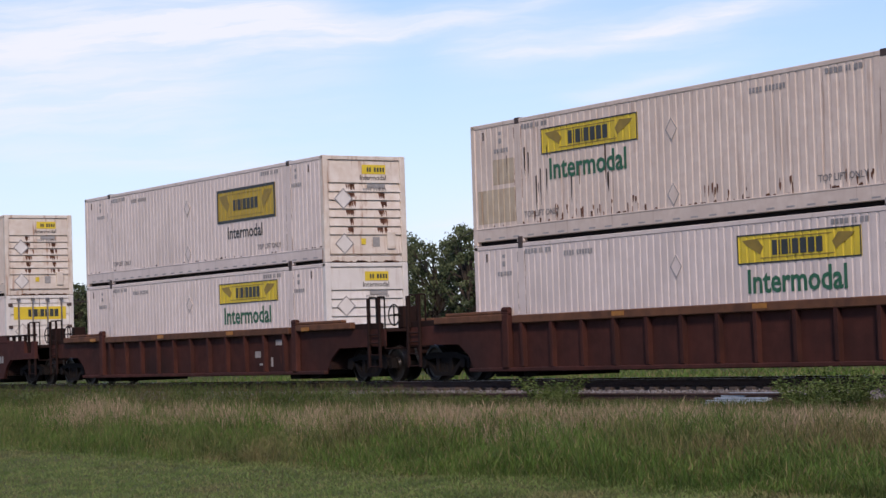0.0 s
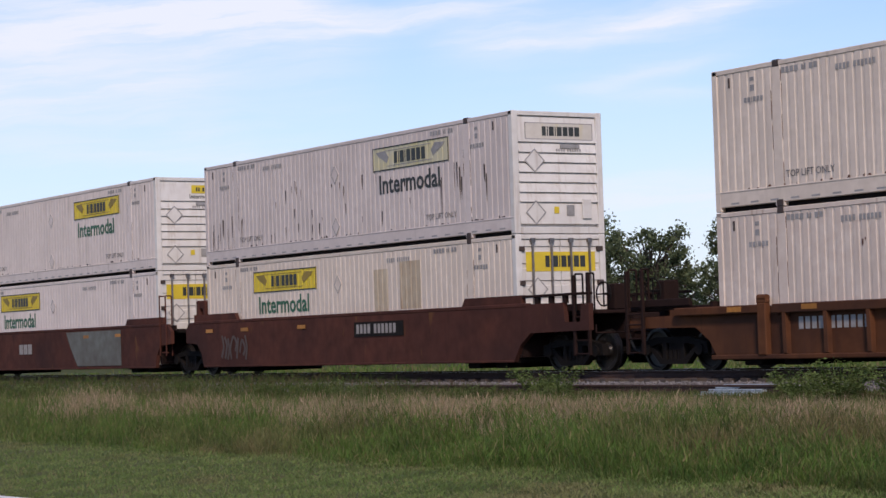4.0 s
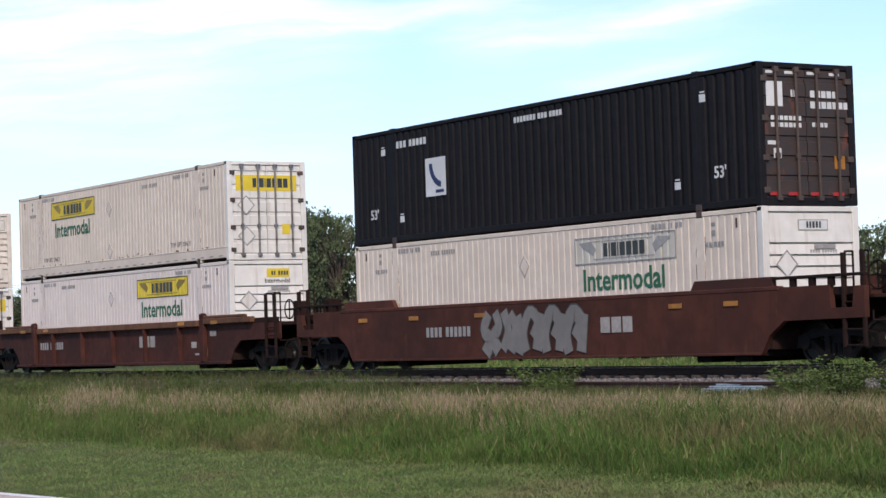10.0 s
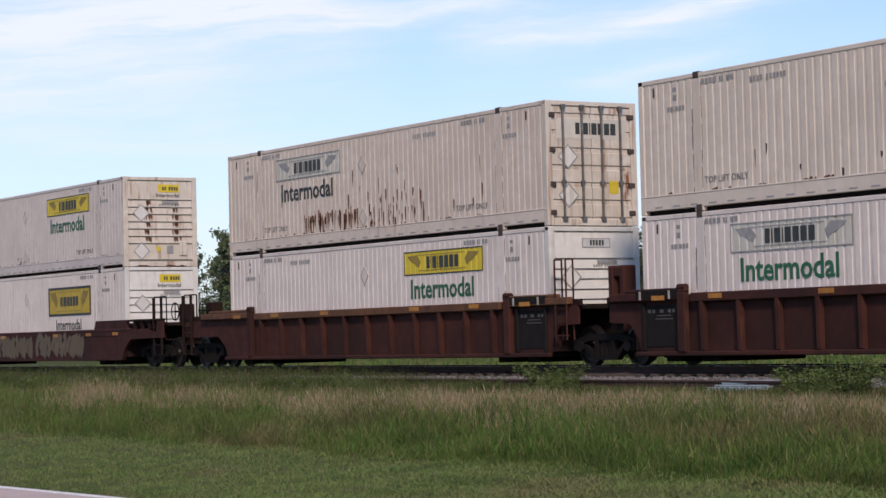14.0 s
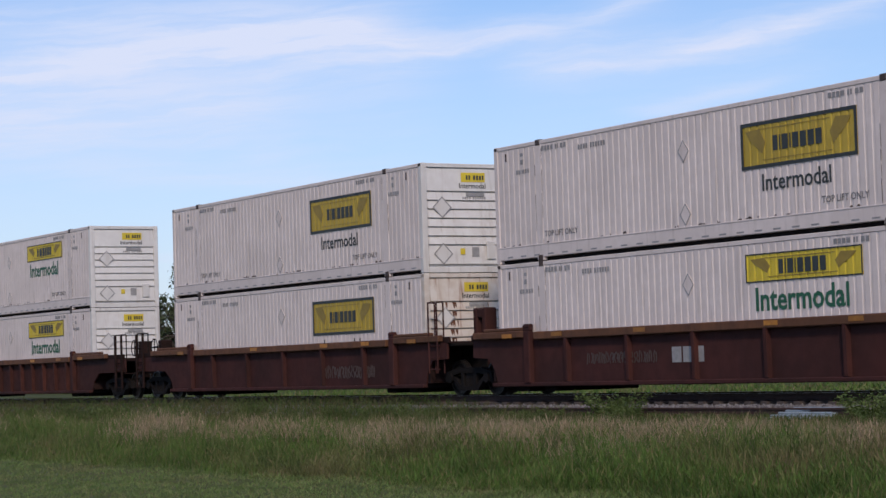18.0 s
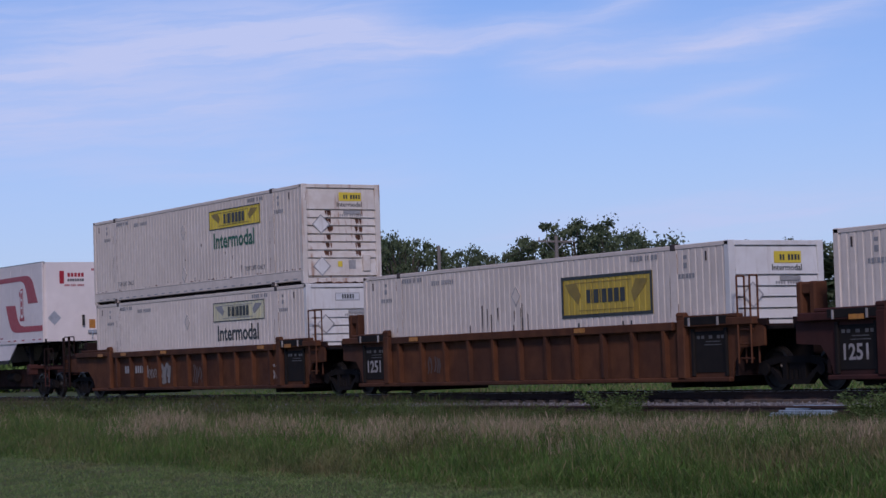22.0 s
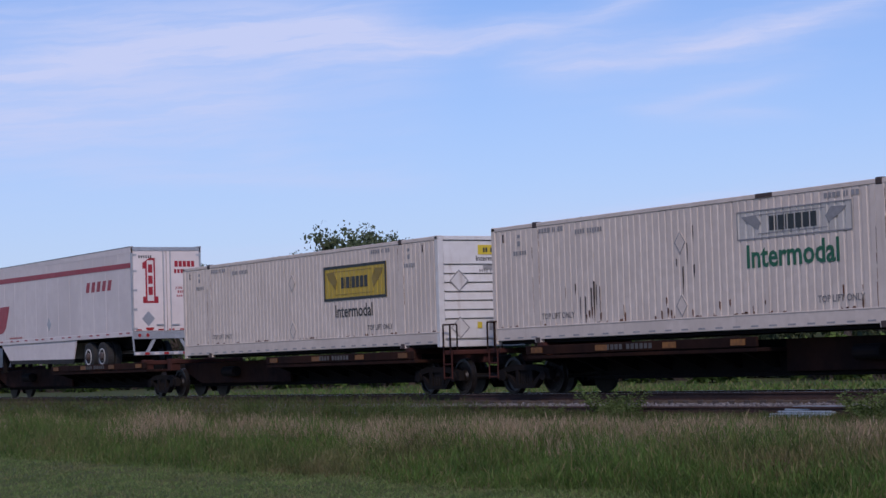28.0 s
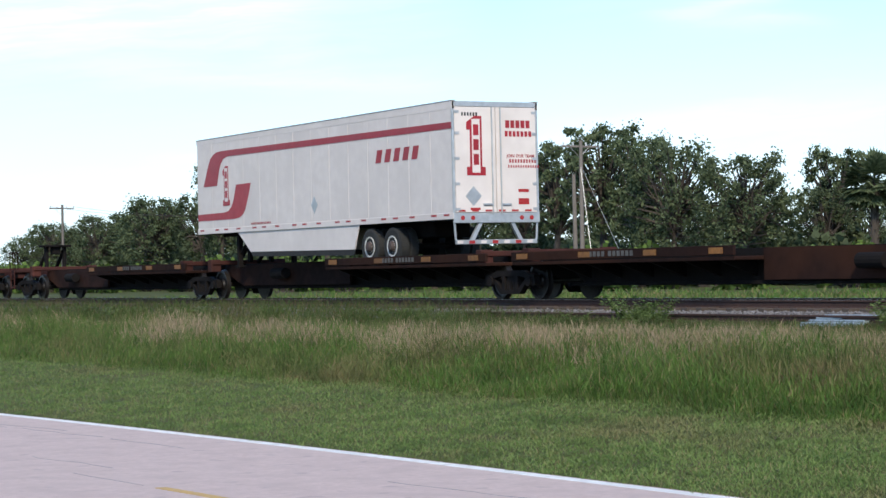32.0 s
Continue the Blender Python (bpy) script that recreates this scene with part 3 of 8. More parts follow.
def post_stain(seed):
    """Dirt and rust that has run down both edges of the lift posts."""
    rnd, g = random.Random(seed), Geo()
    y = -HALF + 0.0095
    for x in (-6.096, 6.096):
        for side in (-0.150, 0.146):
            z = 2.70
            while z > 0.42:
                d, w = rnd.uniform(0.15, 0.55), rnd.uniform(0.006, 0.022)
                if rnd.random() < 0.62:
                    a = x + side + rnd.uniform(-0.012, 0.012)
                    g.prism([(a - w / 2, z), (a + w / 2, z - 0.02), (a + w * 0.3, z - d), (a - w * 0.4, z - d * 0.9)], y - 0.0025, y)
                z -= d + rnd.uniform(0.0, 0.12)
    # scuffs along the foot of the panels
    for _ in range(34):
        x, w, h = rnd.uniform(-7.8, 7.8), rnd.uniform(0.03, 0.16), rnd.uniform(0.015, 0.06)
        g.prism([(x, 0.412), (x + w, 0.412), (x + w * 0.8, 0.412 + h), (x + w * 0.3, 0.412 + h * 0.7)], y - 0.0025, y)
    return g


def end_runs(box, seed, strong):
    """Rust that has run down the end wall in two bands below its ribs, and along its foot."""
    rnd, g = random.Random(seed), Geo()
    x = LONG / 2
    ribs = [0.72, 0.95, 1.19, 1.42, 1.66, 1.89, 2.13]
    for low, top in zip(ribs, ribs[1:]):
        for mid in (-0.42, 0.56):
            for _ in range(4 * strong):
                y, w, d = mid + rnd.gauss(0, 0.06), rnd.uniform(0.025, 0.085), rnd.uniform(0.7, 1.0) * (top - low - 0.035)
                face = lambda z: x - 0.047 + 0.044 * (top - z) / (top - low - 0.034)
                ring = [(y - w / 2, top - 0.006), (y + w / 2, top - 0.006), (y + w * 0.42, top - d * 0.6), (y, top - d), (y - w * 0.4, top - d * 0.5)]
                g.add([(face(z) + o, a, z) for o in (0.0, -0.006) for a, z in ring], [(0, 1, 2, 3, 4), (9, 8, 7, 6, 5)] + [(k, k + 5, (k + 1) % 5 + 5, (k + 1) % 5) for k in range(5)])
    for _ in range(10 * strong):
        y, w, d = rnd.uniform(-1.0, 1.0), rnd.uniform(0.10, 0.35), rnd.uniform(0.015, 0.06)
        g.prism([(y - w / 2, 0.0), (y + w / 2, 0.0), (y + w * 0.3, d * 0.7), (y, d), (y - w * 0.35, d * 0.6)], x - 0.006, x - 0.003, "x")
    tagged(part("rust_streak", g, DRIP, box, "brown rust runs"), kind="stuff")


SCROLL = surface("sign_scroll", (0.22, 0.155, 0.03), (0.30, 0.21, 0.035), 5, 0.55)


def diamond(half, side="y"):
    g = Geo()
    if side == "y":
        g.prism([(0, -half * 1.25), (half, 0), (0, half * 1.25), (-half, 0)], -0.008, 0.0, "y")
    else:
        g.prism([(0, -half), (half, 0), (0, half), (-half, 0)], 0.0, 0.008, "x")
    return g


def ring_diamond(half, side="y"):
    g = Geo()
    for k in range(4):
        a, b = ((0, -1), (1, 0), (0, 1), (-1, 0))[k], ((1, 0), (0, 1), (-1, 0), (0, -1))[k]
        st = 1.25 if side == "y" else 1.0
        q = [(a[0] * half, a[1] * half * st), (b[0] * half, b[1] * half * st), (b[0] * half * 0.86, b[1] * half * st * 0.86), (a[0] * half * 0.86, a[1] * half * st * 0.86)]
        g.prism(q, *((-0.012, -0.008, "y") if side == "y" else (0.008, 0.012, "x")))
    return g


def rail_slots():
    """Short dark slots along the foot of the bottom rail."""
    g = Geo()
    for i in range(26):
        x = -LONG / 2 + 0.5 + i * 0.6
        g.box(x, x + 0.24, -HALF + 0.001, -HALF + 0.006, 0.13, 0.165)
    return g


def small_bars(widths, height, gap, side="y"):
    g, x = Geo(), 0.0
    for w in widths:
        if w:
            if side == "y":
                g.box(x, x + w, -0.003, 0.0, 0.0, height)
            else:
                g.box(0.0, 0.003, x, x + w, 0.0, height)
        x += w + gap if w else gap * 2.2
    return g


def nose_end(box, paint, sign, x_end=LONG / 2):
    part("end_wall", stored("nose_wall", nose_wall), paint, box, "white ribbed end wall")
    x = x_end - 0.016
    if sign == "small":
        part("end_sign", stored("end_small", lambda: Geo().box(0, 0.004, -0.37, 0.37, 0, 0.25)), YELLOW, box, "small yellow sign", (x, 0.30, 2.40))
        lettered_bars("name_bar", stored("end_small_bars", lambda: small_bars([0.05, 0.05, 0, 0.06, 0.06, 0.06, 0.05], 0.12, 0.03, "x")), INK, box, (x + 0.006, 0.08, 2.46))
        part("lettering", text_mesh("Intermodal", 0.19, "x", 0.003), INK, box, "dark lettering", (x + 0.004, -0.15, 2.235))
    elif sign in ("wide", "wide_yellow", "pale"):
        w, z0, z1 = (0.98, 2.22, 2.62) if sign != "pale" else (0.40, 2.40, 2.62)
        field = {"wide": FADED, "wide_yellow": STRAW, "pale": PALE}[sign]
        part("end_sign", stored(("end_wide", sign), lambda: Geo().box(0, 0.004, -w, w, z0, z1)), field, box, "pale name sign with dark bars", (x, 0.05, 0))
        part("sign_frame", stored(("end_rim", sign), lambda: Geo().box(0, 0.006, -w, w, z0, z0 + 0.02).box(0, 0.006, -w, w, z1 - 0.02, z1).box(0, 0.006, -w, -w + 0.02, z0, z1).box(0, 0.006, w - 0.02, w, z0, z1)), GREY_INK, box, "", (x, 0.05, 0))
        bars = stored(("end_bars", sign), lambda: small_bars([0.11, 0.03, 0.14, 0.03, 0.14, 0.14, 0.14, 0.14] if sign != "pale" else [0.05, 0.05, 0.06, 0.06, 0.05], 0.22 if sign != "pale" else 0.13, 0.030, "x"))
        lettered_bars("name_bar", bars, INK, box, (x + 0.006, -0.44 if sign != "pale" else -0.13, z0 + 0.09 if sign != "pale" else 2.45))
    part("placard_holder", stored("end_box", lambda: Geo().box(0, 0.02, -0.28, 0.28, 0, 0.10, 0.004)), GREY_INK, box, "", (x - 0.004, 0.35, 2.02))
    part("number_marking", stored("end_no", lambda: small_bars([0.05, 0.05, 0.05, 0.05, 0, 0.05, 0.05, 0.05, 0.05, 0.05, 0.05], 0.10, 0.02, "x")), GREY_INK, box, "", (x + 0.002, -0.05, 1.91))
    for z, half in ((1.72, 0.29), (0.50, 0.29)):
        part("placard", stored("end_dia", lambda: diamond(0.29, "x")), END_WHITE, box, "", (x + 0.002, -0.68, z))
        part("placard_edge", stored("end_ring", lambda: ring_diamond(0.29, "x")), GREY_INK, box, "", (x + 0.002, -0.68, z))
    part("document_box", stored("end_doc", lambda: Geo().box(0, 0.05, -0.13, 0.13, 0, 0.48, 0.015)), paint, box, "", (x, 0.78, 0.35))
    part("data_plate", stored("end_plate", lambda: Geo().box(0, 0.006, -0.11, 0.11, 0, 0.26)), GREY_INK, box, "", (x, 0.32, 0.42))
    part("yellow_label", stored("end_lab", lambda: Geo().box(0, 0.006, -0.07, 0.07, 0, 0.16)), YELLOW, box, "", (x, -0.08, 0.48))


def door_end(box, paint, sign, rods=None, facing=1):
    """Two doors with lock rods, facing +x."""
    rods = rods or STEEL
    x = LONG / 2 - 0.05
    for s in (-1, 1):
        door = part("door", stored(("door", s), lambda: door_leaf(s)), paint, box, "white steel container door" if paint is not BLACK_DOOR else "rust-marked black container door")
        for k, y in enumerate((0.28, 0.82)):
            part("lock_rod", stored("lock_rod", lambda: Geo().rod((0, 0, 0.12), (0, 0, 2.80), 0.032, 8).box(-0.04, 0.04, -0.06, 0.06, 0.10, 0.20).box(-0.04, 0.04, -0.06, 0.06, 2.70, 2.80).box(-0.03, 0.03, -0.05, 0.05, 0.95, 1.05)), rods, door, "", (x + 0.05, s * y, 0))
        for z in (0.30, 0.95, 1.75, 2.55):
            part("hinge", stored("hinge", lambda: Geo().box(-0.03, 0.05, -0.08, 0.08, -0.06, 0.06, 0.01)), OLD_METAL, door, "", (x + 0.02, s * 1.13, z))
    if sign:
        field = YELLOW if sign == "yellow" else FADED
        g = stored("door_field", lambda: Geo().box(0, 0.004, -1.0, 1.0, 0, 0.46))
        part("end_sign", g, field, box, "yellow name sign with dark bars" if sign == "yellow" else "faded name sign with dark bars", (x + 0.017, 0, 2.02))
        lettered_bars("name_bar", stored("door_bars", lambda: small_bars([0.12, 0.03, 0.15, 0.03, 0.15, 0.15, 0.15, 0.15], 0.27, 0.032, "x")), INK, box, (x + 0.022, -0.45, 2.12))
        part("yellow_label", stored("door_lab", lambda: Geo().box(0, 0.004, -0.13, 0.13, 0, 0.30)), YELLOW, box, "", (x + 0.017, 0.62, 0.75))
        for z in (1.60, 0.70):
            part("placard", stored("end_dia", lambda: diamond(0.29, "x")), END_WHITE, box, "", (x + 0.016, -0.68, z))
            part("placard_edge", stored("end_ring", lambda: ring_diamond(0.29, "x")), GREY_INK, box, "", (x + 0.016, -0.68, z))


def door_leaf(s):
    x = LONG / 2 - 0.05
    y0, y1 = (0.012, 1.12) if s > 0 else (-1.12, -0.012)
    prof = [(x - 0.05, 0.15), (x - 0.016, 0.15)]
    for z in (0.15, 0.55, 0.95, 1.35, 1.75, 2.15):
        prof += [(x - 0.016, z + 0.05), (x + 0.014, z + 0.065), (x + 0.014, z + 0.335), (x - 0.016, z + 0.35)]
    prof += [(x - 0.016, 2.60), (x + 0.014, 2.615), (x + 0.014, 2.75), (x - 0.016, 2.765), (x - 0.016, 2.78), (x - 0.05, 2.78)]
    g = Geo().prism(prof, y0, y1)
    return g


def container(k, level, kind, sign, at, end, paint, end_paint, side_x):
    label = {"white": "weathered white ribbed steel container", "navy": "navy ribbed steel container with white marks",
             "black": "black ribbed container with white marks"}[kind]
    label += {"upper": " stacked on another", "lower": " sunk in a well car", "spine": " on a low spine car"}[level]
    if paint is RUSTY:
        label = label.replace("weathered white ribbed steel", "rust-streaked off-white ribbed")
    box = thing("shipping_container", label, "container", "containers on the train")
    for i, (name, g) in enumerate(SHELLS[kind]):
        me = stored(("shell", kind, i), lambda: g)
        colour = paint
        if name in ("corner_post", "end_sill", "end_header") and i in END_PARTS[kind]:
            colour = end_paint
        # the floor's near-black paints in the shade of the gap below a stacked box
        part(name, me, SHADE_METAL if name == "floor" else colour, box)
    for x in (-6.096, 6.096):
        for s in (-1, 1):
            part("lift_casting", stored(("cast", x, s, 1), lambda: casting_mesh(x, s, True)), OLD_METAL if kind == "white" else paint, box)
            part("foot_casting", stored(("cast", x, s, 0), lambda: casting_mesh(x, s, False)), OLD_METAL, box)
    # the far end is plain
    part("rear_end", stored(("rear", kind), lambda: Geo().box(-LONG / 2 + 0.02, -LONG / 2 + 0.08, -HALF + 0.17, HALF - 0.17, 0.15, 2.78, 0.01)), paint, box)
    lower = level == "lower"
    out = HALF - 0.012
    if kind == "white":
        side_sign(box, sign, side_x, lower)
        if end[0] == "nose":
            nose_end(box, end_paint, end[1])
        else:
            door_end(box, end_paint, end[1])
        part("rail_perforation", stored("slot_row", rail_slots), GREY_INK, box)
        dx = -LONG / 2 + 7.75
        for z in (0.67, 2.05):
            part("placard", stored("side_dia", lambda: diamond(0.20)), paint, box, "", (dx, -out - 0.002, z))
            part("placard_edge", stored("side_ring", lambda: ring_diamond(0.20)), GREY_INK, box, "", (dx, -out - 0.002, z))
        for x in (2.18, 12.25):
            part("lift_lettering", text_mesh("TOP LIFT ONLY", 0.20, "y", 0.001), LIFT_INK, box, "", (-LONG / 2 + x, -out - 0.006, 0.56))
        tiny = stored("tiny_a", lambda: small_bars([0.10, 0.09, 0.10, 0.11, 0, 0.05, 0.05, 0, 0.10, 0.10], 0.11, 0.03))
        for x in (2.15, 12.55):
            part("number_marking", tiny, GREY_INK, box, "", (-LONG / 2 + x, -out - 0.004, 2.62))
        part("number_marking", stored("tiny_b", lambda: small_bars([0.07] * 4 + [0] + [0.07] * 6, 0.11, 0.035)), GREY_INK, box, "", (-LONG / 2 + (3.7 if side_x > 8 else 10.3), -out - 0.004, 2.50))
        for x in (1.30, 14.65):
            part("number_marking", stored("tiny_c", lambda: small_bars([0.08, 0.08, 0.02, 0.09, 0.08, 0.08], 0.10, 0.03).box(0.2, 0.32, -0.003, 0, 0.22, 0.34).box(0.2, 0.32, -0.003, 0, 0.42, 0.50)), GREY_INK, box, "", (-LONG / 2 + x - 0.3, -out - 0.004, 2.15))
        for x in (0.55, 15.35):
            part("vent_slot", stored("vent", lambda: Geo().box(-0.025, 0.025, -0.01, 0, 0, 0.20)), OLD_METAL, box, "", (-LONG / 2 + x, -out - 0.002, 2.50))
    return box


SHELLS = {kind: box_shell(kind) for kind in ("white", "navy")}
SHELLS["black"] = SHELLS["navy"]
END_PARTS = {}
for kind in SHELLS:
    END_PARTS[kind] = [i for i, (n, g) in enumerate(SHELLS[kind]) if n in ("corner_post", "end_sill", "end_header") and max(p[0] for p in g.v) > 7.5]


def ribbed_end(box, paint):
    """Plain upright-ribbed end with a frame."""
    def make():
        g = solid_sheet(-1.12, 1.12, 0.16, 2.78, 0.0, -0.06, pitch=0.30, deep=0.045, groove=0.13)
        g.v = [(LONG / 2 - 0.03 - y, x, z) for x, y, z in g.v]
        return g
    part("end_wall", stored("ribbed_end", make), paint, box)


def quarter_arc(g, cx, cz, r0, r1, a0, a1, y0, y1, n=10):
    """A flat bow on the near side."""
    for k in range(n):
        a, b = radians(a0 + (a1 - a0) * k / n), radians(a0 + (a1 - a0) * (k + 1) / n)
        g.prism([(cx + r0 * math.cos(a), cz + r0 * math.sin(a)), (cx + r1 * math.cos(a), cz + r1 * math.sin(a)),
                 (cx + r1 * math.cos(b), cz + r1 * math.sin(b)), (cx + r0 * math.cos(b), cz + r0 * math.sin(b))], y0, y1)
    return g


def white_square(box, x, z0, w, h):
    """A white panel with a dark bow, on the near side."""
    out = HALF - 0.012
    panel = part("white_panel", Geo().box(x, x + w, -out - 0.006, -out, z0, z0 + h), PALE, box, "white panel with a dark bow")
    part("bow", quarter_arc(Geo(), x + w * 0.85, z0 + h * 0.85, w * 0.50, w * 0.66, 180, 262, -out - 0.010, -out - 0.006).box(x + w * 0.5, x + w * 0.9, -out - 0.010, -out - 0.006, z0 + h * 0.08, z0 + h * 0.16), NAVY, panel)


def navy_lower(box):
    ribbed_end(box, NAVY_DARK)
    out = HALF - 0.012
    l = -LONG / 2
    white_square(box, l + 11.87, 0.55, 0.90, 1.25)
    part("number_marking", small_bars([0.12, 0.12, 0.12, 0.12, 0, 0.12, 0.12, 0.12, 0.12, 0.12, 0.12], 0.17, 0.05), PALE, box, "", (l + 12.3, -out - 0.004, 2.35))
    part("lettering", text_mesh("WARNING HIGH CUBE", 0.21, "y", 0.004), PALE, box, "white lettering", (l + 7.4, -out - 0.006, 2.48))
    for x in (1.45, 14.2):
        part("mark", Geo().box(0, 0.20, -0.003, 0, 0, 0.14).box(0.04, 0.16, -0.003, 0, 0.17, 0.20), PALE, box, "", (l + x, -out - 0.004, 2.25))
    x = LONG / 2 - 0.03
    panel = part("white_panel", Geo().box(x, x + 0.006, -0.22, 0.52, 0.55, 1.75), PALE, box, "white panel with a dark bow")
    bow = quarter_arc(Geo(), 0.42, 1.60, 0.42, 0.56, 180, 262, 0, 0.004)
    bow.box(0.10, 0.48, 0, 0.004, 0.64, 0.72)
    bow.v = [(x + 0.006 + y, px, z) for px, y, z in bow.v]
    part("bow", bow, NAVY_DARK, panel)
    for y in (-0.75, 0.78):
        g = Geo()
        for i in range(9):
            g.box(0, 0.003, 0, 0.12, 2.3 - i * 0.19, 2.43 - i * 0.19)
        part("number_marking", g, PALE, box, "", (x + 0.001, y, 0))


def navy_upper(box):
    """Big white name bars on the side, marks on the end."""
    ribbed_end(box, NAVY)
    out = HALF - 0.012
    l = -LONG / 2
    # a badge of three strokes and a bow
    g = Geo()
    for i, (x0, x1) in enumerate(((0, 0.85), (0.1, 0.80), (0.3, 0.85))):
        g.box(x0, x1, -0.004, 0, 0.55 - i * 0.26, 0.68 - i * 0.26)
    quarter_arc(g, 1.28, 0.36, 0.22, 0.37, 45, 315, -0.004, 0, 16)
    part("badge", g, PALE, box, "white badge of strokes and a bow", (l + 3.2, -out - 0.005, 1.35))
    # three words as bars with higher first strokes
    g = Geo()
    x = 0.0
    for word in ("TiaaiTa", "Taaa", "Taaaa"):
        for i, c in enumerate(word):
            w, hgt = {"T": (0.30, 0.82), "i": (0.14, 0.62), "a": (0.30, 0.62)}[c]
            g.box(x, x + w, -0.004, 0, 0, hgt)
            x += w + 0.15
        x += 0.36
    k = 8.2 / x
    g.v = [(px * k, y, z) for px, y, z in g.v]
    lettered_bars("name_bar", g, PALE, box, (l + 5.3, -out - 0.005, 1.42), "large white name bar")
    g = Geo()
    for i in range(3):
        quarter_arc(g, 0.18, 0.26, 0.05 + i * 0.06, 0.09 + i * 0.06, 20 + 40 * i, 200 + 30 * i, -0.004, 0, 8)
    bars = small_bars([0.13] * 5 + [0] + [0.12] * 6, 0.22, 0.045)
    g.add([(px + 0.45, y, z + 0.17) for px, y, z in bars.v], bars.f)
    bars = small_bars([0.09] * 11, 0.09, 0.05)
    g.add([(px + 1.0, y, z - 0.03) for px, y, z in bars.v], bars.f)
    part("badge", g, PALE, box, "small white badge and bars", (l + 10.6, -out - 0.005, 0.58))
    for x, z, ws in ((2.15, 0.10, [0.09] * 3 + [0] + [0.09] * 4 + [0] + [0.09] * 4), (12.6, 0.22, [0.09] * 3 + [0] + [0.09] * 4 + [0] + [0.09] * 4), (7.6, 2.5, [0.1] * 11), (14.4, 2.35, [0.12] * 4 + [0] + [0.12] * 6), (0.6, 0.3, [0.12] * 7)):
        part("number_marking", small_bars(ws, 0.14, 0.04), PALE, box, "", (l + x, -out - 0.004, z))
    part("lettering", text_mesh("HC", 0.50, "y", 0.016), PALE, box, "white lettering", (l + 13.35, -out - 0.006, 2.08))
    for x in (0.95, 15.0):
        part("lettering", text_mesh("53'", 0.36, "y", 0.008), PALE, box, "white lettering", (l + x, -out - 0.006, 1.70))
    for x, z in ((1.5, 2.2), (13.9, 2.35), (2.2, 0.45), (13.4, 0.5)):
        part("mark", Geo().box(0, 0.22, -0.003, 0, 0, 0.14).box(0.03, 0.19, -0.003, 0, 0.17, 0.20), PALE, box, "", (l + x, -out - 0.004, z))
    xe = LONG / 2 - 0.028
    g = Geo()
    for i in range(3):
        g.box(0, 0.004, 0.02 + 0.06 * i, 0.40, 0.30 - i * 0.13, 0.37 - i * 0.13)
    b = quarter_arc(Geo(), 0.62, 0.20, 0.10, 0.19, 45, 315, 0, 0.004, 14)
    g.add([(y, px, z) for px, y, z in b.v], b.f)
    part("badge", g, PALE, box, "white badge of strokes and a bow", (xe, -0.90, 2.20))
    part("lettering", text_mesh("53'", 0.30, "x", 0.008), PALE, box, "white lettering", (xe + 0.003, -0.85, 1.40))
    part("number_marking", small_bars([0.07] * 10, 0.12, 0.025, "x"), PALE, box, "", (xe, -0.85, 1.08))
    part("number_marking", small_bars([0.10] * 6, 0.07, 0.02, "x"), PALE, box, "", (xe, -0.85, 2.06))
    part("data_panel", Geo().box(0, 0.004, -0.85, -0.48, 0.35, 0.82).box(0, 0.004, -0.42, -0.02, 0.45, 0.64).box(0, 0.004, 0.40, 0.90, 0.42, 0.68), PALE, box)
    for y in (0.55, 0.78):
        g = Geo()
        for i in range(5 if y < 0.6 else 8):
            g.box(0, 0.004, 0, 0.12, 1.95 - i * 0.17, 2.07 - i * 0.17)
        part("number_marking", g, PALE, box, "", (xe, y, 0))
    for y in (-1.27, 1.13):
        for z in (1.32, 1.88):
            part("orange_strip", Geo().box(LONG / 2, LONG / 2 + 0.006, y, y + 0.14, z, z + 0.52), REFLECT, box, "orange reflector strip")


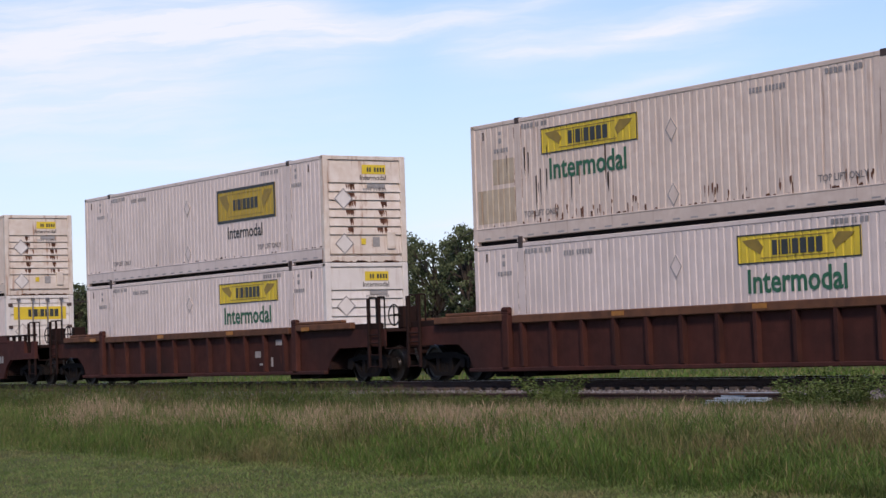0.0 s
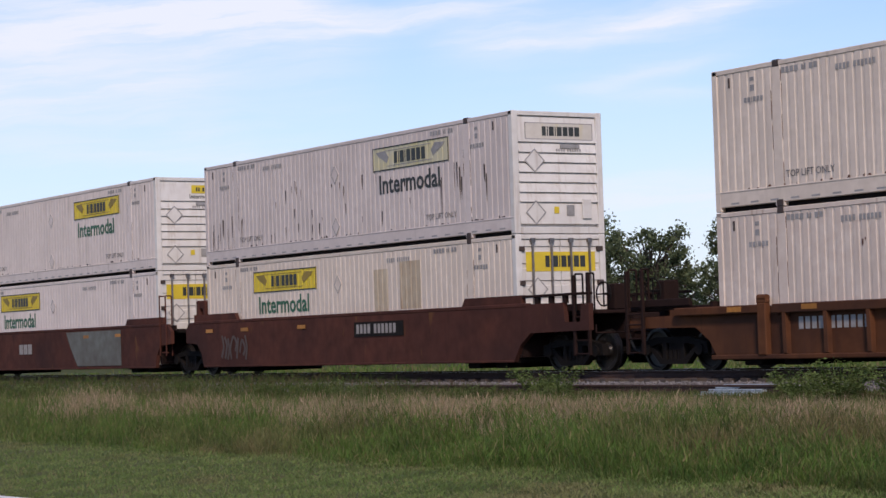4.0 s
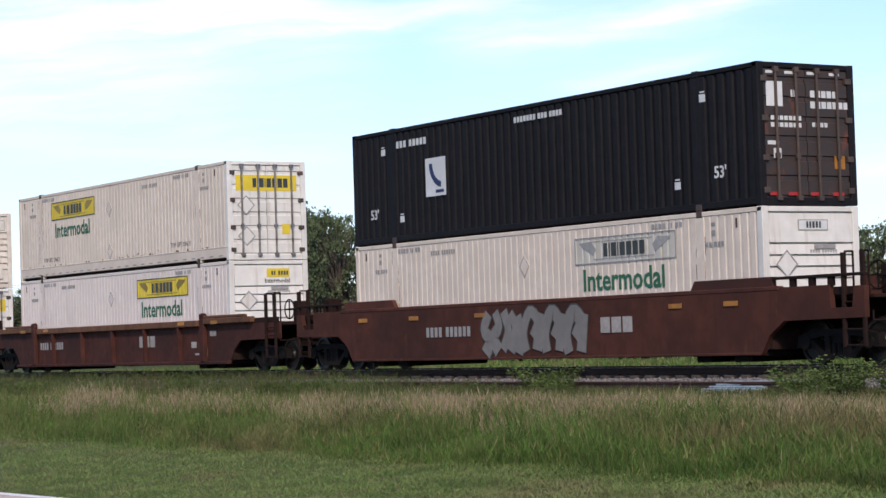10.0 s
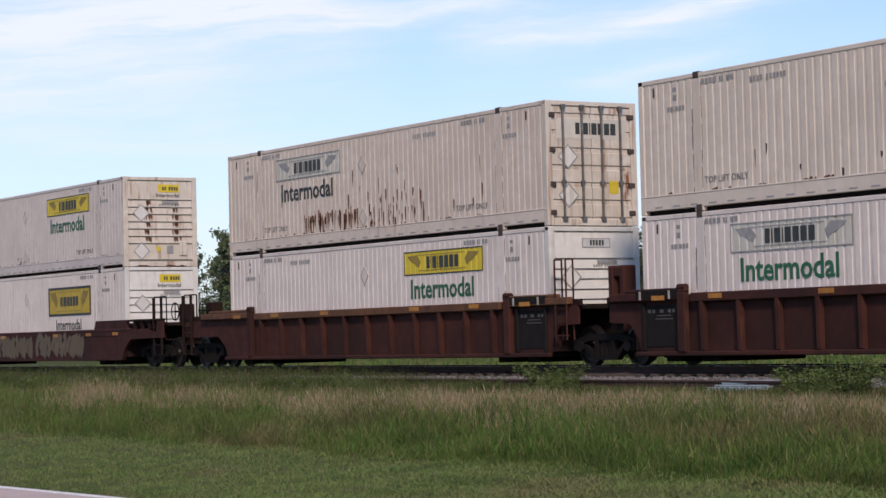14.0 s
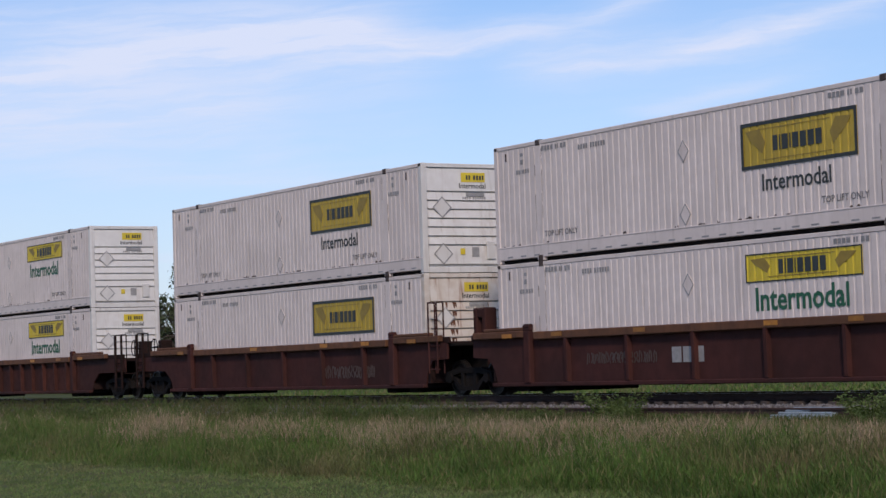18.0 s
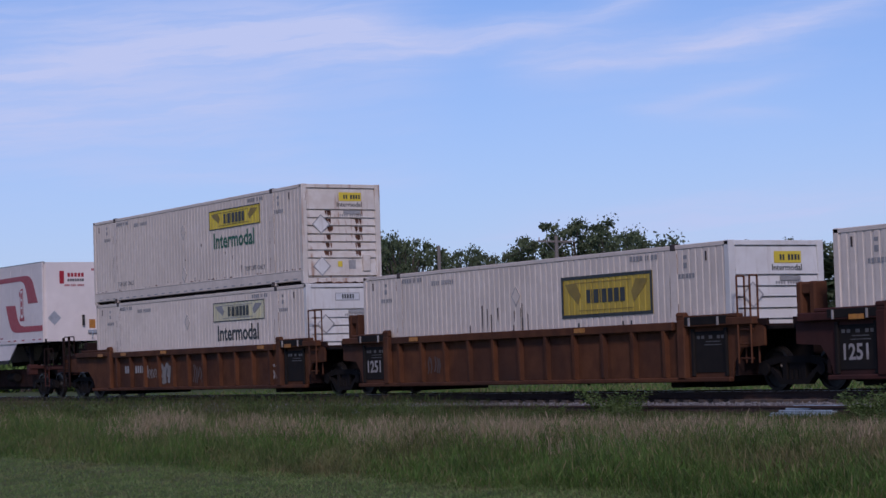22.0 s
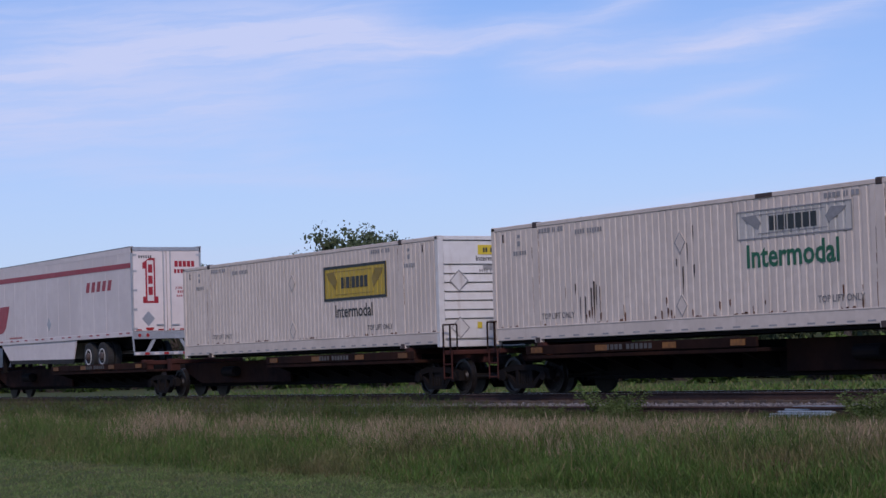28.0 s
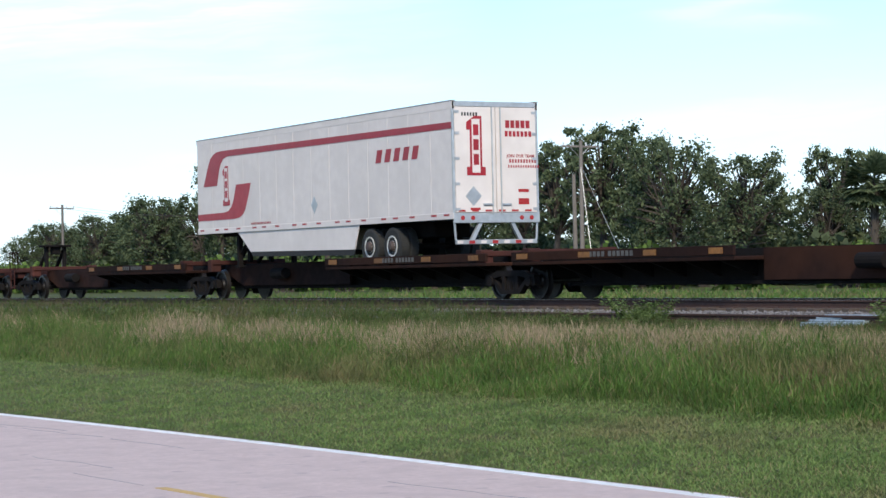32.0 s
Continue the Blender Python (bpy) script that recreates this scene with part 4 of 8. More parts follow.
def black_upper(box):
    out = HALF - 0.012
    l = -LONG / 2
    white_square(box, l + 3.56, 1.05, 0.92, 0.95)
    part("number_marking", small_bars([0.12] * 3 + [0] + [0.12] * 5, 0.17, 0.05), PALE, box, "", (l + 2.2, -out - 0.004, 2.38))
    part("number_marking", small_bars([0.10] * 7 + [0] + [0.10] * 3 + [0] + [0.10] * 4, 0.13, 0.03), PALE, box, "", (l + 7.5, -out - 0.004, 2.50))
    for x, z in ((1.45, 2.25), (14.3, 2.25), (2.3, 0.5), (13.4, 0.5)):
        part("mark", Geo().box(0, 0.20, -0.003, 0, 0, 0.16).box(0.02, 0.18, -0.003, 0, 0.19, 0.22), PALE, box, "", (l + x, -out - 0.004, z))
    for x in (0.85, 14.7):
        part("lettering", text_mesh("53'", 0.34, "y", 0.008), PALE, box, "white lettering", (l + x, -out - 0.006, 0.65))
    door_end(box, BLACK_DOOR, None, OLD_METAL)
    xe = LONG / 2 - 0.035
    for y0, y1, z0, z1 in ((-1.05, -0.62, 2.0, 2.50), (-0.90, -0.70, 0.95, 1.15), (-1.05, -0.75, 1.22, 1.30), (0.72, 1.0, 0.75, 1.02)):
        part("white_panel", Geo().box(xe, xe + 0.006, y0, y1, z0, z1), PALE if z0 != 0.75 else REFLECT, box)
    for y, z, ws in ((0.12, 2.2, [0.12] * 5), (0.12, 1.98, [0.12] * 7), (-0.95, 1.72, [0.09] * 7), (-0.95, 1.58, [0.09] * 7), (-0.4, 2.2, [0.05, 0.05]), (0.15, 1.6, [0.08] * 4)):
        part("number_marking", small_bars(ws, 0.14 if z > 1.9 else 0.09, 0.03, "x"), PALE, box, "", (xe + 0.002, y, z))
    for y in (-1.05, -0.55, 0.05, 0.65):
        part("reflector", Geo().box(xe, xe + 0.006, y, y + 0.30, 0.20, 0.27), TAIL_RED, box)
        part("reflector", Geo().box(xe, xe + 0.006, y, y + 0.28, 2.66, 2.72), PALE, box)


# ---- railcars ----
WHEEL_R = 0.457
AXLES = {-1: [], 1: []}


def truck_under(car, x):
    """A two-axle truck: bolster, two side frames with springs, two wheelsets that turn."""
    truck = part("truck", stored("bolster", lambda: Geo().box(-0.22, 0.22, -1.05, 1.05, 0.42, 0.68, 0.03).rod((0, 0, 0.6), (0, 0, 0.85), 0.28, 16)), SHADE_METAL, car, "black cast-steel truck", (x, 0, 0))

    def frame_mesh(s):
        g = Geo()
        y0, y1 = s * 0.93, s * 1.09
        g.prism([(-1.16, 0.36), (-1.12, 0.60), (-0.55, 0.72), (0.55, 0.72), (1.12, 0.60), (1.16, 0.36), (0.98, 0.36), (0.90, 0.50), (0.48, 0.58), (-0.48, 0.58), (-0.90, 0.50), (-0.98, 0.36)], y0, y1)
        g.prism([(-0.86, 0.52), (-0.70, 0.50), (-0.34, 0.24), (0.34, 0.24), (0.70, 0.50), (0.86, 0.52), (0.44, 0.14), (-0.44, 0.14)], y0, y1)
        for x in (-0.30, 0.30):
            g.box(x - 0.07, x + 0.07, y0, y1, 0.22, 0.60, 0.01)
        for x in (-0.15, 0.0, 0.15):
            g.rod((x, s * 1.01, 0.24), (x, s * 1.01, 0.46), 0.065, 8)
        return g
    for s in (-1, 1):
        part("side_frame", stored(("side_frame", s), lambda: frame_mesh(s)), WHEEL, truck)
        for x in (-0.889, 0.889):
            part("bearing_cap", stored(("cap", s), lambda: Geo().turned((0, s * 1.09, WHEEL_R), [(-0.04, 0.13), (0.05, 0.13), (0.07, 0.10)], 14)), WHEEL, truck, "", (x, 0, 0))

    def wheels():
        g = Geo().rod((0, -1.0, 0), (0, 1.0, 0), 0.075, 12)
        for s in (-1, 1):
            rim = [(-0.015, WHEEL_R + 0.025), (0.012, WHEEL_R + 0.022), (0.02, WHEEL_R), (0.11, WHEEL_R - 0.006), (0.115, WHEEL_R - 0.07), (0.07, WHEEL_R - 0.09), (0.05, 0.18), (0.11, 0.14), (0.115, 0.08)]
            g.turned((0, s * 0.70, 0), [(s * a, b) for a, b in rim], 28)
            for k in range(2):
                a = k * math.pi + 0.4
                g.box(0.27 * math.cos(a) - 0.025, 0.27 * math.cos(a) + 0.025, s * 0.75, s * 0.775, 0.27 * math.sin(a) - 0.025, 0.27 * math.sin(a) + 0.025)
        return g
    for d in (-1, 1):
        ob = part("wheelset", stored("wheelset", wheels), WHEEL_FACE, truck, "", (d * 0.889, 0, WHEEL_R))
        AXLES[d].append(ob)
    return truck


def handrail(car, x, y, z0, z1, material):
    part("handrail", stored(("rail", round(z1 - z0, 2)), lambda: Geo().tube([(0, -0.10, 0), (0, -0.10, z1 - z0), (0, 0.10, z1 - z0), (0, 0.10, 0)], 0.022)), material, car, "", (x, y, z0))


def coupler(car, x, d):
    part("coupler", stored(("coupler", d), lambda: Geo().box(-0.1 * d, d * 0.55, -0.09, 0.09, 0.76, 0.94, 0.02).box(d * 0.45, d * 0.75, -0.14, 0.16, 0.70, 1.0, 0.04)), SHADE_METAL, car, "", (x, 0, 0))


# strokes of sprayed shapes in a unit cell: leaning flames, hooks and loops that spell nothing
FORMS = ((((0.10, 0.02), (0.26, 0.30), (0.16, 0.62), (0.34, 0.98)), ((0.52, 0.06), (0.66, 0.40), (0.50, 0.90))),
         (((0.30, 0.94), (0.14, 0.60), (0.36, 0.34), (0.20, 0.04)), ((0.62, 0.98), (0.80, 0.66), (0.58, 0.40), (0.84, 0.10))),
         (((0.08, 0.30), (0.34, 0.78), (0.60, 0.46), (0.40, 0.20)), ((0.72, 0.96), (0.82, 0.50), (0.68, 0.04))),
         (((0.14, 0.96), (0.30, 0.52), (0.10, 0.10)), ((0.40, 0.90), (0.62, 0.58), (0.46, 0.06)), ((0.78, 0.84), (0.92, 0.44), (0.74, 0.02))),
         (((0.20, 0.06), (0.06, 0.48), (0.36, 0.92), (0.70, 0.70), (0.52, 0.36)), ((0.86, 0.88), (0.70, 0.08))))


def ribbon(g, pts, w0, w1, y0, y1):
    """A flat stroke along (x, z) points, its half width from w0 to w1."""
    n = len(pts)
    side = []
    for i in range(n):
        a, b = pts[max(0, i - 1)], pts[min(n - 1, i + 1)]
        d = math.hypot(b[0] - a[0], b[1] - a[1]) or 1.0
        q = w0 + (w1 - w0) * i / (n - 1)
        side.append((-(b[1] - a[1]) / d * q, (b[0] - a[0]) / d * q))
    for i in range(n - 1):
        (ax, az), (bx, bz), (p, q), (u, v) = pts[i], pts[i + 1], side[i], side[i + 1]
        g.prism([(ax - p, az - q), (ax + p, az + q), (bx + u, bz + v), (bx - u, bz - v)], y0, y1)


def rounded(pts, steps=4):
    """The points with a smooth curve led through them."""
    out, n = [], len(pts)
    for i in range(n - 1):
        p0, p1, p2, p3 = (pts[min(max(k, 0), n - 1)] for k in (i - 1, i, i + 1, i + 2))
        for k in range(steps):
            t = k / steps
            out.append(tuple(0.5 * (2 * b + (c - a) * t + (2 * a - 5 * b + 4 * c - d) * t * t + (3 * b - a - 3 * c + d) * t ** 3) for a, b, c, d in zip(p0, p1, p2, p3)))
    return out + [pts[-1]]


def spray_letters(car, seed, x0, x1, z0, z1, material, y, label, fat, outlined):
    """Sprayed forms that cannot be read: rounded strokes, thin or fat, with or without a dark edge."""
    rnd = random.Random(seed)
    high = z1 - z0
    n = max(2, round((x1 - x0) / (high * (0.78 if outlined else 0.62))))
    w = (x1 - x0) / n
    edge, fill, count = Geo(), Geo(), 0
    for i in range(n):
        form, lean, lift = rnd.choice(FORMS), rnd.uniform(-0.06, 0.20) * w, rnd.uniform(-0.04, 0.04) * high
        for stroke in form:
            pts = rounded([(x0 + w * (i - 0.04 + 1.08 * u + rnd.uniform(-0.05, 0.05)) + lean * (v - 0.5), z0 + lift + high * (0.04 + 0.92 * v)) for u, v in stroke])
            a, b = fat * w * rnd.uniform(0.8, 1.1), fat * w * rnd.uniform(0.9, 1.35)
            d = 0.0005 * (count % 11)
            count += 1
            if outlined:
                ribbon(edge, pts, a + 0.035, b + 0.035, y - 0.0016 - d * 0.2, y)
            ribbon(fill, pts, a, b, y - 0.0048 - d, y - 0.0030)
    if outlined:
        part("spray_paint", edge, INK, car, "dark sprayed outline")
    part("spray_paint", fill, material, car, label)


PATCH_GREY = surface("grey_repaint", (0.175, 0.185, 0.170), (0.13, 0.125, 0.11), 2.5, 0.8, patchy=(0.10, 0.085, 0.07), spec=0.12)
SOOT_INK = surface("dull_stencil", (0.11, 0.105, 0.10), (0.07, 0.065, 0.06), 6, 0.8)


LOW_SIDED = (3, 7, 8, 14)      # cars with shallower sides


def well_car(k, style, paint, left_joint, right_joint, chord=None, sprays=(), marks=(), ribs=1.18):
    """A well unit; its body runs between the ends of a 53-foot container. Joints: 'end' has its own truck and coupler,
    'own' carries the shared truck, 'none' rests on the next unit's truck."""
    names = {id(BROWN): "brown", id(ORANGE): "faded orange-brown", id(MAROON): "dark maroon", id(MOTTLED): "mottled rust-brown", id(BRICK): "brick-brown"}
    label = f"{names[id(paint)]} {'ribbed' if style == 'ribbed' else 'smooth-sided'} steel well car" + (" with spray-painted letters" if sprays else " with worn paint")
    car = thing("well_car", label, "railcar", "cars of the train")
    car["unit"] = k
    chord = chord or paint
    half = LONG / 2
    S = 1.46
    # side walls, with a cut for the wheels at each end
    shallow = k in LOW_SIDED
    top = (1.28 if shallow else 1.50) if style == "ribbed" else 1.22 if shallow else 1.56
    dz = top - 1.50         # by which the chords of a ribbed car stand lower
    crown = 1.52 if shallow else top + 0.22
    low = [(half + 0.02, 0.25), (half + 0.28, 0.62), (half + 0.72, 0.90)]
    arch = {"ribbed": low + [(half + 3.1, 0.92), (half + 3.1, 1.36 + dz), (half + 1.55, 1.38 + dz), (half + 1.55, top)],
            "smooth": low + [(half + 3.0, 0.92), (half + 3.0, min(1.52, crown - 0.08)), (half + 2.72, min(1.52, crown - 0.08)), (half + 2.66, 1.12), (half + 2.08, 1.12), (half + 2.04, top)],
            "joint": [(half + 0.02, 0.25), (half + 0.14, 0.62), (half + 0.42, 0.92), (half + 1.15, 0.96), (half + 1.15, 1.34), (half + 0.9, top)]}
    r = arch[style if right_joint == "end" else "joint"]
    l = [(-x, z) for x, z in arch[style if left_joint == "end" else "joint"]][::-1]
    key = ("well", style, shallow, left_joint == "end", right_joint == "end")
    for s in (-1, 1):
        y0, y1 = (s * (S - 0.16), s * (S - 0.10)) if style == "ribbed" else (s * (S - 0.12), s * S)
        wall = part("side_wall", stored((*key, "wall", s), lambda: Geo().prism(r + l, y0, y1)), paint, car)
        if style == "ribbed":
            part("top_chord", stored((*key, "chord", s), lambda: Geo().box(-6.25, 6.25, s * (S - 0.12), s * (S + 0.04), 1.34 + dz, 1.53 + dz, 0.02)), chord, wall, "worn top chord")
            part("bottom_chord", stored((*key, "bottom", s), lambda: Geo().box(-half - 0.1, half + 0.1, s * (S - 0.12), s * (S + 0.02), 0.22, 0.32, 0.02)), paint, wall)
            n = int(12.2 / ribs / 2)
            for i in range(-n, n + 1):
                part("rib", stored(("rib", s, shallow), lambda: Geo().prism([(s * (S - 0.12), 0.30), (s * (S + 0.02), 0.34), (s * (S + 0.035), 1.36 + dz), (s * (S - 0.12), 1.36 + dz)], -0.05, 0.05, "x")), paint, wall, "", (i * ribs, 0, 0))
            for x in (-6.55, 6.55):
                part("lift_bracket", stored(("bracket", s, shallow), lambda: Geo().box(-0.13, 0.13, s * (S - 0.10), s * (S + 0.05), 0.30, 1.56 + dz, 0.02).box(-0.17, 0.15, s * (S - 0.09), s * (S + 0.04), 1.54 + dz, 1.64 + dz, 0.03).rod((-0.13, s * (S - 0.02), 1.66 + dz), (0.13, s * (S - 0.02), 1.66 + dz), 0.07, 10)), paint, wall, "", (x, 0, 0))
            for d, joint in ((-1, left_joint), (1, right_joint)):
                end = half + ((1.25 if k == 3 else 1.6) if joint == "end" else 0.95)
                part("end_chord", stored((*key, "endchord", s, d, k == 3), lambda: Geo().box(d * 6.62, d * end, s * (S - 0.12), s * (S + 0.04), 1.36 + dz, 1.53 + dz, 0.02) if k == 3 else Geo().box(d * 6.62, d * end, s * (S - 0.12), s * (S + 0.04), 1.40, 1.57, 0.02).box(d * 6.66, d * (end - 0.5), s * (S - 0.14), s * (S + 0.02), 1.57, 1.65, 0.02)), chord, wall, "worn top chord")
        else:
            part("top_chord", stored((*key, "chord", s), lambda: Geo().box(-half - 0.6, half + 0.6, s * (S - 0.14), s * (S + 0.012), top - 0.06, top + 0.03, 0.015)), paint, wall)
            if paint is MAROON or paint is MOTTLED:
                part("upper_panel", stored((*key, "upper", s), lambda: Geo().prism([(s * (S - 0.02), 0.98), (s * (S + 0.012), 1.02), (s * (S + 0.012), top - 0.07), (s * (S - 0.02), top - 0.07)], -half + 0.5, half - 0.5, "x")), paint, wall)
            part("bottom_chord", stored((*key, "bottom", s), lambda: Geo().box(-half, half, s * (S - 0.14), s * (S + 0.012), 0.235, 0.29, 0.01)), paint, wall)
            for d in (-1, 1):
                outer = (left_joint if d < 0 else right_joint) == "end"
                end = half + (0.40 if outer else 0.6)
                part("end_chord", stored((*key, "endchord", s, d), lambda: Geo().prism([(d * 5.92, top + 0.03), (d * 6.06, crown), (d * end, crown), (d * end, top + 0.03)], s * (S - 0.12), s * (S - 0.01))), paint, wall)
                if outer:
                    part("top_plate", stored((*key, "topplate", s, d), lambda: Geo().box(d * end, d * (half + 3.0), s * (S - 0.13), s * S, crown - 0.07, crown - 0.01, 0.01)), SOOTY, wall)
                    for x in (0.95, 1.5, 2.04):
                        part("plate_post", stored(("platepost", s, shallow), lambda: Geo().box(-0.07, 0.07, s * (S - 0.11), s * (S - 0.03), top - 0.02, crown - 0.07)), SOOTY, wall, "", (d * (half + x), 0, 0))
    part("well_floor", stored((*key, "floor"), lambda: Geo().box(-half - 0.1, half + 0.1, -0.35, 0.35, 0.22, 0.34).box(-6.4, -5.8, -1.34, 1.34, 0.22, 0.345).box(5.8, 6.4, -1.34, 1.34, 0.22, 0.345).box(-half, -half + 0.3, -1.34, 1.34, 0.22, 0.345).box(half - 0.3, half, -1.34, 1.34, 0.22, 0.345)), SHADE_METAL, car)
    for d, joint in ((-1, left_joint), (1, right_joint)):
        reach = 3.05 if joint == "end" else 1.35
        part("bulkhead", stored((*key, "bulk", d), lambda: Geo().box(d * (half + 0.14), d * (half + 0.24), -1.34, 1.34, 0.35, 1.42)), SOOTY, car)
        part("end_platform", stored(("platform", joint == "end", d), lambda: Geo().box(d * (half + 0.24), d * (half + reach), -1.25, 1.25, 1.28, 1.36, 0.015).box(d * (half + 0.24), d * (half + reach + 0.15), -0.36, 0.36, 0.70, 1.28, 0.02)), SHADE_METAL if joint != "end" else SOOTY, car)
        for s in (-1, 1):
            part("end_rail", stored(("endrail", joint == "end", d, s), lambda: Geo().box(d * (half + 0.9), d * (half + reach - 0.1), s * 1.36, s * 1.28, 1.36, 1.52, 0.015)), SOOTY, car)
        if joint == "end":
            truck_under(car, d * (half + 1.82))
            coupler(car, d * (half + 3.0), d)
            for x in (2.40, 2.95):
                part("stanchion", stored("stanchion", lambda: Geo().box(-0.045, 0.045, -0.03, 0.03, 0.36, 2.16, 0.01)), SOOTY, car, "", (d * (half + x), -1.415, 0))
            part("uncoupling_lever", stored(("lever", d), lambda: Geo().tube([(0, -1.36, 1.05), (0, -1.36, 0.86), (d * 0.12, -0.30, 0.86), (d * 0.30, -0.06, 0.98)], 0.018)), SOOTY, car, "", (d * (half + 3.12), 0, 0))
            part("air_hose", stored(("hose", d), lambda: Geo().tube([(0, -0.42, 0.86), (d * 0.10, -0.44, 0.66), (d * 0.22, -0.42, 0.46), (d * 0.40, -0.34, 0.38), (d * 0.58, -0.22, 0.42)], 0.032, 7)), TYRE, car, "", (d * (half + 3.05), 0, 0))
            for z in (0.40, 0.70, 1.0, 1.22):
                part("ladder_rung", stored("end_rung", lambda: Geo().rod((-0.275, 0, 0), (0.275, 0, 0), 0.018, 6)), SOOTY, car, "", (d * (half + 2.675), -1.42, z))
            for dx in (0.0, 0.42):
                handrail(car, d * (half + 2.45 + dx), -1.30, 1.36, 2.18, SHADE_METAL if k % 3 else SOOTY)
            if d > 0 or k % 2:
                wheel = part("brake_wheel", stored(("brake", d), lambda: Geo().tube([(0.27 * math.cos(i * math.tau / 20), 0, 0.27 * math.sin(i * math.tau / 20)) for i in range(21)], 0.018, 6).box(-0.25, 0.25, -0.012, 0.012, -0.015, 0.015).box(-0.015, 0.015, -0.012, 0.012, -0.25, 0.25).rod((0, 0, 0), (0, 0.22, 0), 0.03, 8)), SHADE_METAL, car, "", (d * (half + 2.75), -0.85, 1.72))
                part("brake_stand", stored("brakestand", lambda: Geo().box(-0.16, 0.16, -0.55, -0.15, 1.36, 1.95, 0.03)), SOOTY, car, "", (d * (half + 2.75), -0.1, 0))
        elif joint == "own":
            truck_under(car, d * (half + 1.73))
            part("articulation_post", stored(("artic", d), lambda: Geo().box(-0.30, -0.12, -0.72, -0.36, 1.36, 2.24, 0.03).box(0.12, 0.30, -0.72, -0.36, 1.36, 2.24, 0.03).box(-0.14, 0.14, -0.70, -0.38, 1.98, 2.22, 0.03).box(-0.30, 0.30, 0.36, 0.72, 1.36, 2.24, 0.03).box(-0.45, 0.45, -0.35, 0.35, 0.75, 1.20, 0.04)), paint, car, "", (d * (half + 1.73), 0, 0))
            handrail(car, d * (half + 0.45), -1.38, 0.60, 2.42, paint)
            handrail(car, d * (half + 0.88), -1.38, 0.60, 2.42, paint)
            part("ladder_rung", stored(("rungs", d), lambda: Geo().rod((0, -1.42, 0.70), (d * 0.43, -1.42, 0.70), 0.02, 6).rod((0, -1.42, 1.0), (d * 0.43, -1.42, 1.0), 0.02, 6).rod((0, -1.42, 1.3), (d * 0.43, -1.42, 1.3), 0.02, 6)), paint, car, "", (d * (half + 0.45), 0, 0))
    # bearer blocks and hoses under the floor
    for x in (-7.2, -6.0, 6.0, 7.2):
        part("under_block", stored("underblock", lambda: Geo().box(-0.28, 0.28, -1.2, 1.2, 0.10, 0.24, 0.03)), SHADE_METAL, car, "", (x, 0, 0))
    rnd = random.Random(k)
    for x in (-7.4, -5.2, -2.0, 2.6, 5.4, 7.5):
        if rnd.random() < 0.75:
            part("reflector", stored("reflector", lambda: Geo().box(-0.22, 0.22, -0.006, 0.0, 0, 0.10)), REFLECT, car, "", (x + rnd.uniform(-0.3, 0.3), -S - (0.044 if style == "ribbed" else 0.018), 1.40 + dz if style == "ribbed" else 1.04 if shallow else 1.24))
    for kind, x in marks:
        y = -S - 0.016 if style == "smooth" else -S + 0.096
        rise = -0.16 if shallow else 0.0
        if kind == "number":
            if k in (4, 6):
                part("number_patch", stored("no_patch", lambda: Geo().box(-0.12, 2.35, -0.002, 0.001, -0.08, 0.30)), BOARD, car, "dark patch behind the number", (x, y, 1.04))
            part("number_marking", stored("car_no", lambda: small_bars([0.13, 0.13, 0.13, 0.13, 0, 0.13, 0.13, 0.13, 0.13, 0.13, 0.13], 0.20, 0.06)), STENCIL, car, "", (x, y, 1.04 + rise))
        elif kind == "dim_number":
            part("number_marking", stored("car_no", lambda: small_bars([0.13, 0.13, 0.13, 0.13, 0, 0.13, 0.13, 0.13, 0.13, 0.13, 0.13], 0.24, 0.06)), GREY_INK, car, "", (x, y, 0.80))
        elif kind == "emblem":
            part("emblem_marking", stored("car_emblem", lambda: small_bars([0.34, 0.34, 0.34], 0.34, 0.06)), STENCIL, car, "pale emblem bars", (x, y, 0.78))
        elif kind == "dim_emblem":
            part("emblem_marking", stored("car_emblem", lambda: small_bars([0.34, 0.34, 0.34], 0.34, 0.06)), GREY_INK, car, "faded emblem bars", (x, y, 0.70))
        elif kind[:5] == "board":
            board = part("data_board", stored("board", lambda: Geo().box(0, 1.05, -0.012, 0, 0.42, 1.30, 0.004)), BOARD, car, "black data board", (x, y, 0))
            for dx in (-0.09, 1.05):
                part("board_post", stored("board_post", lambda: Geo().box(0, 0.09, -0.06, 0.0, 0.34, 1.36, 0.01)), BOARD, board, "", (dx, 0, 0))
            part("chord_sleeve", stored("chord_sleeve", lambda: Geo().box(-0.20, 1.25, -0.045, 0.0, 1.44, 1.62, 0.01)), BOARD, board, "black painted chord", (0, -0.10, 0.0))
            for dx in (0.0, 1.0):
                part("grab_hook", stored("grab_hook", lambda: Geo().box(-0.02, 0.02, -0.03, 0.0, 1.42, 1.60)), STENCIL, board, "", (dx, -0.15, 0))
            if kind[5:]:
                part("lettering", text_mesh(kind[5:], 0.44, "y", 0.010), STENCIL, board, "pale stencilled number", (0.04, -0.018, 0.62))
            part("data_marking", stored("board_data", lambda: small_bars([0.1, 0.1, 0, 0.12, 0, 0.1, 0.1], 0.07, 0.05).box(0.25, 0.85, -0.003, 0, -0.14, -0.12).box(0.3, 0.8, -0.003, 0, -0.07, -0.05)), SOOT_INK, board, "", (0.08, -0.016, 1.14))
        elif kind == "fifty":
            part("lettering", text_mesh("53", 0.62, "y", 0.012), GRAFFITI[1] if paint is MAROON else STENCIL, car, "dull lettering", (x, y - 0.003, 0.50))
        elif kind == "plates":
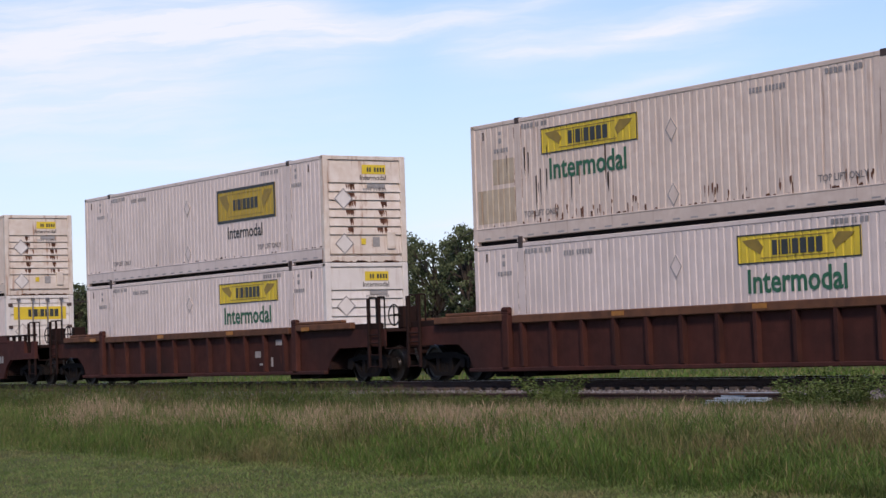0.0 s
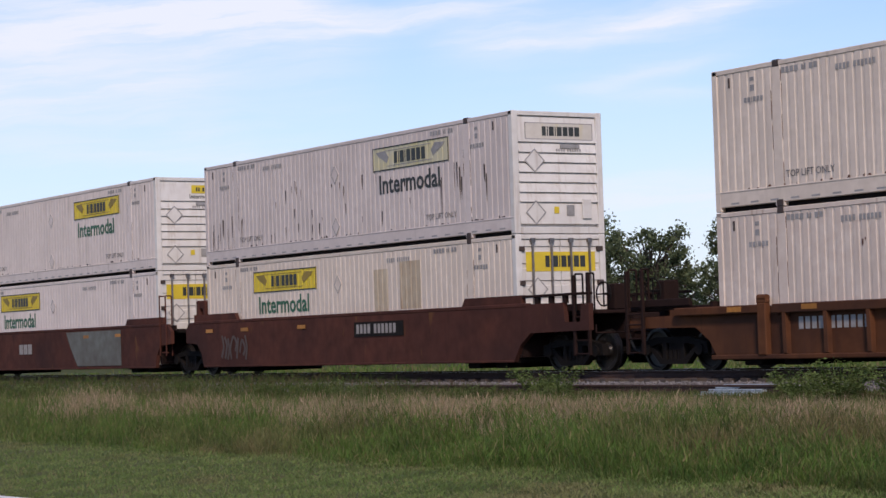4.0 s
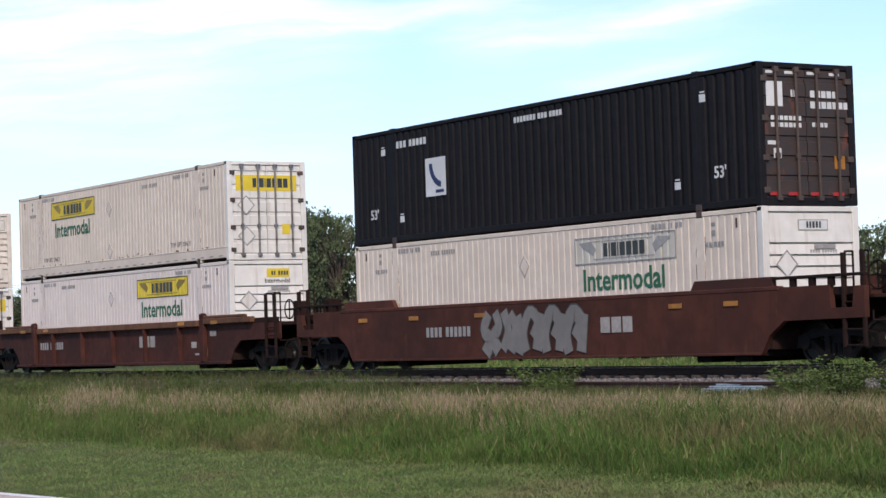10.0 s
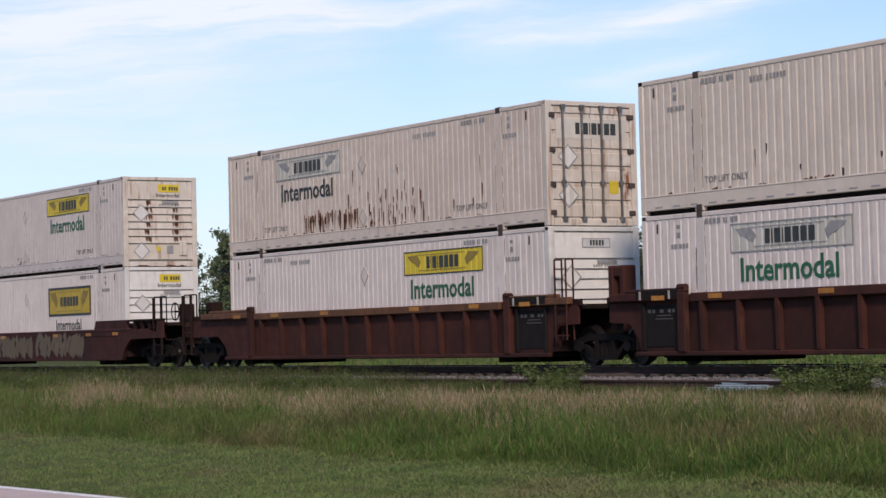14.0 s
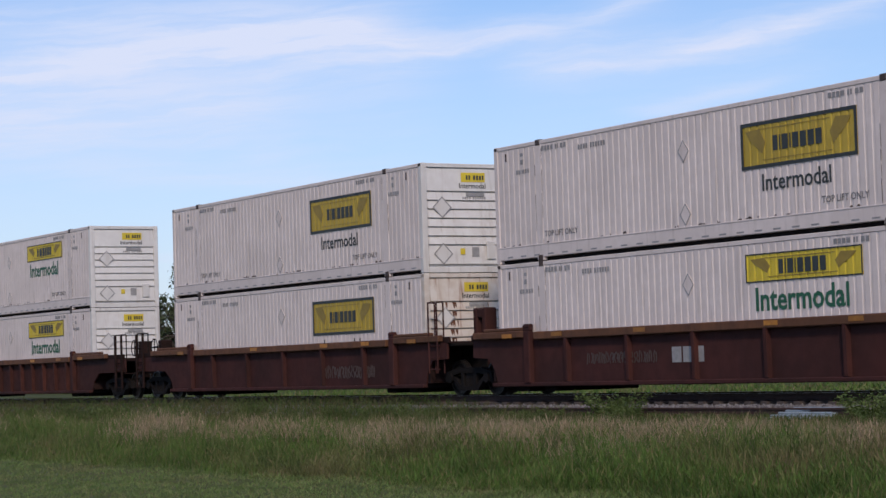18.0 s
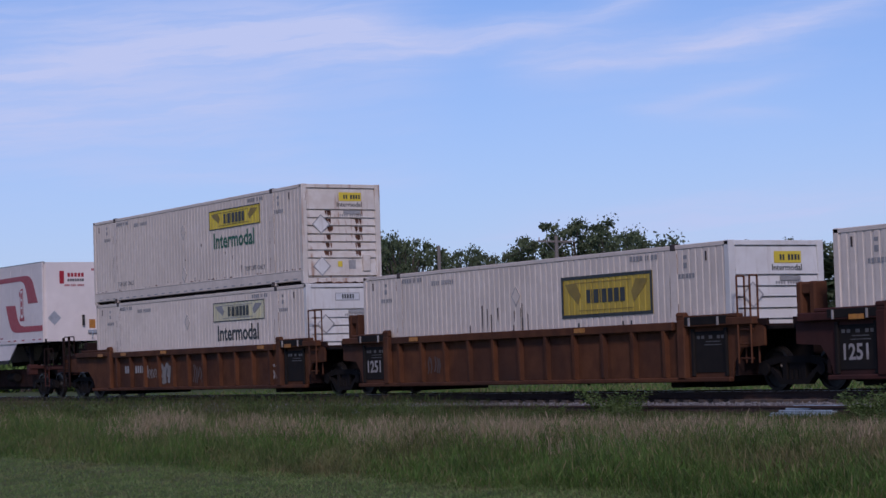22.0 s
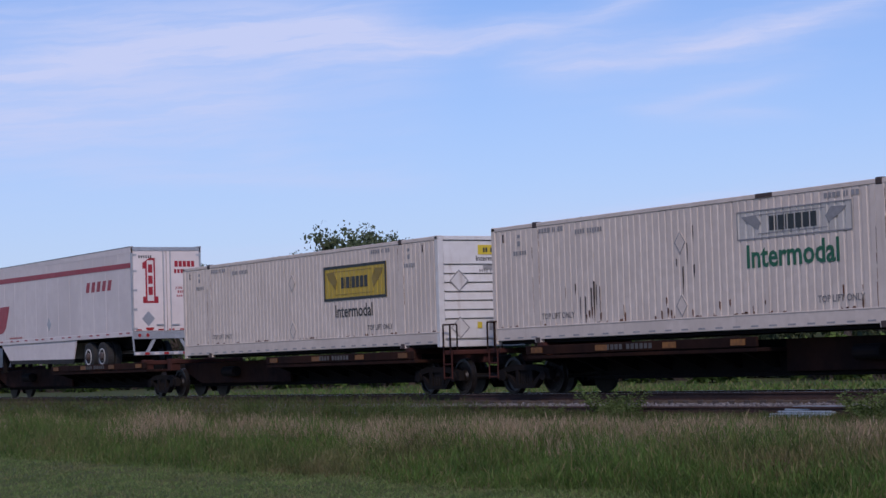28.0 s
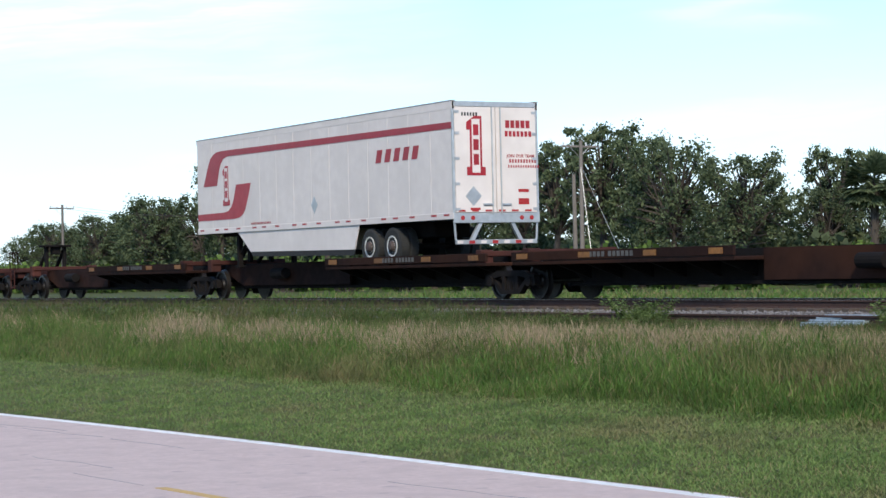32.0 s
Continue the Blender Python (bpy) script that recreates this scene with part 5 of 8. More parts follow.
            for dx, z, w, hh in ((0, 0.72, 0.34, 0.18), (0.95, 0.46, 0.12, 0.26), (1.25, 1.05, 0.40, 0.15), (0.25, 0.5, 0.25, 0.06)):
                part("label_plate", stored(("plate", w), lambda: Geo().box(0, w, -0.005, 0, 0, hh)), STENCIL, car, "", (x + dx, y, z))
        elif kind == "patch":
            part("paint_patch", stored("patch", lambda: Geo().prism([(0.9, 0.34), (4.4, 0.34), (4.4, 1.46), (0.0, 1.46), (0.35, 0.95)], -0.004, 0)), PATCH_GREY, car, "grey repainted patch", (x, y, 0))
    for i, (x0, x1, z0, z1, c, lab) in enumerate(sprays):
        big = (c in (0, 3) or k == 14) and z1 - z0 > 0.6
        z1 = min(z1, top - 0.06)
        spray_letters(car, k * 10 + i, x0, x1, z0, z1, GRAFFITI[c], -S - (0.016 if style == "smooth" else -0.095), lab, 0.17 if big else 0.085, big)
    return car


DECK = surface("spine_deck", (0.026, 0.012, 0.009), (0.014, 0.008, 0.007), 2.5, 0.85, spec=0.10, patchy=(0.044, 0.018, 0.010), vary=0.2)
DULL_OCHRE = surface("worn_ochre_marker", (0.24, 0.105, 0.020), (0.13, 0.055, 0.018), 9, 0.6, vary=0.3)


def spine_car(k, x0, x1, wide_end, left_joint, right_joint, hitch=None):
    """A spine unit between the trucks at x0 and x1 (metres from its own middle)."""
    car = thing("spine_car", "rust-brown steel spine car with a low dark beam", "railcar", "cars of the train")
    car["unit"] = k
    a, b = x0 + 0.2, x1 - 0.2
    def beam():
        g = Geo()
        g.prism([(a, 0.85), (a + 1.25, 0.80), (a + 2.1, 0.36), (b - 2.1, 0.36), (b - 1.25, 0.80), (b, 0.85), (b, 1.10), (a, 1.10)], -0.34, 0.34)
        g.box(a + 1.6, b - 1.6, -0.46, 0.46, 0.32, 0.40, 0.01)
        return g
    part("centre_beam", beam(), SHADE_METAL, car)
    lo, hi = (a + 0.4, a + 9.2) if wide_end < 0 else (b - 9.2, b - 0.4)
    deck = part("deck", Geo().box(lo, hi, -1.38, 1.38, 0.84, 0.93, 0.015).box(lo, hi, -1.40, -1.33, 0.95, 1.16, 0.01).box(lo, hi, 1.33, 1.40, 0.95, 1.12, 0.01), DECK, car, "worn dark rust-brown deck")
    for i in range(7):
        x = lo + 0.6 + i * (hi - lo - 1.2) / 6
        part("cross_bearer", stored("crossbearer", lambda: Geo().prism([(-1.32, 0.85), (1.32, 0.85), (0.35, 0.50), (-0.35, 0.50)], -0.05, 0.05, "x")), SHADE_METAL, deck, "", (x, 0, 0))
    # the narrow end carries a deeper side plate
    p, q = (hi, b - 0.7) if wide_end < 0 else (a + 0.7, lo)
    d = 1 if wide_end < 0 else -1
    far, near = (q, p) if d > 0 else (p, q)
    for s in (-1, 1):
        part("side_plate", Geo().prism([(near, 0.42), (far - d * 1.2, 0.42), (far, 0.80), (far, 1.06), (near, 1.10)], s * 0.52, s * 0.60), DECK, car)
        for x in (lo + 0.5, lo + 3.2, hi - 3.0, hi - 0.6):
            part("reflector", stored("spine_reflector", lambda: Geo().box(-0.24, 0.24, -0.006, 0.006, 0, 0.13)), DULL_OCHRE, deck, "", (x, s * 1.407, 0.99))
    part("number_marking", small_bars([0.12] * 4 + [0] + [0.12] * 6, 0.12, 0.05), SOOT_INK, deck, "", ((lo + hi) / 2 - 1.0, -1.409, 1.0))
    for x in (a + 0.9, b - 0.9):
        part("pedestal", stored("pedestal", lambda: Geo().box(-0.18, 0.18, -1.28, 1.28, 1.08, 1.22, 0.02).box(-0.14, 0.14, -1.30, -0.95, 0.86, 1.25, 0.02).box(-0.14, 0.14, 0.95, 1.30, 0.86, 1.25, 0.02)), BROWN, car, "", (x, 0, 0))
    if hitch is not None:
        part("hitch_stand", stored("hitch", lambda: Geo().box(-0.32, 0.32, -0.55, 0.55, 1.98, 2.06, 0.02).box(-0.10, 0.10, -0.42, -0.30, 1.15, 2.0, 0.02).box(-0.10, 0.10, 0.30, 0.42, 1.15, 2.0, 0.02).rod((-0.9, -0.34, 1.15), (0.0, -0.34, 1.85), 0.07, 8).rod((-0.9, 0.34, 1.15), (0.0, 0.34, 1.85), 0.07, 8).box(-0.16, 0.16, -0.16, 0.16, 1.70, 2.0, 0.03)), SHADE_METAL, car, "dark trailer hitch stand", (hitch, 0, 0))
    part("brake_tank", stored("tank", lambda: Geo().rod((-0.4, 0, 0), (0.4, 0, 0), 0.16, 14)), SHADE_METAL, car, "", ((p + q) / 2, -0.78, 0.78))
    for d, joint, x in ((-1, left_joint, x0), (1, right_joint, x1)):
        if joint in ("end", "own"):
            truck_under(car, x)
        if joint == "end":
            part("end_beam", stored(("spine_end", d), lambda: Geo().box(-0.5 * d, d * 1.2, -0.36, 0.36, 0.80, 1.12, 0.02).box(d * 0.7, d * 1.3, -1.30, 1.30, 1.02, 1.14, 0.02)), BROWN, car, "", (x, 0, 0))
            coupler(car, x + d * 1.0, d)
            for dx in (0.85, 1.2):
                handrail(car, x + d * dx, -1.25, 1.12, 1.80, SOOTY)
            part("ladder", stored(("spine_ladder", d), lambda: Geo().tube([(0, -1.32, 0.40), (0, -1.32, 1.14)], 0.02).tube([(d * 0.4, -1.32, 0.40), (d * 0.4, -1.32, 1.14)], 0.02).rod((0, -1.32, 0.44), (d * 0.4, -1.32, 0.44), 0.02, 6).rod((0, -1.32, 0.78), (d * 0.4, -1.32, 0.78), 0.02, 6)), BROWN, car, "", (x + d * 0.8, 0, 0))
    return car


# ---- trailers ----
def trailer(nose, slid=0.0):
    """A 53-foot van trailer, its front towards +x (nose 1) or -x (nose -1); it stands on z = 0."""
    t = thing("semi_trailer", "white box semi-trailer with dark red stripes on a spine car", "trailer", "trailers on the train")
    half, w = 8.07, 1.295
    z0, z1 = 1.13, 4.11
    fx = lambda d: nose * (half - d)            # d metres back from the front
    P = lambda name, g, m, label="", parent=None: part(name, g, m, parent or t, label)
    side = {}
    for s in (-1, 1):
        side[s] = P("side_wall", Geo().box(-half + 0.04, half - 0.04, s * (w - 0.05), s * w, z0 + 0.16, z1 - 0.14), TRAILER_WHITE, "white side wall with upright seams")
        for i in range(1, 14):
            x = -half + i * 2 * half / 14
            P("seam_strip", Geo().box(x - 0.02, x + 0.02, s * w, s * (w + 0.005), z0 + 0.17, z1 - 0.15), TRAILER_WHITE, "", side[s])
        P("top_rail", Geo().prism([(fx(0), z1 - 0.15), (fx(2 * half), z1 - 0.15), (fx(2 * half), z1 + 0.04), (fx(0), z1 - 0.015)], s * (w - 0.06), s * (w + 0.006)), TRAILER_WHITE)
        P("roof_edge", Geo().prism([(fx(-0.01), z1 - 0.012), (fx(2 * half + 0.01), z1 + 0.043), (fx(2 * half + 0.01), z1 + 0.070), (fx(-0.01), z1 + 0.018)], s * (w - 0.10), s * (w + 0.012)), GREY_INK, "dull grey roof edge")
        P("bottom_rail", Geo().box(-half, half, s * (w - 0.06), s * (w + 0.008), z0, z0 + 0.17, 0.008), TRAILER_WHITE)
    P("roof", Geo().box(-half + 0.02, half - 0.02, -w + 0.05, w - 0.05, z1 - 0.04, z1 - 0.005), TRAILER_WHITE)
    P("floor", Geo().box(-half + 0.02, half - 0.02, -w + 0.07, w - 0.07, z0, z0 + 0.12), SHADE_METAL)
    c = 0.16
    P("front_wall", Geo().prism([(fx(0.30), -w), (fx(c), -w + 0.02), (fx(0), -w + c), (fx(0), w - c), (fx(c), w - 0.02), (fx(0.30), w), (fx(0.34), w - 0.1), (fx(0.34), -w + 0.1)], z0 + 0.02, z1 - 0.01, "z"), TRAILER_WHITE, "white front wall with rounded edges")
    # stripes on the near side: a band that turns down, and one that rises from below
    red, y0, y1 = TRAILER_RED, -w - 0.010, -w - 0.0052
    poly = lambda pts: Geo().prism([(fx(d), z) for d, z in pts], y0, y1)
    arc = lambda cx, cz, rx, rz, a0, a1, n=9: [(cx + rx * math.cos(radians(a0 + (a1 - a0) * i / n)), cz + rz * math.sin(radians(a0 + (a1 - a0) * i / n))) for i in range(n + 1)]
    P("stripe", poly([(16.1, 3.45), (16.1, 3.62), (2.0, 3.69), (1.55, 3.67), (1.28, 3.60), (1.09, 3.50), (0.95, 3.34), (0.82, 3.14), (0.51, 2.62), (1.54, 2.62), (1.74, 3.13), (1.86, 3.30), (2.02, 3.42), (2.32, 3.50)]), red, "dark red stripe that turns down")
    P("stripe", poly([(4.02, 2.61), (2.96, 2.60), (2.74, 2.10), (2.58, 1.92), (2.36, 1.81), (2.05, 1.77), (0.06, 1.76), (0.06, 1.55), (2.75, 1.55), (3.15, 1.58), (3.42, 1.67), (3.60, 1.82), (3.85, 2.25)]), red, "dark red stripe that rises from below")
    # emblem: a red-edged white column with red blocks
    ex = fx(2.24)
    column = [(-0.28, 0.0), (0.28, 0.0), (0.28, 0.22), (0.18, 0.22), (0.18, 1.53), (-0.04, 1.53), (-0.28, 1.36), (-0.28, 1.17), (-0.18, 1.17), (-0.18, 0.22), (-0.28, 0.22)]
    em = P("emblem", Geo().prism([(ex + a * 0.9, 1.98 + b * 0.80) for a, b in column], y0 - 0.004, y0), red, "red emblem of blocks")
    P("emblem_field", Geo().box(ex - 0.11, ex + 0.11, y0 - 0.007, y0 - 0.004, 2.10, 3.14), TRAILER_WHITE, "", em)
    for z in (2.22, 2.52, 2.82):
        P("emblem_block", Geo().box(ex - 0.075, ex + 0.075, y0 - 0.010, y0 - 0.007, z, z + 0.22), red, "", em)
    # leaning name bars
    nx = fx(14.5) if nose > 0 else fx(12.0)
    for i in range(5):
        x = nx + i * 0.50
        P("name_bar", Geo().prism([(x, 2.77), (x + 0.30, 2.77), (x + 0.42, 3.12), (x + 0.12, 3.12)], y0, y1), red, "dark red leaning name bar")
    P("placard", Geo().prism([(fx(8.27) - 0.21, 1.78), (fx(8.27), 1.53), (fx(8.27) + 0.21, 1.78), (fx(8.27), 2.03)], y0, y1), ALLOY, "grey diamond placard")
    for i in range(18):
        x = -half + 0.35 + i * (2 * half - 0.7) / 17 + (0.25 if i % 3 == 1 else 0)
        P("reflector", stored("trailer_ref", lambda: Geo().box(-0.14, 0.14, -0.004, 0, 0, 0.05)), TAIL_RED).location = (x, -w - 0.009, z0 + 0.09)
    P("web_marking", small_bars([0.06] * 14, 0.06, 0.04), red).location = (fx(4.9) - 0.9, -w - 0.009, z0 + 0.21)
    # running gear at the back
    for d in (12.5 - slid, 13.78 - slid):
        x = fx(d)
        P("axle", Geo().rod((x, -1.1, 0.51), (x, 1.1, 0.51), 0.065, 10), SHADE_METAL)
        for s in (-1, 1):
            for y in (s * 0.80, s * 1.10):
                tyre = P("tyre", stored("tyre", lambda: Geo().turned((0, 0, 0), [(-0.13, 0.30), (-0.14, 0.44), (-0.11, 0.505), (0.11, 0.505), (0.14, 0.44), (0.13, 0.30)], 28)), TYRE)
                tyre.location = (x, y, 0.508)
                if abs(y) > 1:
                    P("rim", stored(("trim", s), lambda: Geo().turned((0, 0, 0), [(s * 0.10, 0.285), (s * 0.146, 0.285), (s * 0.146, 0.25), (s * 0.120, 0.235), (s * 0.134, 0.12), (s * 0.140, 0.10), (s * 0.141, 0.02)], 24)), RIM, "white wheel rim", tyre)
                    P("hub", stored(("hub", s), lambda: Geo().turned((0, 0, 0), [(s * 0.12, 0.15), (s * 0.17, 0.145), (s * 0.22, 0.10), (s * 0.225, 0.02)], 16)), OLD_METAL, "dark oily hub", tyre)
    P("bogie_frame", Geo().box(fx(14.9 - slid), fx(11.6 - slid), -0.55, 0.55, 0.72, 1.13, 0.02), SHADE_METAL)
    for s in (-1, 1):
        # aerodynamic skirt
        P("side_skirt", Geo().prism([(fx(2.95), z0), (fx(10.9), z0), (fx(10.62), 0.46), (fx(3.85), 0.52)], s * (w - 0.06), s * (w - 0.03)), TRAILER_WHITE, "white side skirt")
        P("skirt_edge", Geo().prism([(fx(3.8), 0.54), (fx(10.64), 0.47), (fx(10.55), 0.30), (fx(4.0), 0.38)], s * (w - 0.06), s * (w - 0.035)), TYRE, "black rubber skirt edge")
        P("landing_leg", Geo().box(fx(2.35) - 0.07, fx(2.35) + 0.07, s * 0.85, s * 1.0, 0.12, 1.13, 0.01).box(fx(2.35) - 0.14, fx(2.35) + 0.14, s * 0.80, s * 1.05, 0.05, 0.12, 0.01), SHADE_METAL)
        P("leg_brace", Geo().rod((fx(2.35), s * 0.92, 0.45), (fx(3.25), s * 0.92, 1.12), 0.04, 8), SHADE_METAL)
    P("kingpin_plate", Geo().box(fx(1.7), fx(0.4), -0.6, 0.6, 1.05, 1.13, 0.01).rod((fx(0.95), 0, 0.92), (fx(0.95), 0, 1.06), 0.06, 10), SHADE_METAL)
    if nose > 0:
        x = half
        P("emblem", Geo().box(x, x + 0.006, -0.62, -0.44, 3.30, 3.78), red, "small red emblem")
        P("number_marking", small_bars([0.10] * 5, 0.15, 0.035, "x"), red).location = (x, -0.30, 3.55)
        P("number_marking", small_bars([0.07] * 7, 0.10, 0.025, "x"), INK).location = (x, -0.30, 3.38)
        P("number_marking", small_bars([0.05] * 3 + [0] + [0.05] * 3 + [0] + [0.05] * 4, 0.07, 0.02, "x"), red).location = (x, -0.42, 3.20)
        P("number_marking", small_bars([0.055] * 6, 0.09, 0.02, "x"), red).location = (x, 0.65, 3.78)
        P("placard", Geo().prism([(-0.66, 2.02), (-0.40, 1.75), (-0.14, 2.02), (-0.40, 2.30)][::-1], x, x + 0.006, "x"), ALLOY, "grey diamond placard").location.y = -0.45
        P("document_tube", Geo().rod((x + 0.05, 0.28, 1.72), (x + 0.05, 0.28, 2.12), 0.05, 10), TYRE)
        P("label_plate", Geo().box(x, x + 0.01, 0.52, 0.76, 1.62, 1.95), REFLECT)
        P("document_box", Geo().box(x, x + 0.06, 0.82, 1.05, 1.66, 2.02, 0.02), TRAILER_WHITE)
        P("air_couplings", Geo().box(x, x + 0.08, 0.45, 0.95, 1.42, 1.56, 0.02).rod((x + 0.06, 0.62, 1.25), (x + 0.06, 0.62, 1.5), 0.03, 8), ALLOY)
        bx = -half
        for s in (-1, 1):
            P("door", Geo().box(bx, bx + 0.05, s * 0.01, s * 1.24, z0 + 0.1, z1 - 0.08), TRAILER_WHITE)
    else:
        x = half
        P("rear_frame", Geo().box(x - 0.06, x, -w, -w + 0.07, z0 - 0.06, z1 + 0.045, 0.01).box(x - 0.06, x, w - 0.07, w, z0 - 0.06, z1 + 0.045, 0.01).box(x - 0.06, x, -w + 0.07, w - 0.07, z1 - 0.09, z1 + 0.045, 0.01).box(x - 0.06, x + 0.02, -w, w, z0 - 0.10, z0 + 0.16, 0.01), ALLOY, "aluminium rear frame")
        for s in (-1, 1):
            door = P("door", Geo().box(x - 0.05, x + 0.008, s * 0.012, s * 1.22, z0 + 0.17, z1 - 0.10, 0.008), TRAILER_WHITE, "white rear door")
            P("lock_rod", Geo().rod((x + 0.035, s * 0.13, z0 + 0.12), (x + 0.035, s * 0.13, z1 - 0.1), 0.022, 8), ALLOY, "", door)
            P("lock_handle", Geo().box(x + 0.02, x + 0.05, s * 0.13, s * 0.42, z0 + 0.36, z0 + 0.40), ALLOY, "", door)
            for z in (1.35, 2.0, 2.65, 3.3, 3.85):
                P("hinge", Geo().box(x, x + 0.02, s * 1.10, s * 1.24, z, z + 0.07), ALLOY, "", door)
            for dy in (0.62, 0.92):
                P("tail_lamp", Geo().rod((x + 0.02, s * dy + s * 0.12, z0 + 0.03), (x + 0.03, s * dy + s * 0.12, z0 + 0.03), 0.06, 12), TAIL_RED)
            P("guard_post", Geo().prism([(s * 0.42, z0 - 0.10), (s * 0.54, z0 - 0.10), (s * 0.80, 0.58), (s * 0.68, 0.58)] if s > 0 else [(s * 0.42, z0 - 0.10), (s * 0.68, 0.58), (s * 0.80, 0.58), (s * 0.54, z0 - 0.10)], x - 0.10, x - 0.02, "x"), ALLOY)
            P("guard_side", Geo().tube([(x - 0.05, s * 1.25, z0 - 0.08), (x - 0.05, s * 1.22, 0.60)], 0.03), ALLOY)
        P("rear_guard", Geo().box(x - 0.10, x, -1.22, 1.22, 0.48, 0.60, 0.015), ALLOY, "white and red rear guard")
        for i in range(7):
            P("guard_stripe", Geo().box(x, x + 0.004, -1.20 + i * 0.35, -1.03 + i * 0.35, 0.50, 0.58), TAIL_RED if i % 2 else TRAILER_WHITE)
        for i in range(6):
            P("reflector", Geo().box(x + 0.008, x + 0.012, -1.15 + i * 0.40, -0.95 + i * 0.40, z0 + 0.19, z0 + 0.24), TAIL_RED)
        xe = x + 0.009
        em = P("emblem", Geo().prism([(a - 0.60, 2.25 + b) for a, b in column], xe, xe + 0.005, "x"), red, "red emblem of blocks")
        P("emblem_field", Geo().box(xe + 0.005, xe + 0.008, -0.72, -0.48, 2.32, 3.70), TRAILER_WHITE, "", em)
        for z in (2.52, 2.90, 3.28):
            P("emblem_block", Geo().box(xe + 0.008, xe + 0.011, -0.68, -0.52, z, z + 0.28), red, "", em)
        P("lettering", text_mesh("JOIN OUR TEAM", 0.115, "x", 0.002), red, "dark red lettering").location = (xe + 0.003, 0.32, 2.72)
        for y, z, ws, hh, m in ((0.30, 3.48, [0.12] * 5, 0.20, red), (0.28, 3.26, [0.085] * 7, 0.14, red), (0.40, 2.58, [0.05] * 10, 0.09, red), (0.36, 2.45, [0.04] * 13, 0.07, red), (-1.02, 3.78, [0.05] * 6, 0.09, INK)):
            P("number_marking", small_bars(ws, hh, 0.035, "x"), m).location = (xe, y, z)
        P("placard", Geo().prism([(-0.94, 1.72), (-0.70, 1.46), (-0.46, 1.72), (-0.70, 1.98)][::-1], xe, xe + 0.006, "x"), ALLOY, "grey diamond placard")
        for z0w, z1w in ((1.50, 1.66), (1.82, 1.90)):
            P("warning_label", Geo().box(xe, xe + 0.004, 0.66, 0.98, z0w, z1w), TAIL_RED, "red warning label")
        P("label_plate", Geo().box(xe, xe + 0.004, -0.80, -0.50, 1.36, 1.42), TAIL_RED)
    return t


# ---- the train, from its head to its tail ----
# start of each container from the train's zero, in metres
START = {0: 271.69, 1: 248.23, 2: 224.78, 3: 201.26, 4: 177.82, 5: 158.29, 6: 138.75, 7: 115.15, 8: 91.54, 9: 68.00, 10: 44.58, 11: 21.04,
         12: 1.36, 13: -18.27, 14: -41.87, 15: -65.52, 16: -85.10, 17: -104.85, 18: -128.22, 19: -151.63, 20: -171.10, 21: -190.68,
         22: -212.13, 23: -229.47, 24: -246.59, 25: -263.94, 26: -282.28, 27: -301.04, 28: -321.46, 29: -340.43, 31: -379.64}
MOVING = []      # (thing, x at zero, y, z)
UPPER_Z = RAIL_Z + 3.226
LOWER_Z = RAIL_Z + 0.322
SPINE_Z = RAIL_Z + 1.226
WHEELS_Z = RAIL_Z + 0.930


def put(ob, x, z):
    ob.location = (x, TRACK_Y, z)
    MOVING.append((ob, x, z))


R, L_ = 9.75, 2.95
NOSE, WIDE, PALE_END, BARE = ("nose", "small"), ("nose", "wide"), ("nose", "pale"), ("nose", "")
DOOR, DOOR_W = ("door", "yellow"), ("door", "faded")
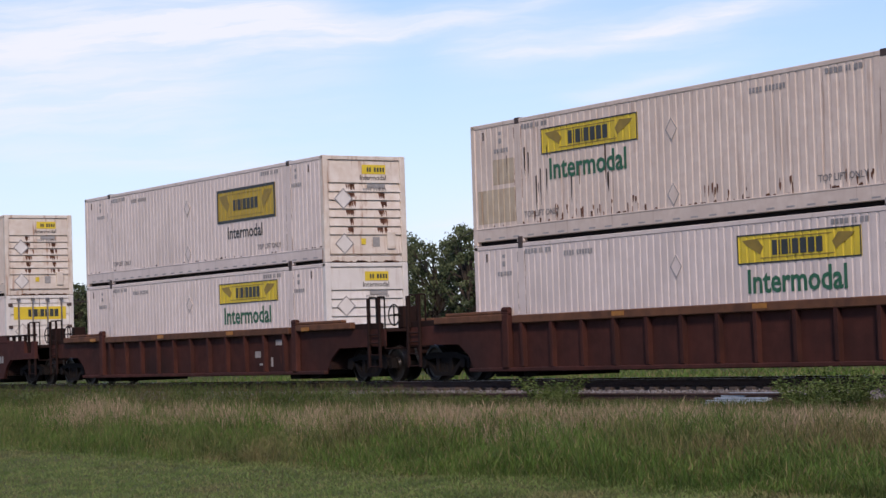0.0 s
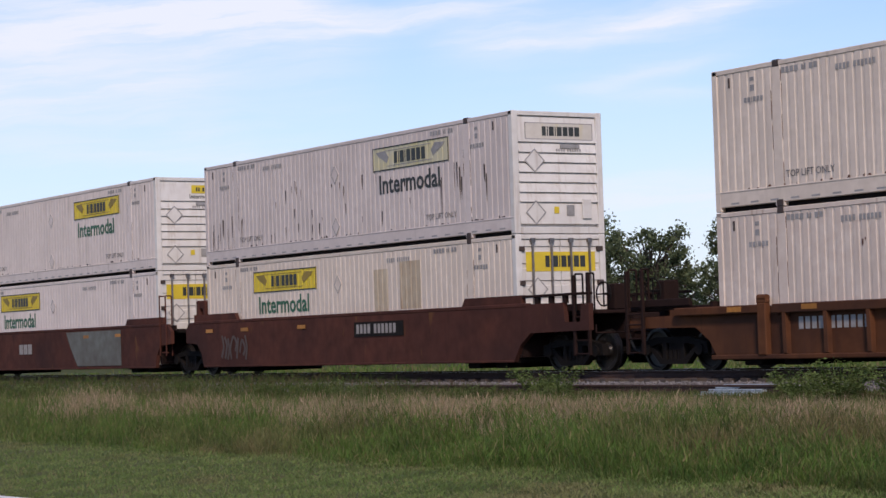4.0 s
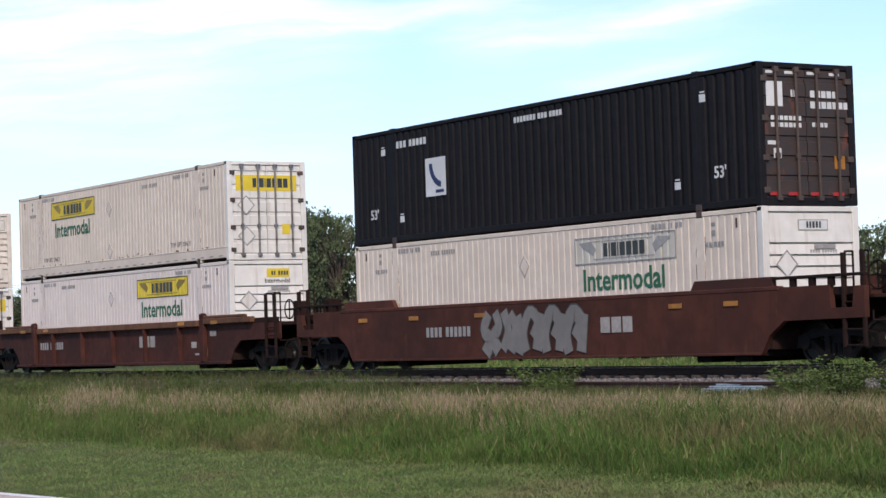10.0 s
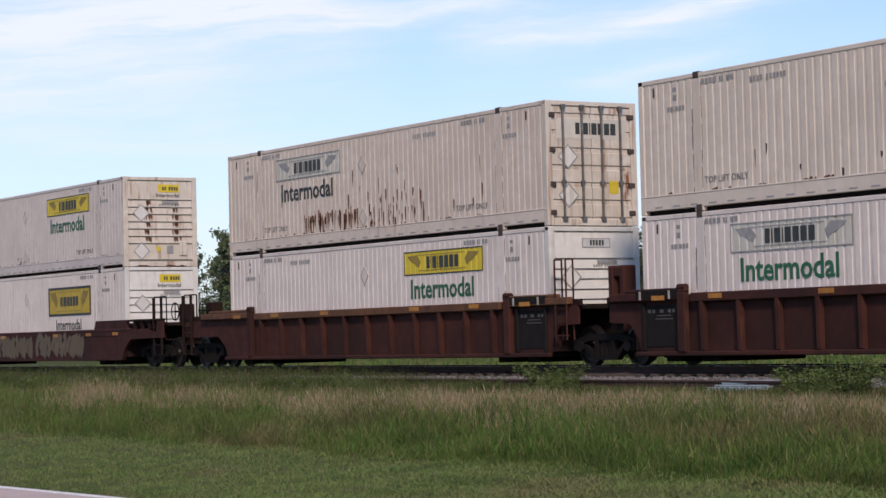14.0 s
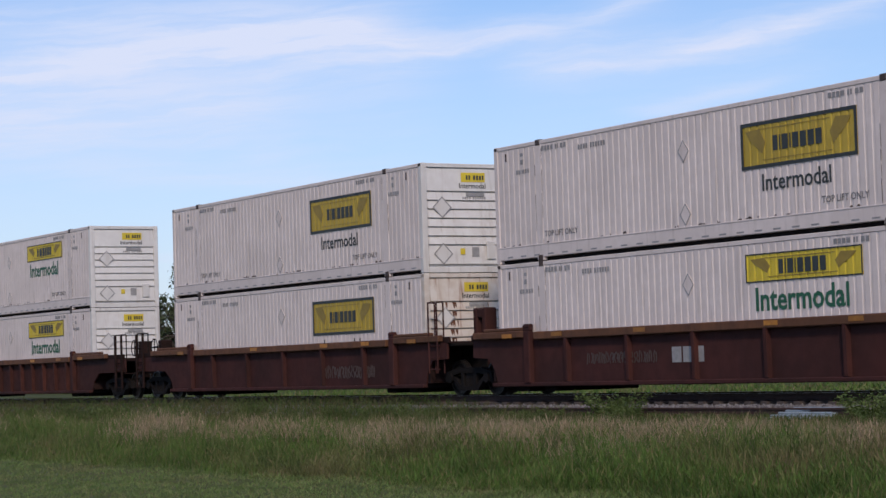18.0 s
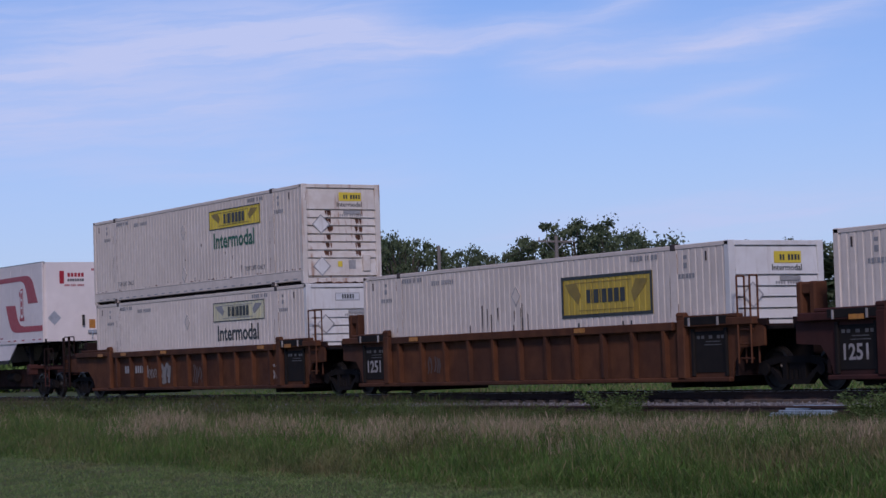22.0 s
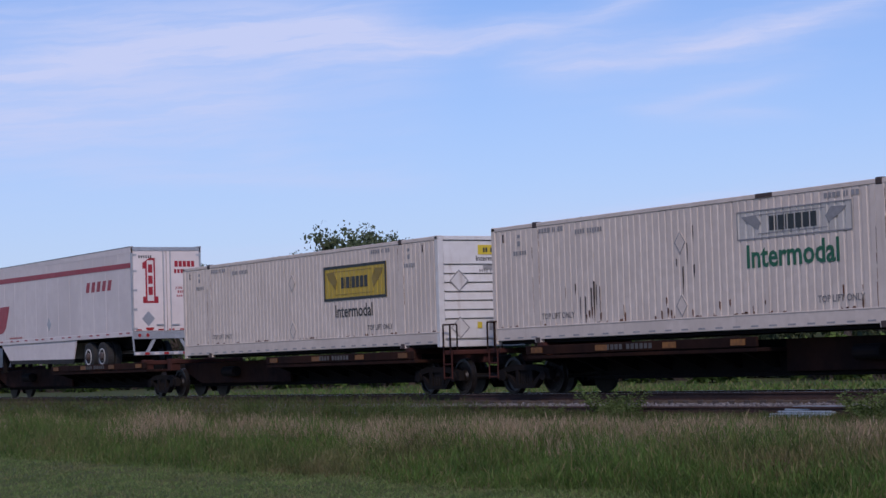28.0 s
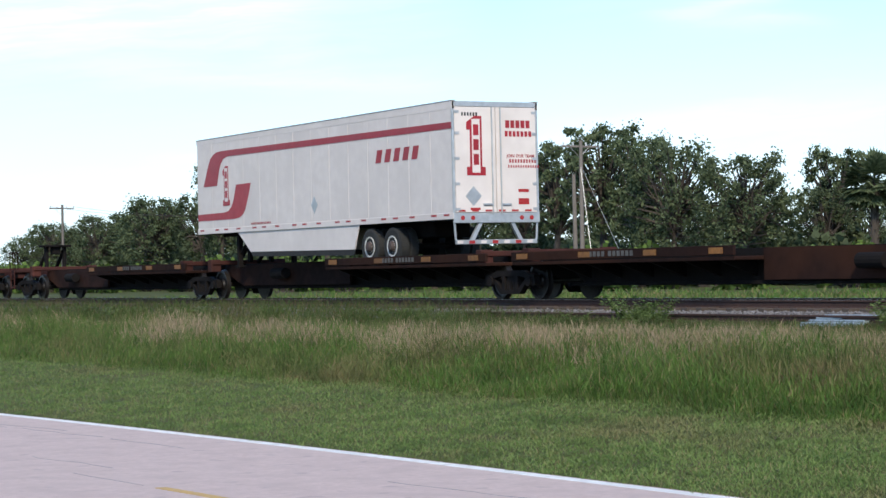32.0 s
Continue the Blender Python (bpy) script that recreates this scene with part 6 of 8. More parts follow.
#  unit: level, sign, place of the sign, end, paint, end paint
BOXES = [
    (0, "upper", "yellow", L_, NOSE, RUSTY, END_RUSTY), (0, "lower", "yellow", R, NOSE, WHITE, END_WHITE),
    (1, "upper", "dark", R, NOSE, WHITE, END_RUSTY), (1, "lower", "yellow", R, NOSE, WHITE, END_WHITE),
    (2, "upper", "yellow", R, NOSE, CREAM, END_RUSTY), (2, "lower", "yellow", L_, DOOR, WHITE, END_WHITE),
    (3, "upper", "faded", R, BARE, CREAM, END_RUSTY), (3, "lower", "yellow", R, NOSE, RUSTY, END_WHITE),
    (4, "upper", "straw", R, WIDE, GREYED, END_WHITE), (4, "lower", "yellow", L_, DOOR, CREAM, END_WHITE),
    (5, "upper", "yellow", R, NOSE, WHITE, END_WHITE), (5, "lower", "yellow", L_, DOOR, WHITE, END_WHITE),
    (6, "upper", "faded", R, WIDE, CREAM, END_RUSTY), (6, "lower", "yellow", L_, DOOR, WHITE, END_WHITE),
    (8, "lower", "straw", R, ("nose", "wide_yellow"), CREAM, END_RUSTY), (9, "lower", "faded", R, PALE_END, CREAM, END_WHITE),
    (10, "upper", "yellow", L_, DOOR, CREAM, END_WHITE), (10, "lower", "yellow", R, NOSE, WHITE, END_WHITE),
    (11, "upper", "straw", R, WIDE, GREYED, END_RUSTY), (11, "lower", "yellow", L_, DOOR, WHITE, END_WHITE),
    (12, "upper", "straw", R, WIDE, CREAM, END_WHITE), (12, "lower", "faded", L_, DOOR_W, WHITE, END_WHITE),
    (13, "upper", "faded", L_ + 0.01, DOOR_W, RUSTY, END_RUSTY), (13, "lower", "yellow", R, PALE_END, WHITE, END_WHITE),
    (14, "upper", "yellow", R, NOSE, GREYED, END_RUSTY), (14, "lower", "dark", R, NOSE, WHITE, END_WHITE),
    (15, "upper", "faded", R + 0.01, NOSE, GREYED, END_RUSTY), (15, "lower", "faded", R, PALE_END, GREYED, END_WHITE),
    (16, "upper", "dark", R, NOSE, WHITE, END_WHITE), (16, "lower", "yellow", R, NOSE, WHITE, END_WHITE),
    (17, "upper", "dark", R, NOSE, WHITE, END_WHITE), (17, "lower", "dark", R, NOSE, WHITE, END_RUSTY),
    (18, "upper", "yellow", R, NOSE, WHITE, END_WHITE), (18, "lower", "yellow", R, NOSE, WHITE, END_WHITE),
    (19, "lower", "straw", R + 0.01, WIDE, CREAM, END_WHITE), (20, "lower", "dark", R, NOSE, CREAM, END_WHITE),
    (21, "upper", "yellow", R, NOSE, CREAM, END_RUSTY), (21, "lower", "straw", R, PALE_END, CREAM, END_WHITE),
    (24, "spine", "faded", L_, DOOR_W, CREAM, END_RUSTY), (25, "spine", "yellow", L_, DOOR, CREAM, END_RUSTY),
    (26, "spine", "faded", R, PALE_END, CREAM, END_RUSTY), (27, "spine", "dark", R, NOSE, CREAM, END_WHITE),
    (29, "spine", "straw", R + 0.01, WIDE, RUSTY, END_RUSTY)]
# rust and grime: seed, span along the side, span of heights, count, length, material
STAINS = {(0, "upper"): ((1, 2, 16, 0.40, 0.80, 60, 0.34, DRIP), (2, 0.2, 6, 1.0, 2.2, 16, 0.9, GRIME)), (2, "upper"): ((1, 9, 12, 0.45, 0.60, 16, 0.22, DRIP), (2, 3, 15, 0.4, 1.2, 22, 0.25, GRIME)),
          (3, "upper"): ((1, 12.5, 16, 1.0, 1.8, 12, 1.0, GRIME), (2, 1, 14, 0.4, 0.7, 10, 0.2, DRIP)), (3, "lower"): ((1, 4, 12, 1.4, 2.2, 26, 0.25, DRIP),),
          (4, "upper"): ((1, 12.6, 15, 1.3, 1.9, 10, 1.2, GRIME), (2, 0.3, 2.4, 0.8, 1.5, 9, 0.9, GRIME), (3, 4, 12, 0.5, 2.2, 26, 0.4, GRIME)), (6, "upper"): ((1, 3, 15, 0.4, 1.5, 34, 0.3, DRIP),),
          (10, "upper"): ((1, 9, 11.5, 0.40, 0.55, 8, 0.14, DRIP),), (13, "upper"): ((1, 4.5, 7.5, 0.75, 1.0, 60, 0.6, BRIGHT_RUST), (2, 8, 11.0, 0.5, 1.35, 46, 0.5, BRIGHT_RUST), (3, 2, 14, 0.6, 2.0, 16, 0.5, DRIP)),
          (20, "lower"): ((1, 5.5, 9.5, 1.2, 2.0, 12, 0.9, GRIME),), (26, "spine"): ((1, 3, 5, 1.0, 1.4, 9, 0.8, GRIME), (2, 4, 14, 0.35, 0.9, 24, 0.3, DRIP), (3, 7.5, 8.3, 1.5, 2.6, 5, 0.7, GRIME)),
          (29, "spine"): ((1, 4, 13, 0.35, 0.9, 26, 0.25, GRIME),), (15, "upper"): ((1, 8, 13, 0.40, 0.5, 8, 0.15, DRIP),), (14, "upper"): ((1, 6.8, 8.0, 0.45, 0.75, 7, 0.2, GRIME),),
          (12, "upper"): ((1, 1, 15, 0.4, 1.6, 14, 0.4, GRIME),), (11, "upper"): ((1, 3, 14, 0.4, 1.6, 10, 0.4, GRIME),), (21, "upper"): ((1, 3, 15, 0.4, 1.6, 8, 0.2, GRIME),)}
PATCHES = {(0, "upper"): ((0.25, 1.9, 0.5, 1.3), (0.9, 1.8, 1.4, 2.0)), (4, "lower"): ((9.6, 10.3, 0.6, 2.35), (10.9, 11.9, 1.3, 2.5))}
HEIGHT = {"upper": UPPER_Z, "lower": LOWER_Z, "spine": SPINE_Z}
for k, level, sign, x0, end, paint, end_paint in BOXES:
    box = container(k, level, "white", sign, None, end, paint, end_paint, x0)
    put(box, START[k] + LONG / 2 - (0.14 if (k, level) == (21, "upper") else 0.0), HEIGHT[level])
    for which, a, b, z0, z1, n, longest, material in STAINS.get((k, level), ()):
        drips(box, k * 7 + which, a, b, z0, z1, n, longest, material, "brown rust streaks" if material in (DRIP, BRIGHT_RUST) else "dark grime streaks")
    tagged(part("post_stain", stored(("post_stain", k % 5), lambda: post_stain(k % 5 + 60)), DRIP if paint in (RUSTY, CREAM) else GRIME, box, "dark stains along the lift posts"), kind="stuff")
    if (k, level) in ((3, "upper"), (26, "spine")):
        x = -LONG / 2 + (7.4 if k == 3 else 10.4)
        part("rail_patch", Geo().box(x, x + 0.55, -HALF - 0.005, -HALF + 0.02, 2.79, 2.885), OLD_METAL if k == 26 else GREY_INK, box, "dark dented patch on the top rail")
    if end_paint is END_RUSTY and end[0] == "nose":
        end_runs(box, k * 5 + 1, 2 if level == "upper" else 1)
    for a, b, z0, z1 in PATCHES.get((k, level), ()):
        part("bare_panel", solid_sheet(-LONG / 2 + a, -LONG / 2 + b, z0, z1, HALF - 0.009, HALF - 0.03), TAN, box, "tan bare patch")
for k, level, kind, dress in ((7, "lower", "navy", navy_lower), (8, "upper", "navy", navy_upper), (9, "upper", "black", black_upper)):
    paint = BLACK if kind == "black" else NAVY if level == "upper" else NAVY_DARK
    box = container(k, level, kind, None, None, None, paint, paint, 0)
    dress(box)
    put(box, START[k] + LONG / 2, HEIGHT[level])

PALE_TAG, DARK_TAG = "pale sprayed letters that cannot be read", "dull sprayed letters that cannot be read"
WELLS = [
    (0, "ribbed", BROWN, "end", "end", TOPCHORD, (), (), 1.18), (1, "ribbed", BROWN, "end", "end", TOPCHORD, (), (("plates", 4.0),), 1.18),
    (2, "smooth", MAROON, "end", "end", None, ((-4.6, -2.6, 0.40, 1.30, 2, DARK_TAG),), (("dim_number", 6.2), ("fifty", -7.0)), 0),
    (3, "ribbed", ORANGE, "end", "end", ORANGE, (), (("dim_number", -5.6), ("plates", 2.0)), 1.18),
    (4, "smooth", BRICK, "none", "end", None, ((-6.9, -5.2, 0.4, 1.2, 2, DARK_TAG),), (("number", 0.9),), 0),
    (5, "smooth", BRICK, "none", "own", None, (), (("emblem", -3.0), ("patch", 1.2)), 0),
    (6, "smooth", MOTTLED, "end", "own", None, ((-7.9, -4.4, 0.40, 1.45, 0, "pale outlined sprayed letters"), (-0.6, 3.6, 0.50, 1.45, 3, "pink and teal sprayed letters"), (-1.0, -0.3, 0.7, 1.25, 4, "pink sprayed cloud"), (3.5, 4.2, 0.7, 1.25, 4, "pink sprayed cloud")), (("number", -4.2),), 0),
    (7, "smooth", MOTTLED, "end", "end", None, ((2.6, 6.4, 0.34, 1.40, 2, PALE_TAG), (-7.4, -4.6, 0.4, 1.4, 2, DARK_TAG), (-4.0, 0.5, 0.4, 1.4, 5, DARK_TAG)), (("number", -5.4),), 0),
    (8, "smooth", MAROON, "end", "end", None, ((-1.9, 1.2, 0.34, 1.45, 1, PALE_TAG), (1.9, 5.0, 0.34, 1.45, 1, PALE_TAG), (-4.3, -3.8, 0.42, 0.85, 6, "small blue sprayed mark"), (5.3, 5.8, 0.85, 1.45, 6, "small blue sprayed mark")), (("number", -4.4),), 0),
    (9, "smooth", BRICK, "end", "end", None, ((-1.9, 2.3, 0.28, 1.42, 0, PALE_TAG),), (("dim_number", -4.4), ("emblem", 2.8)), 0),
    (10, "ribbed", BROWN, "end", "end", TOPCHORD, (), (("emblem", 1.9), ("plates", 5.6), ("dim_number", -6.2)), 2.45),
    (11, "ribbed", BROWN, "none", "end", TOPCHORD, (), (("dim_emblem", 0.6), ("board", -7.9)), 1.18), (12, "ribbed", BROWN, "none", "own", BROWN, (), (("board", -7.9), ("board", 6.9)), 1.18),
    (13, "ribbed", BROWN, "end", "own", TOPCHORD, (), (("board", 6.9),), 1.18),
    (14, "smooth", MAROON, "end", "end", None, ((-7.6, -5.2, 0.30, 1.42, 1, PALE_TAG), (-3.9, 0.6, 0.32, 1.45, 1, PALE_TAG), (1.0, 5.0, 0.32, 1.5, 1, PALE_TAG)), (("dim_number", -5.4),), 0),
    (15, "ribbed", MAROON, "none", "end", TOPCHORD, (), (("dim_number", -3.4),), 2.45), (16, "ribbed", MAROON, "none", "own", TOPCHORD, ((-4.2, -1.4, 0.7, 1.0, 2, DARK_TAG),), (("dim_emblem", -0.9),), 2.45),
    (17, "ribbed", MAROON, "end", "own", TOPCHORD, ((2.4, 5.4, 0.5, 0.9, 2, DARK_TAG),), (), 2.45),
    (18, "ribbed", BROWN, "end", "end", TOPCHORD, (), (), 1.18),
    (19, "ribbed", BROWN, "none", "end", BROWN, (), (("board1251", -7.9), ("plates", -5.3)), 1.18),
    (20, "ribbed", ORANGE, "none", "own", ORANGE, ((-4.9, -3.9, 0.5, 1.0, 2, DARK_TAG),), (("board1251", -7.9), ("board", 6.9)), 1.18),
    (21, "ribbed", ORANGE, "end", "own", ORANGE, ((-3.6, -2.7, 0.6, 0.95, 0, PALE_TAG), (-2.5, -1.6, 0.35, 1.1, 0, PALE_TAG), (0.2, 1.0, 0.4, 1.1, 2, DARK_TAG)), (("dim_number", -5.4), ("fifty", 5.8), ("board", 6.9)), 1.18)]
for k, style, paint, lj, rj, chord, sprays, marks, ribs in WELLS:
    put(well_car(k, style, paint, lj, rj, chord, sprays, marks, ribs or 1.18), START[k] + LONG / 2, RAIL_Z)

#  unit, left truck, right truck, side of the broad deck, joints, hitch
SPINES = [(22, -213.3, -196.6, -1, "none", "end", 6.6), (23, -230.7, -213.3, -1, "none", "own", 6.9), (24, -248.2, -230.7, -1, "none", "own", None),
          (25, -265.4, -248.2, -1, "none", "own", None), (26, -281.3, -265.4, -1, "end", "own", None), (27, -303.4, -285.5, 1, "none", "end", None),
          (28, -321.8, -303.4, 1, "none", "own", -7.2), (29, -339.2, -321.8, 1, "end", "own", None), (30, -361.2, -343.6, -1, "none", "end", 8.6),
          (31, -379.9, -361.2, 1, "none", "own", -7.2), (32, -396.5, -379.9, 1, "end", "own", -8.1), (33, -418.5, -400.8, 1, "none", "end", None)]
for k, a, b, wide, lj, rj, hitch in SPINES:
    mid = (a + b) / 2
    put(spine_car(k, a - mid, b - mid, wide, lj, rj, hitch), mid, RAIL_Z)
for k, nose, slid in ((22, 1, 0.0), (23, 1, 0.0), (28, -1, 0.55), (31, -1, 1.05)):
    put(trailer(nose, slid), START[k] + LONG / 2, WHEELS_Z)


# ---- land ----
def road_edge(x):
    """y of the road's far edge line."""
    d = x + 10.0
    return 11.5 - 0.0019 * d * d if abs(d) < 40 else 11.5 - 3.04 - 0.152 * (abs(d) - 40)


def ground_z(x, y):
    """Height of the land: road, verge, rough grass, track bed, field behind."""
    e = road_edge(x)
    if y < e + 0.14:
        return -0.03
    far = e + 0.14
    steps = [(far, -0.03), (far + 0.6, 0.05), (max(14.7, far + 1.5), 0.34), (18.0, 0.46), (24.0, 0.56), (27.0, 0.66), (28.0, 0.70), (32.3, 0.70), (33.6, 0.52), (60.0, 0.45), (4000.0, 0.45)]
    for (a, za), (b, zb) in zip(steps, steps[1:]):
        if y <= b:
            z = za + (zb - za) * (y - a) / max(1e-6, b - a)
            break
    return z + (0.05 * noise.noise((x * 0.35, y * 0.35, 0)) if far + 0.5 < y < 27.0 else 0.0)


def grid_mesh(name, xs, ys):
    pts = [(x, y, ground_z(x, y)) for x in xs for y in ys]
    n = len(ys)
    return Geo().add(pts, [(i * n + j, (i + 1) * n + j, (i + 1) * n + j + 1, i * n + j + 1) for i in range(len(xs) - 1) for j in range(n - 1)])


GRASS_SOIL = surface("grassy_soil", (0.060, 0.088, 0.022), (0.095, 0.085, 0.040), 1.4, 0.95, bump=0.4, spec=0.1)
ASPHALT = surface("pale_asphalt", (0.63, 0.50, 0.46), (0.55, 0.435, 0.40), 14, 0.9, bump=0.5, spots=(0.48, 0.385, 0.36), spot_level=0.60, spec=0.2)
LINE_WHITE = surface("road_line_white", (0.82, 0.81, 0.80), (0.60, 0.58, 0.56), 9, 0.7)
LINE_YELLOW = surface("road_line_yellow", (0.55, 0.36, 0.10), (0.45, 0.31, 0.14), 9, 0.75)
STONE = surface("ballast_stone", (0.22, 0.205, 0.205), (0.13, 0.12, 0.12), 12, 0.9, vary=0.35, islands=True, spec=0.2)
BALLAST = surface("ballast_bed", (0.13, 0.12, 0.118), (0.075, 0.068, 0.066), 16, 0.95, bump=0.8, spec=0.15)
WOOD_TIE = surface("tie_wood", (0.060, 0.045, 0.038), (0.095, 0.075, 0.062), 8, 0.9, stretch=(8, 1, 8))
SHEET_METAL = surface("bluish_sheet", (0.36, 0.42, 0.47), (0.29, 0.34, 0.38), 6, 0.5, metal=0.2)
POLE_WOOD = surface("pole_wood", (0.20, 0.175, 0.155), (0.14, 0.12, 0.105), 6, 0.9, stretch=(6, 6, 0.5))
BARK = surface("tree_bark", (0.085, 0.068, 0.055), (0.05, 0.042, 0.036), 5, 0.95, stretch=(4, 4, 0.6))

xs = [-4000, -1500, -700, -400, -260, -180] + [-150 + 2.5 * i for i in range(25)] + [-88 + 0.8 * i for i in range(101)] + [0, 20, 60, 150, 400, 1500, 4000]
ys = [-4000, -800, -200, -40, 2.0] + [3 + 0.5 * i for i in range(52)] + [29, 30, 31, 32, 32.6, 33.2, 34, 36, 40, 48, 60, 80, 110, 160, 300, 800, 2000, 4000]
tagged(part("ground", grid_mesh("ground", xs, ys), GRASS_SOIL, None), "grassy green land with a sloping verge", "ground", "", "structure")

# road: a slab with its lines laid on top
def strip(x0, x1, off0, off1, z):
    """A level strip that follows the road's edge, between two distances from its far edge line."""
    g = Geo()
    n = 40
    for k in range(n):
        a, b = x0 + (x1 - x0) * k / n, x0 + (x1 - x0) * (k + 1) / n
        p = [(a, road_edge(a) + off0), (b, road_edge(b) + off0), (b, road_edge(b) + off1), (a, road_edge(a) + off1)]
        g.prism(p, z - 0.02, z, "z")
    return g


road = tagged(part("road", strip(-66, 34, -6.5, 0.13, 0.0), ASPHALT, None), "pale worn two-lane asphalt road", "road", "", "structure")
part("edge_line", strip(-66, 34, -0.075, 0.075, 0.004), LINE_WHITE, road, "worn white edge line")
part("edge_line", strip(-66, 34, -6.32, -6.20, 0.004), LINE_WHITE, road, "worn white edge line")
for a in range(-62, 20, 12):
    part("centre_dash", strip(a + 6.6, a + 10.0, -3.17, -3.06, 0.004), LINE_YELLOW, road, "worn yellow centre dash")
CRACK = surface("tar_crack", (0.24, 0.22, 0.22), (0.32, 0.30, 0.30), 10, 0.8)
rnd = random.Random(5)
for i in range(8):
    g, x, o = Geo(), -32 + i * 2.3 + rnd.uniform(-1, 1), (-0.95 if i < 4 else -rnd.uniform(1.2, 3.3))
    for k in range(rnd.randint(3, 9)):
        x2, o2 = x + rnd.uniform(0.25, 0.6), o + rnd.uniform(-0.06, 0.06)
        w = rnd.uniform(0.006, 0.014)
        g.prism([(x, road_edge(x) + o), (x2, road_edge(x2) + o2), (x2, road_edge(x2) + o2 + w), (x, road_edge(x) + o + w)], 0.0, 0.003, "z")
        x, o = x2, o2
    part("crack", g, CRACK, road)

# track
bed = tagged(part("track_bed", Geo().prism([(27.55, 0.60), (28.45, 0.86), (28.75, 0.88), (31.55, 0.88), (32.75, 0.60)], -790, 660, "x"), BALLAST, None), "grey crushed-stone track bed", "track bed", "", "structure")
RAIL_PROFILE = [(-0.075, -0.17), (0.075, -0.17), (0.075, -0.155), (0.012, -0.135), (0.009, -0.045), (0.036, -0.035), (0.036, -0.006), (0.028, 0.0), (-0.028, 0.0), (-0.036, -0.006), (-0.036, -0.035), (-0.009, -0.045), (-0.012, -0.135), (-0.075, -0.155)]
RAIL_TOP = surface("polished_rail_head", (0.42, 0.41, 0.42), (0.30, 0.29, 0.29), 3, 0.28, metal=0.9, stretch=(0.3, 8, 8))
for y in (TRACK_Y - 0.7525, TRACK_Y + 0.7525):
    r = tagged(part("rail", Geo().prism([(y + a, RAIL_Z + b - 0.004) for a, b in RAIL_PROFILE], -790, 660, "x"), RAIL_SIDE, None), "rusted steel rail with a polished head", "rail", "rails of the track", "structure")
    part("rail_head", Geo().box(-790, 660, y - 0.026, y + 0.026, RAIL_Z - 0.006, RAIL_Z), RAIL_TOP, r, "polished running face")
# a spare rail lies along the foot of the track bed
spare = thing("spare_rail", "rusted spare rail lying along the track bed", "rail")
part("rail_body", Geo().prism(RAIL_PROFILE, -46.5, -31.5, "x"), RAIL_SIDE, spare)
for x in (-46.3, -46.1, -31.9, -31.7):
    part("bolt_hole", Geo().rod((x, -0.013, -0.09), (x, 0.013, -0.09), 0.016, 8), SHADE_METAL, spare)
spare.location = (0, 27.52, 0.90)
panel = thing("metal_panel", "pale blue-grey ribbed metal panel lying in the grass", "metal panel")
part("sheet", Geo().box(-0.75, 0.75, -0.5, 0.5, 0.0, 0.04, 0.01), SHEET_METAL, panel)
for i in range(5):
    part("ridge", Geo().box(-0.74, 0.74, -0.42 + i * 0.2, -0.36 + i * 0.2, 0.04, 0.08, 0.01), SHEET_METAL, panel)
panel.matrix_world = pose(-32.7, 27.35, 0.74, 12, 0, 3)


# ---- poles and wires ----
def utility_pole(x, y, high, arm, tilt=0.0, drop=0.0):
    p = thing("utility_pole", "weathered grey wooden utility pole with a crossarm" if arm else "short weathered grey wooden pole", "utility pole", "poles along the line")
    part("post", Geo().rod((0, 0, 0), (0, 0, high), 0.17, 12, 0.12), POLE_WOOD, p)
    high -= drop
    if arm:
        part("crossarm", Geo().box(-1.35, 1.35, 0.10, 0.20, high - 0.45, high - 0.32, 0.01), POLE_WOOD, p)
        for x0 in (-1.25, -0.5, 0.5, 1.25):
            part("insulator", stored("insulator", lambda: Geo().rod((0, 0.15, 0), (0, 0.15, 0.22), 0.06, 8, 0.035)), PALE, p, "", (x0, 0, high - 0.32))
        part("arm_brace", Geo().rod((-0.7, 0.16, high - 0.45), (0, 0.14, high - 1.1), 0.02, 6).rod((0.7, 0.16, high - 0.45), (0, 0.14, high - 1.1), 0.02, 6), ALLOY, p)
    p.matrix_world = pose(x, y, ground_z(x, y) - 0.05, 0, tilt, 90 if arm else 0)
    return p


utility_pole(-120.2, 80, 9.75, 1, 0.4)
utility_pole(-121.4, 80.3, 7.6, 0, -0.5)
utility_pole(-135.3, 80, 10.0, 1, 0.0, 2.1)
utility_pole(-216.5, 80, 9.1, 1, 0.3)
def wire(a, b, sag):
    """A cable that hangs between two poles."""
    g, a, b = Geo(), Vector(a), Vector(b)
    pts = [a.lerp(b, k / 14) - Vector((0, 0, 4 * sag * (k / 14) * (1 - k / 14))) for k in range(15)]
    tagged(part("cable", g.tube(pts, 0.016, 4), OLD_METAL, None), "thin dark cable hanging between poles", "wire", "cables of the line")


for y in (78.8, 81.2):
    wire((-216.5, y, 9.3), (-135.3, y, 8.1), 1.6)
    wire((-135.3, y, 8.1), (-120.2, y, 9.8), 0.5)
wire((-135.3, 80, 5.4), (-121.4, 80.3, 7.2), 0.8)
for to in ((-117.2, 79, 0.4), (-118.4, 83, 0.4)):
    tagged(part("guy_wire", Geo().rod((-120.2, 80, 8.6), to, 0.014, 5), ALLOY, None), "thin steel guy wire", "wire", "guy wires")


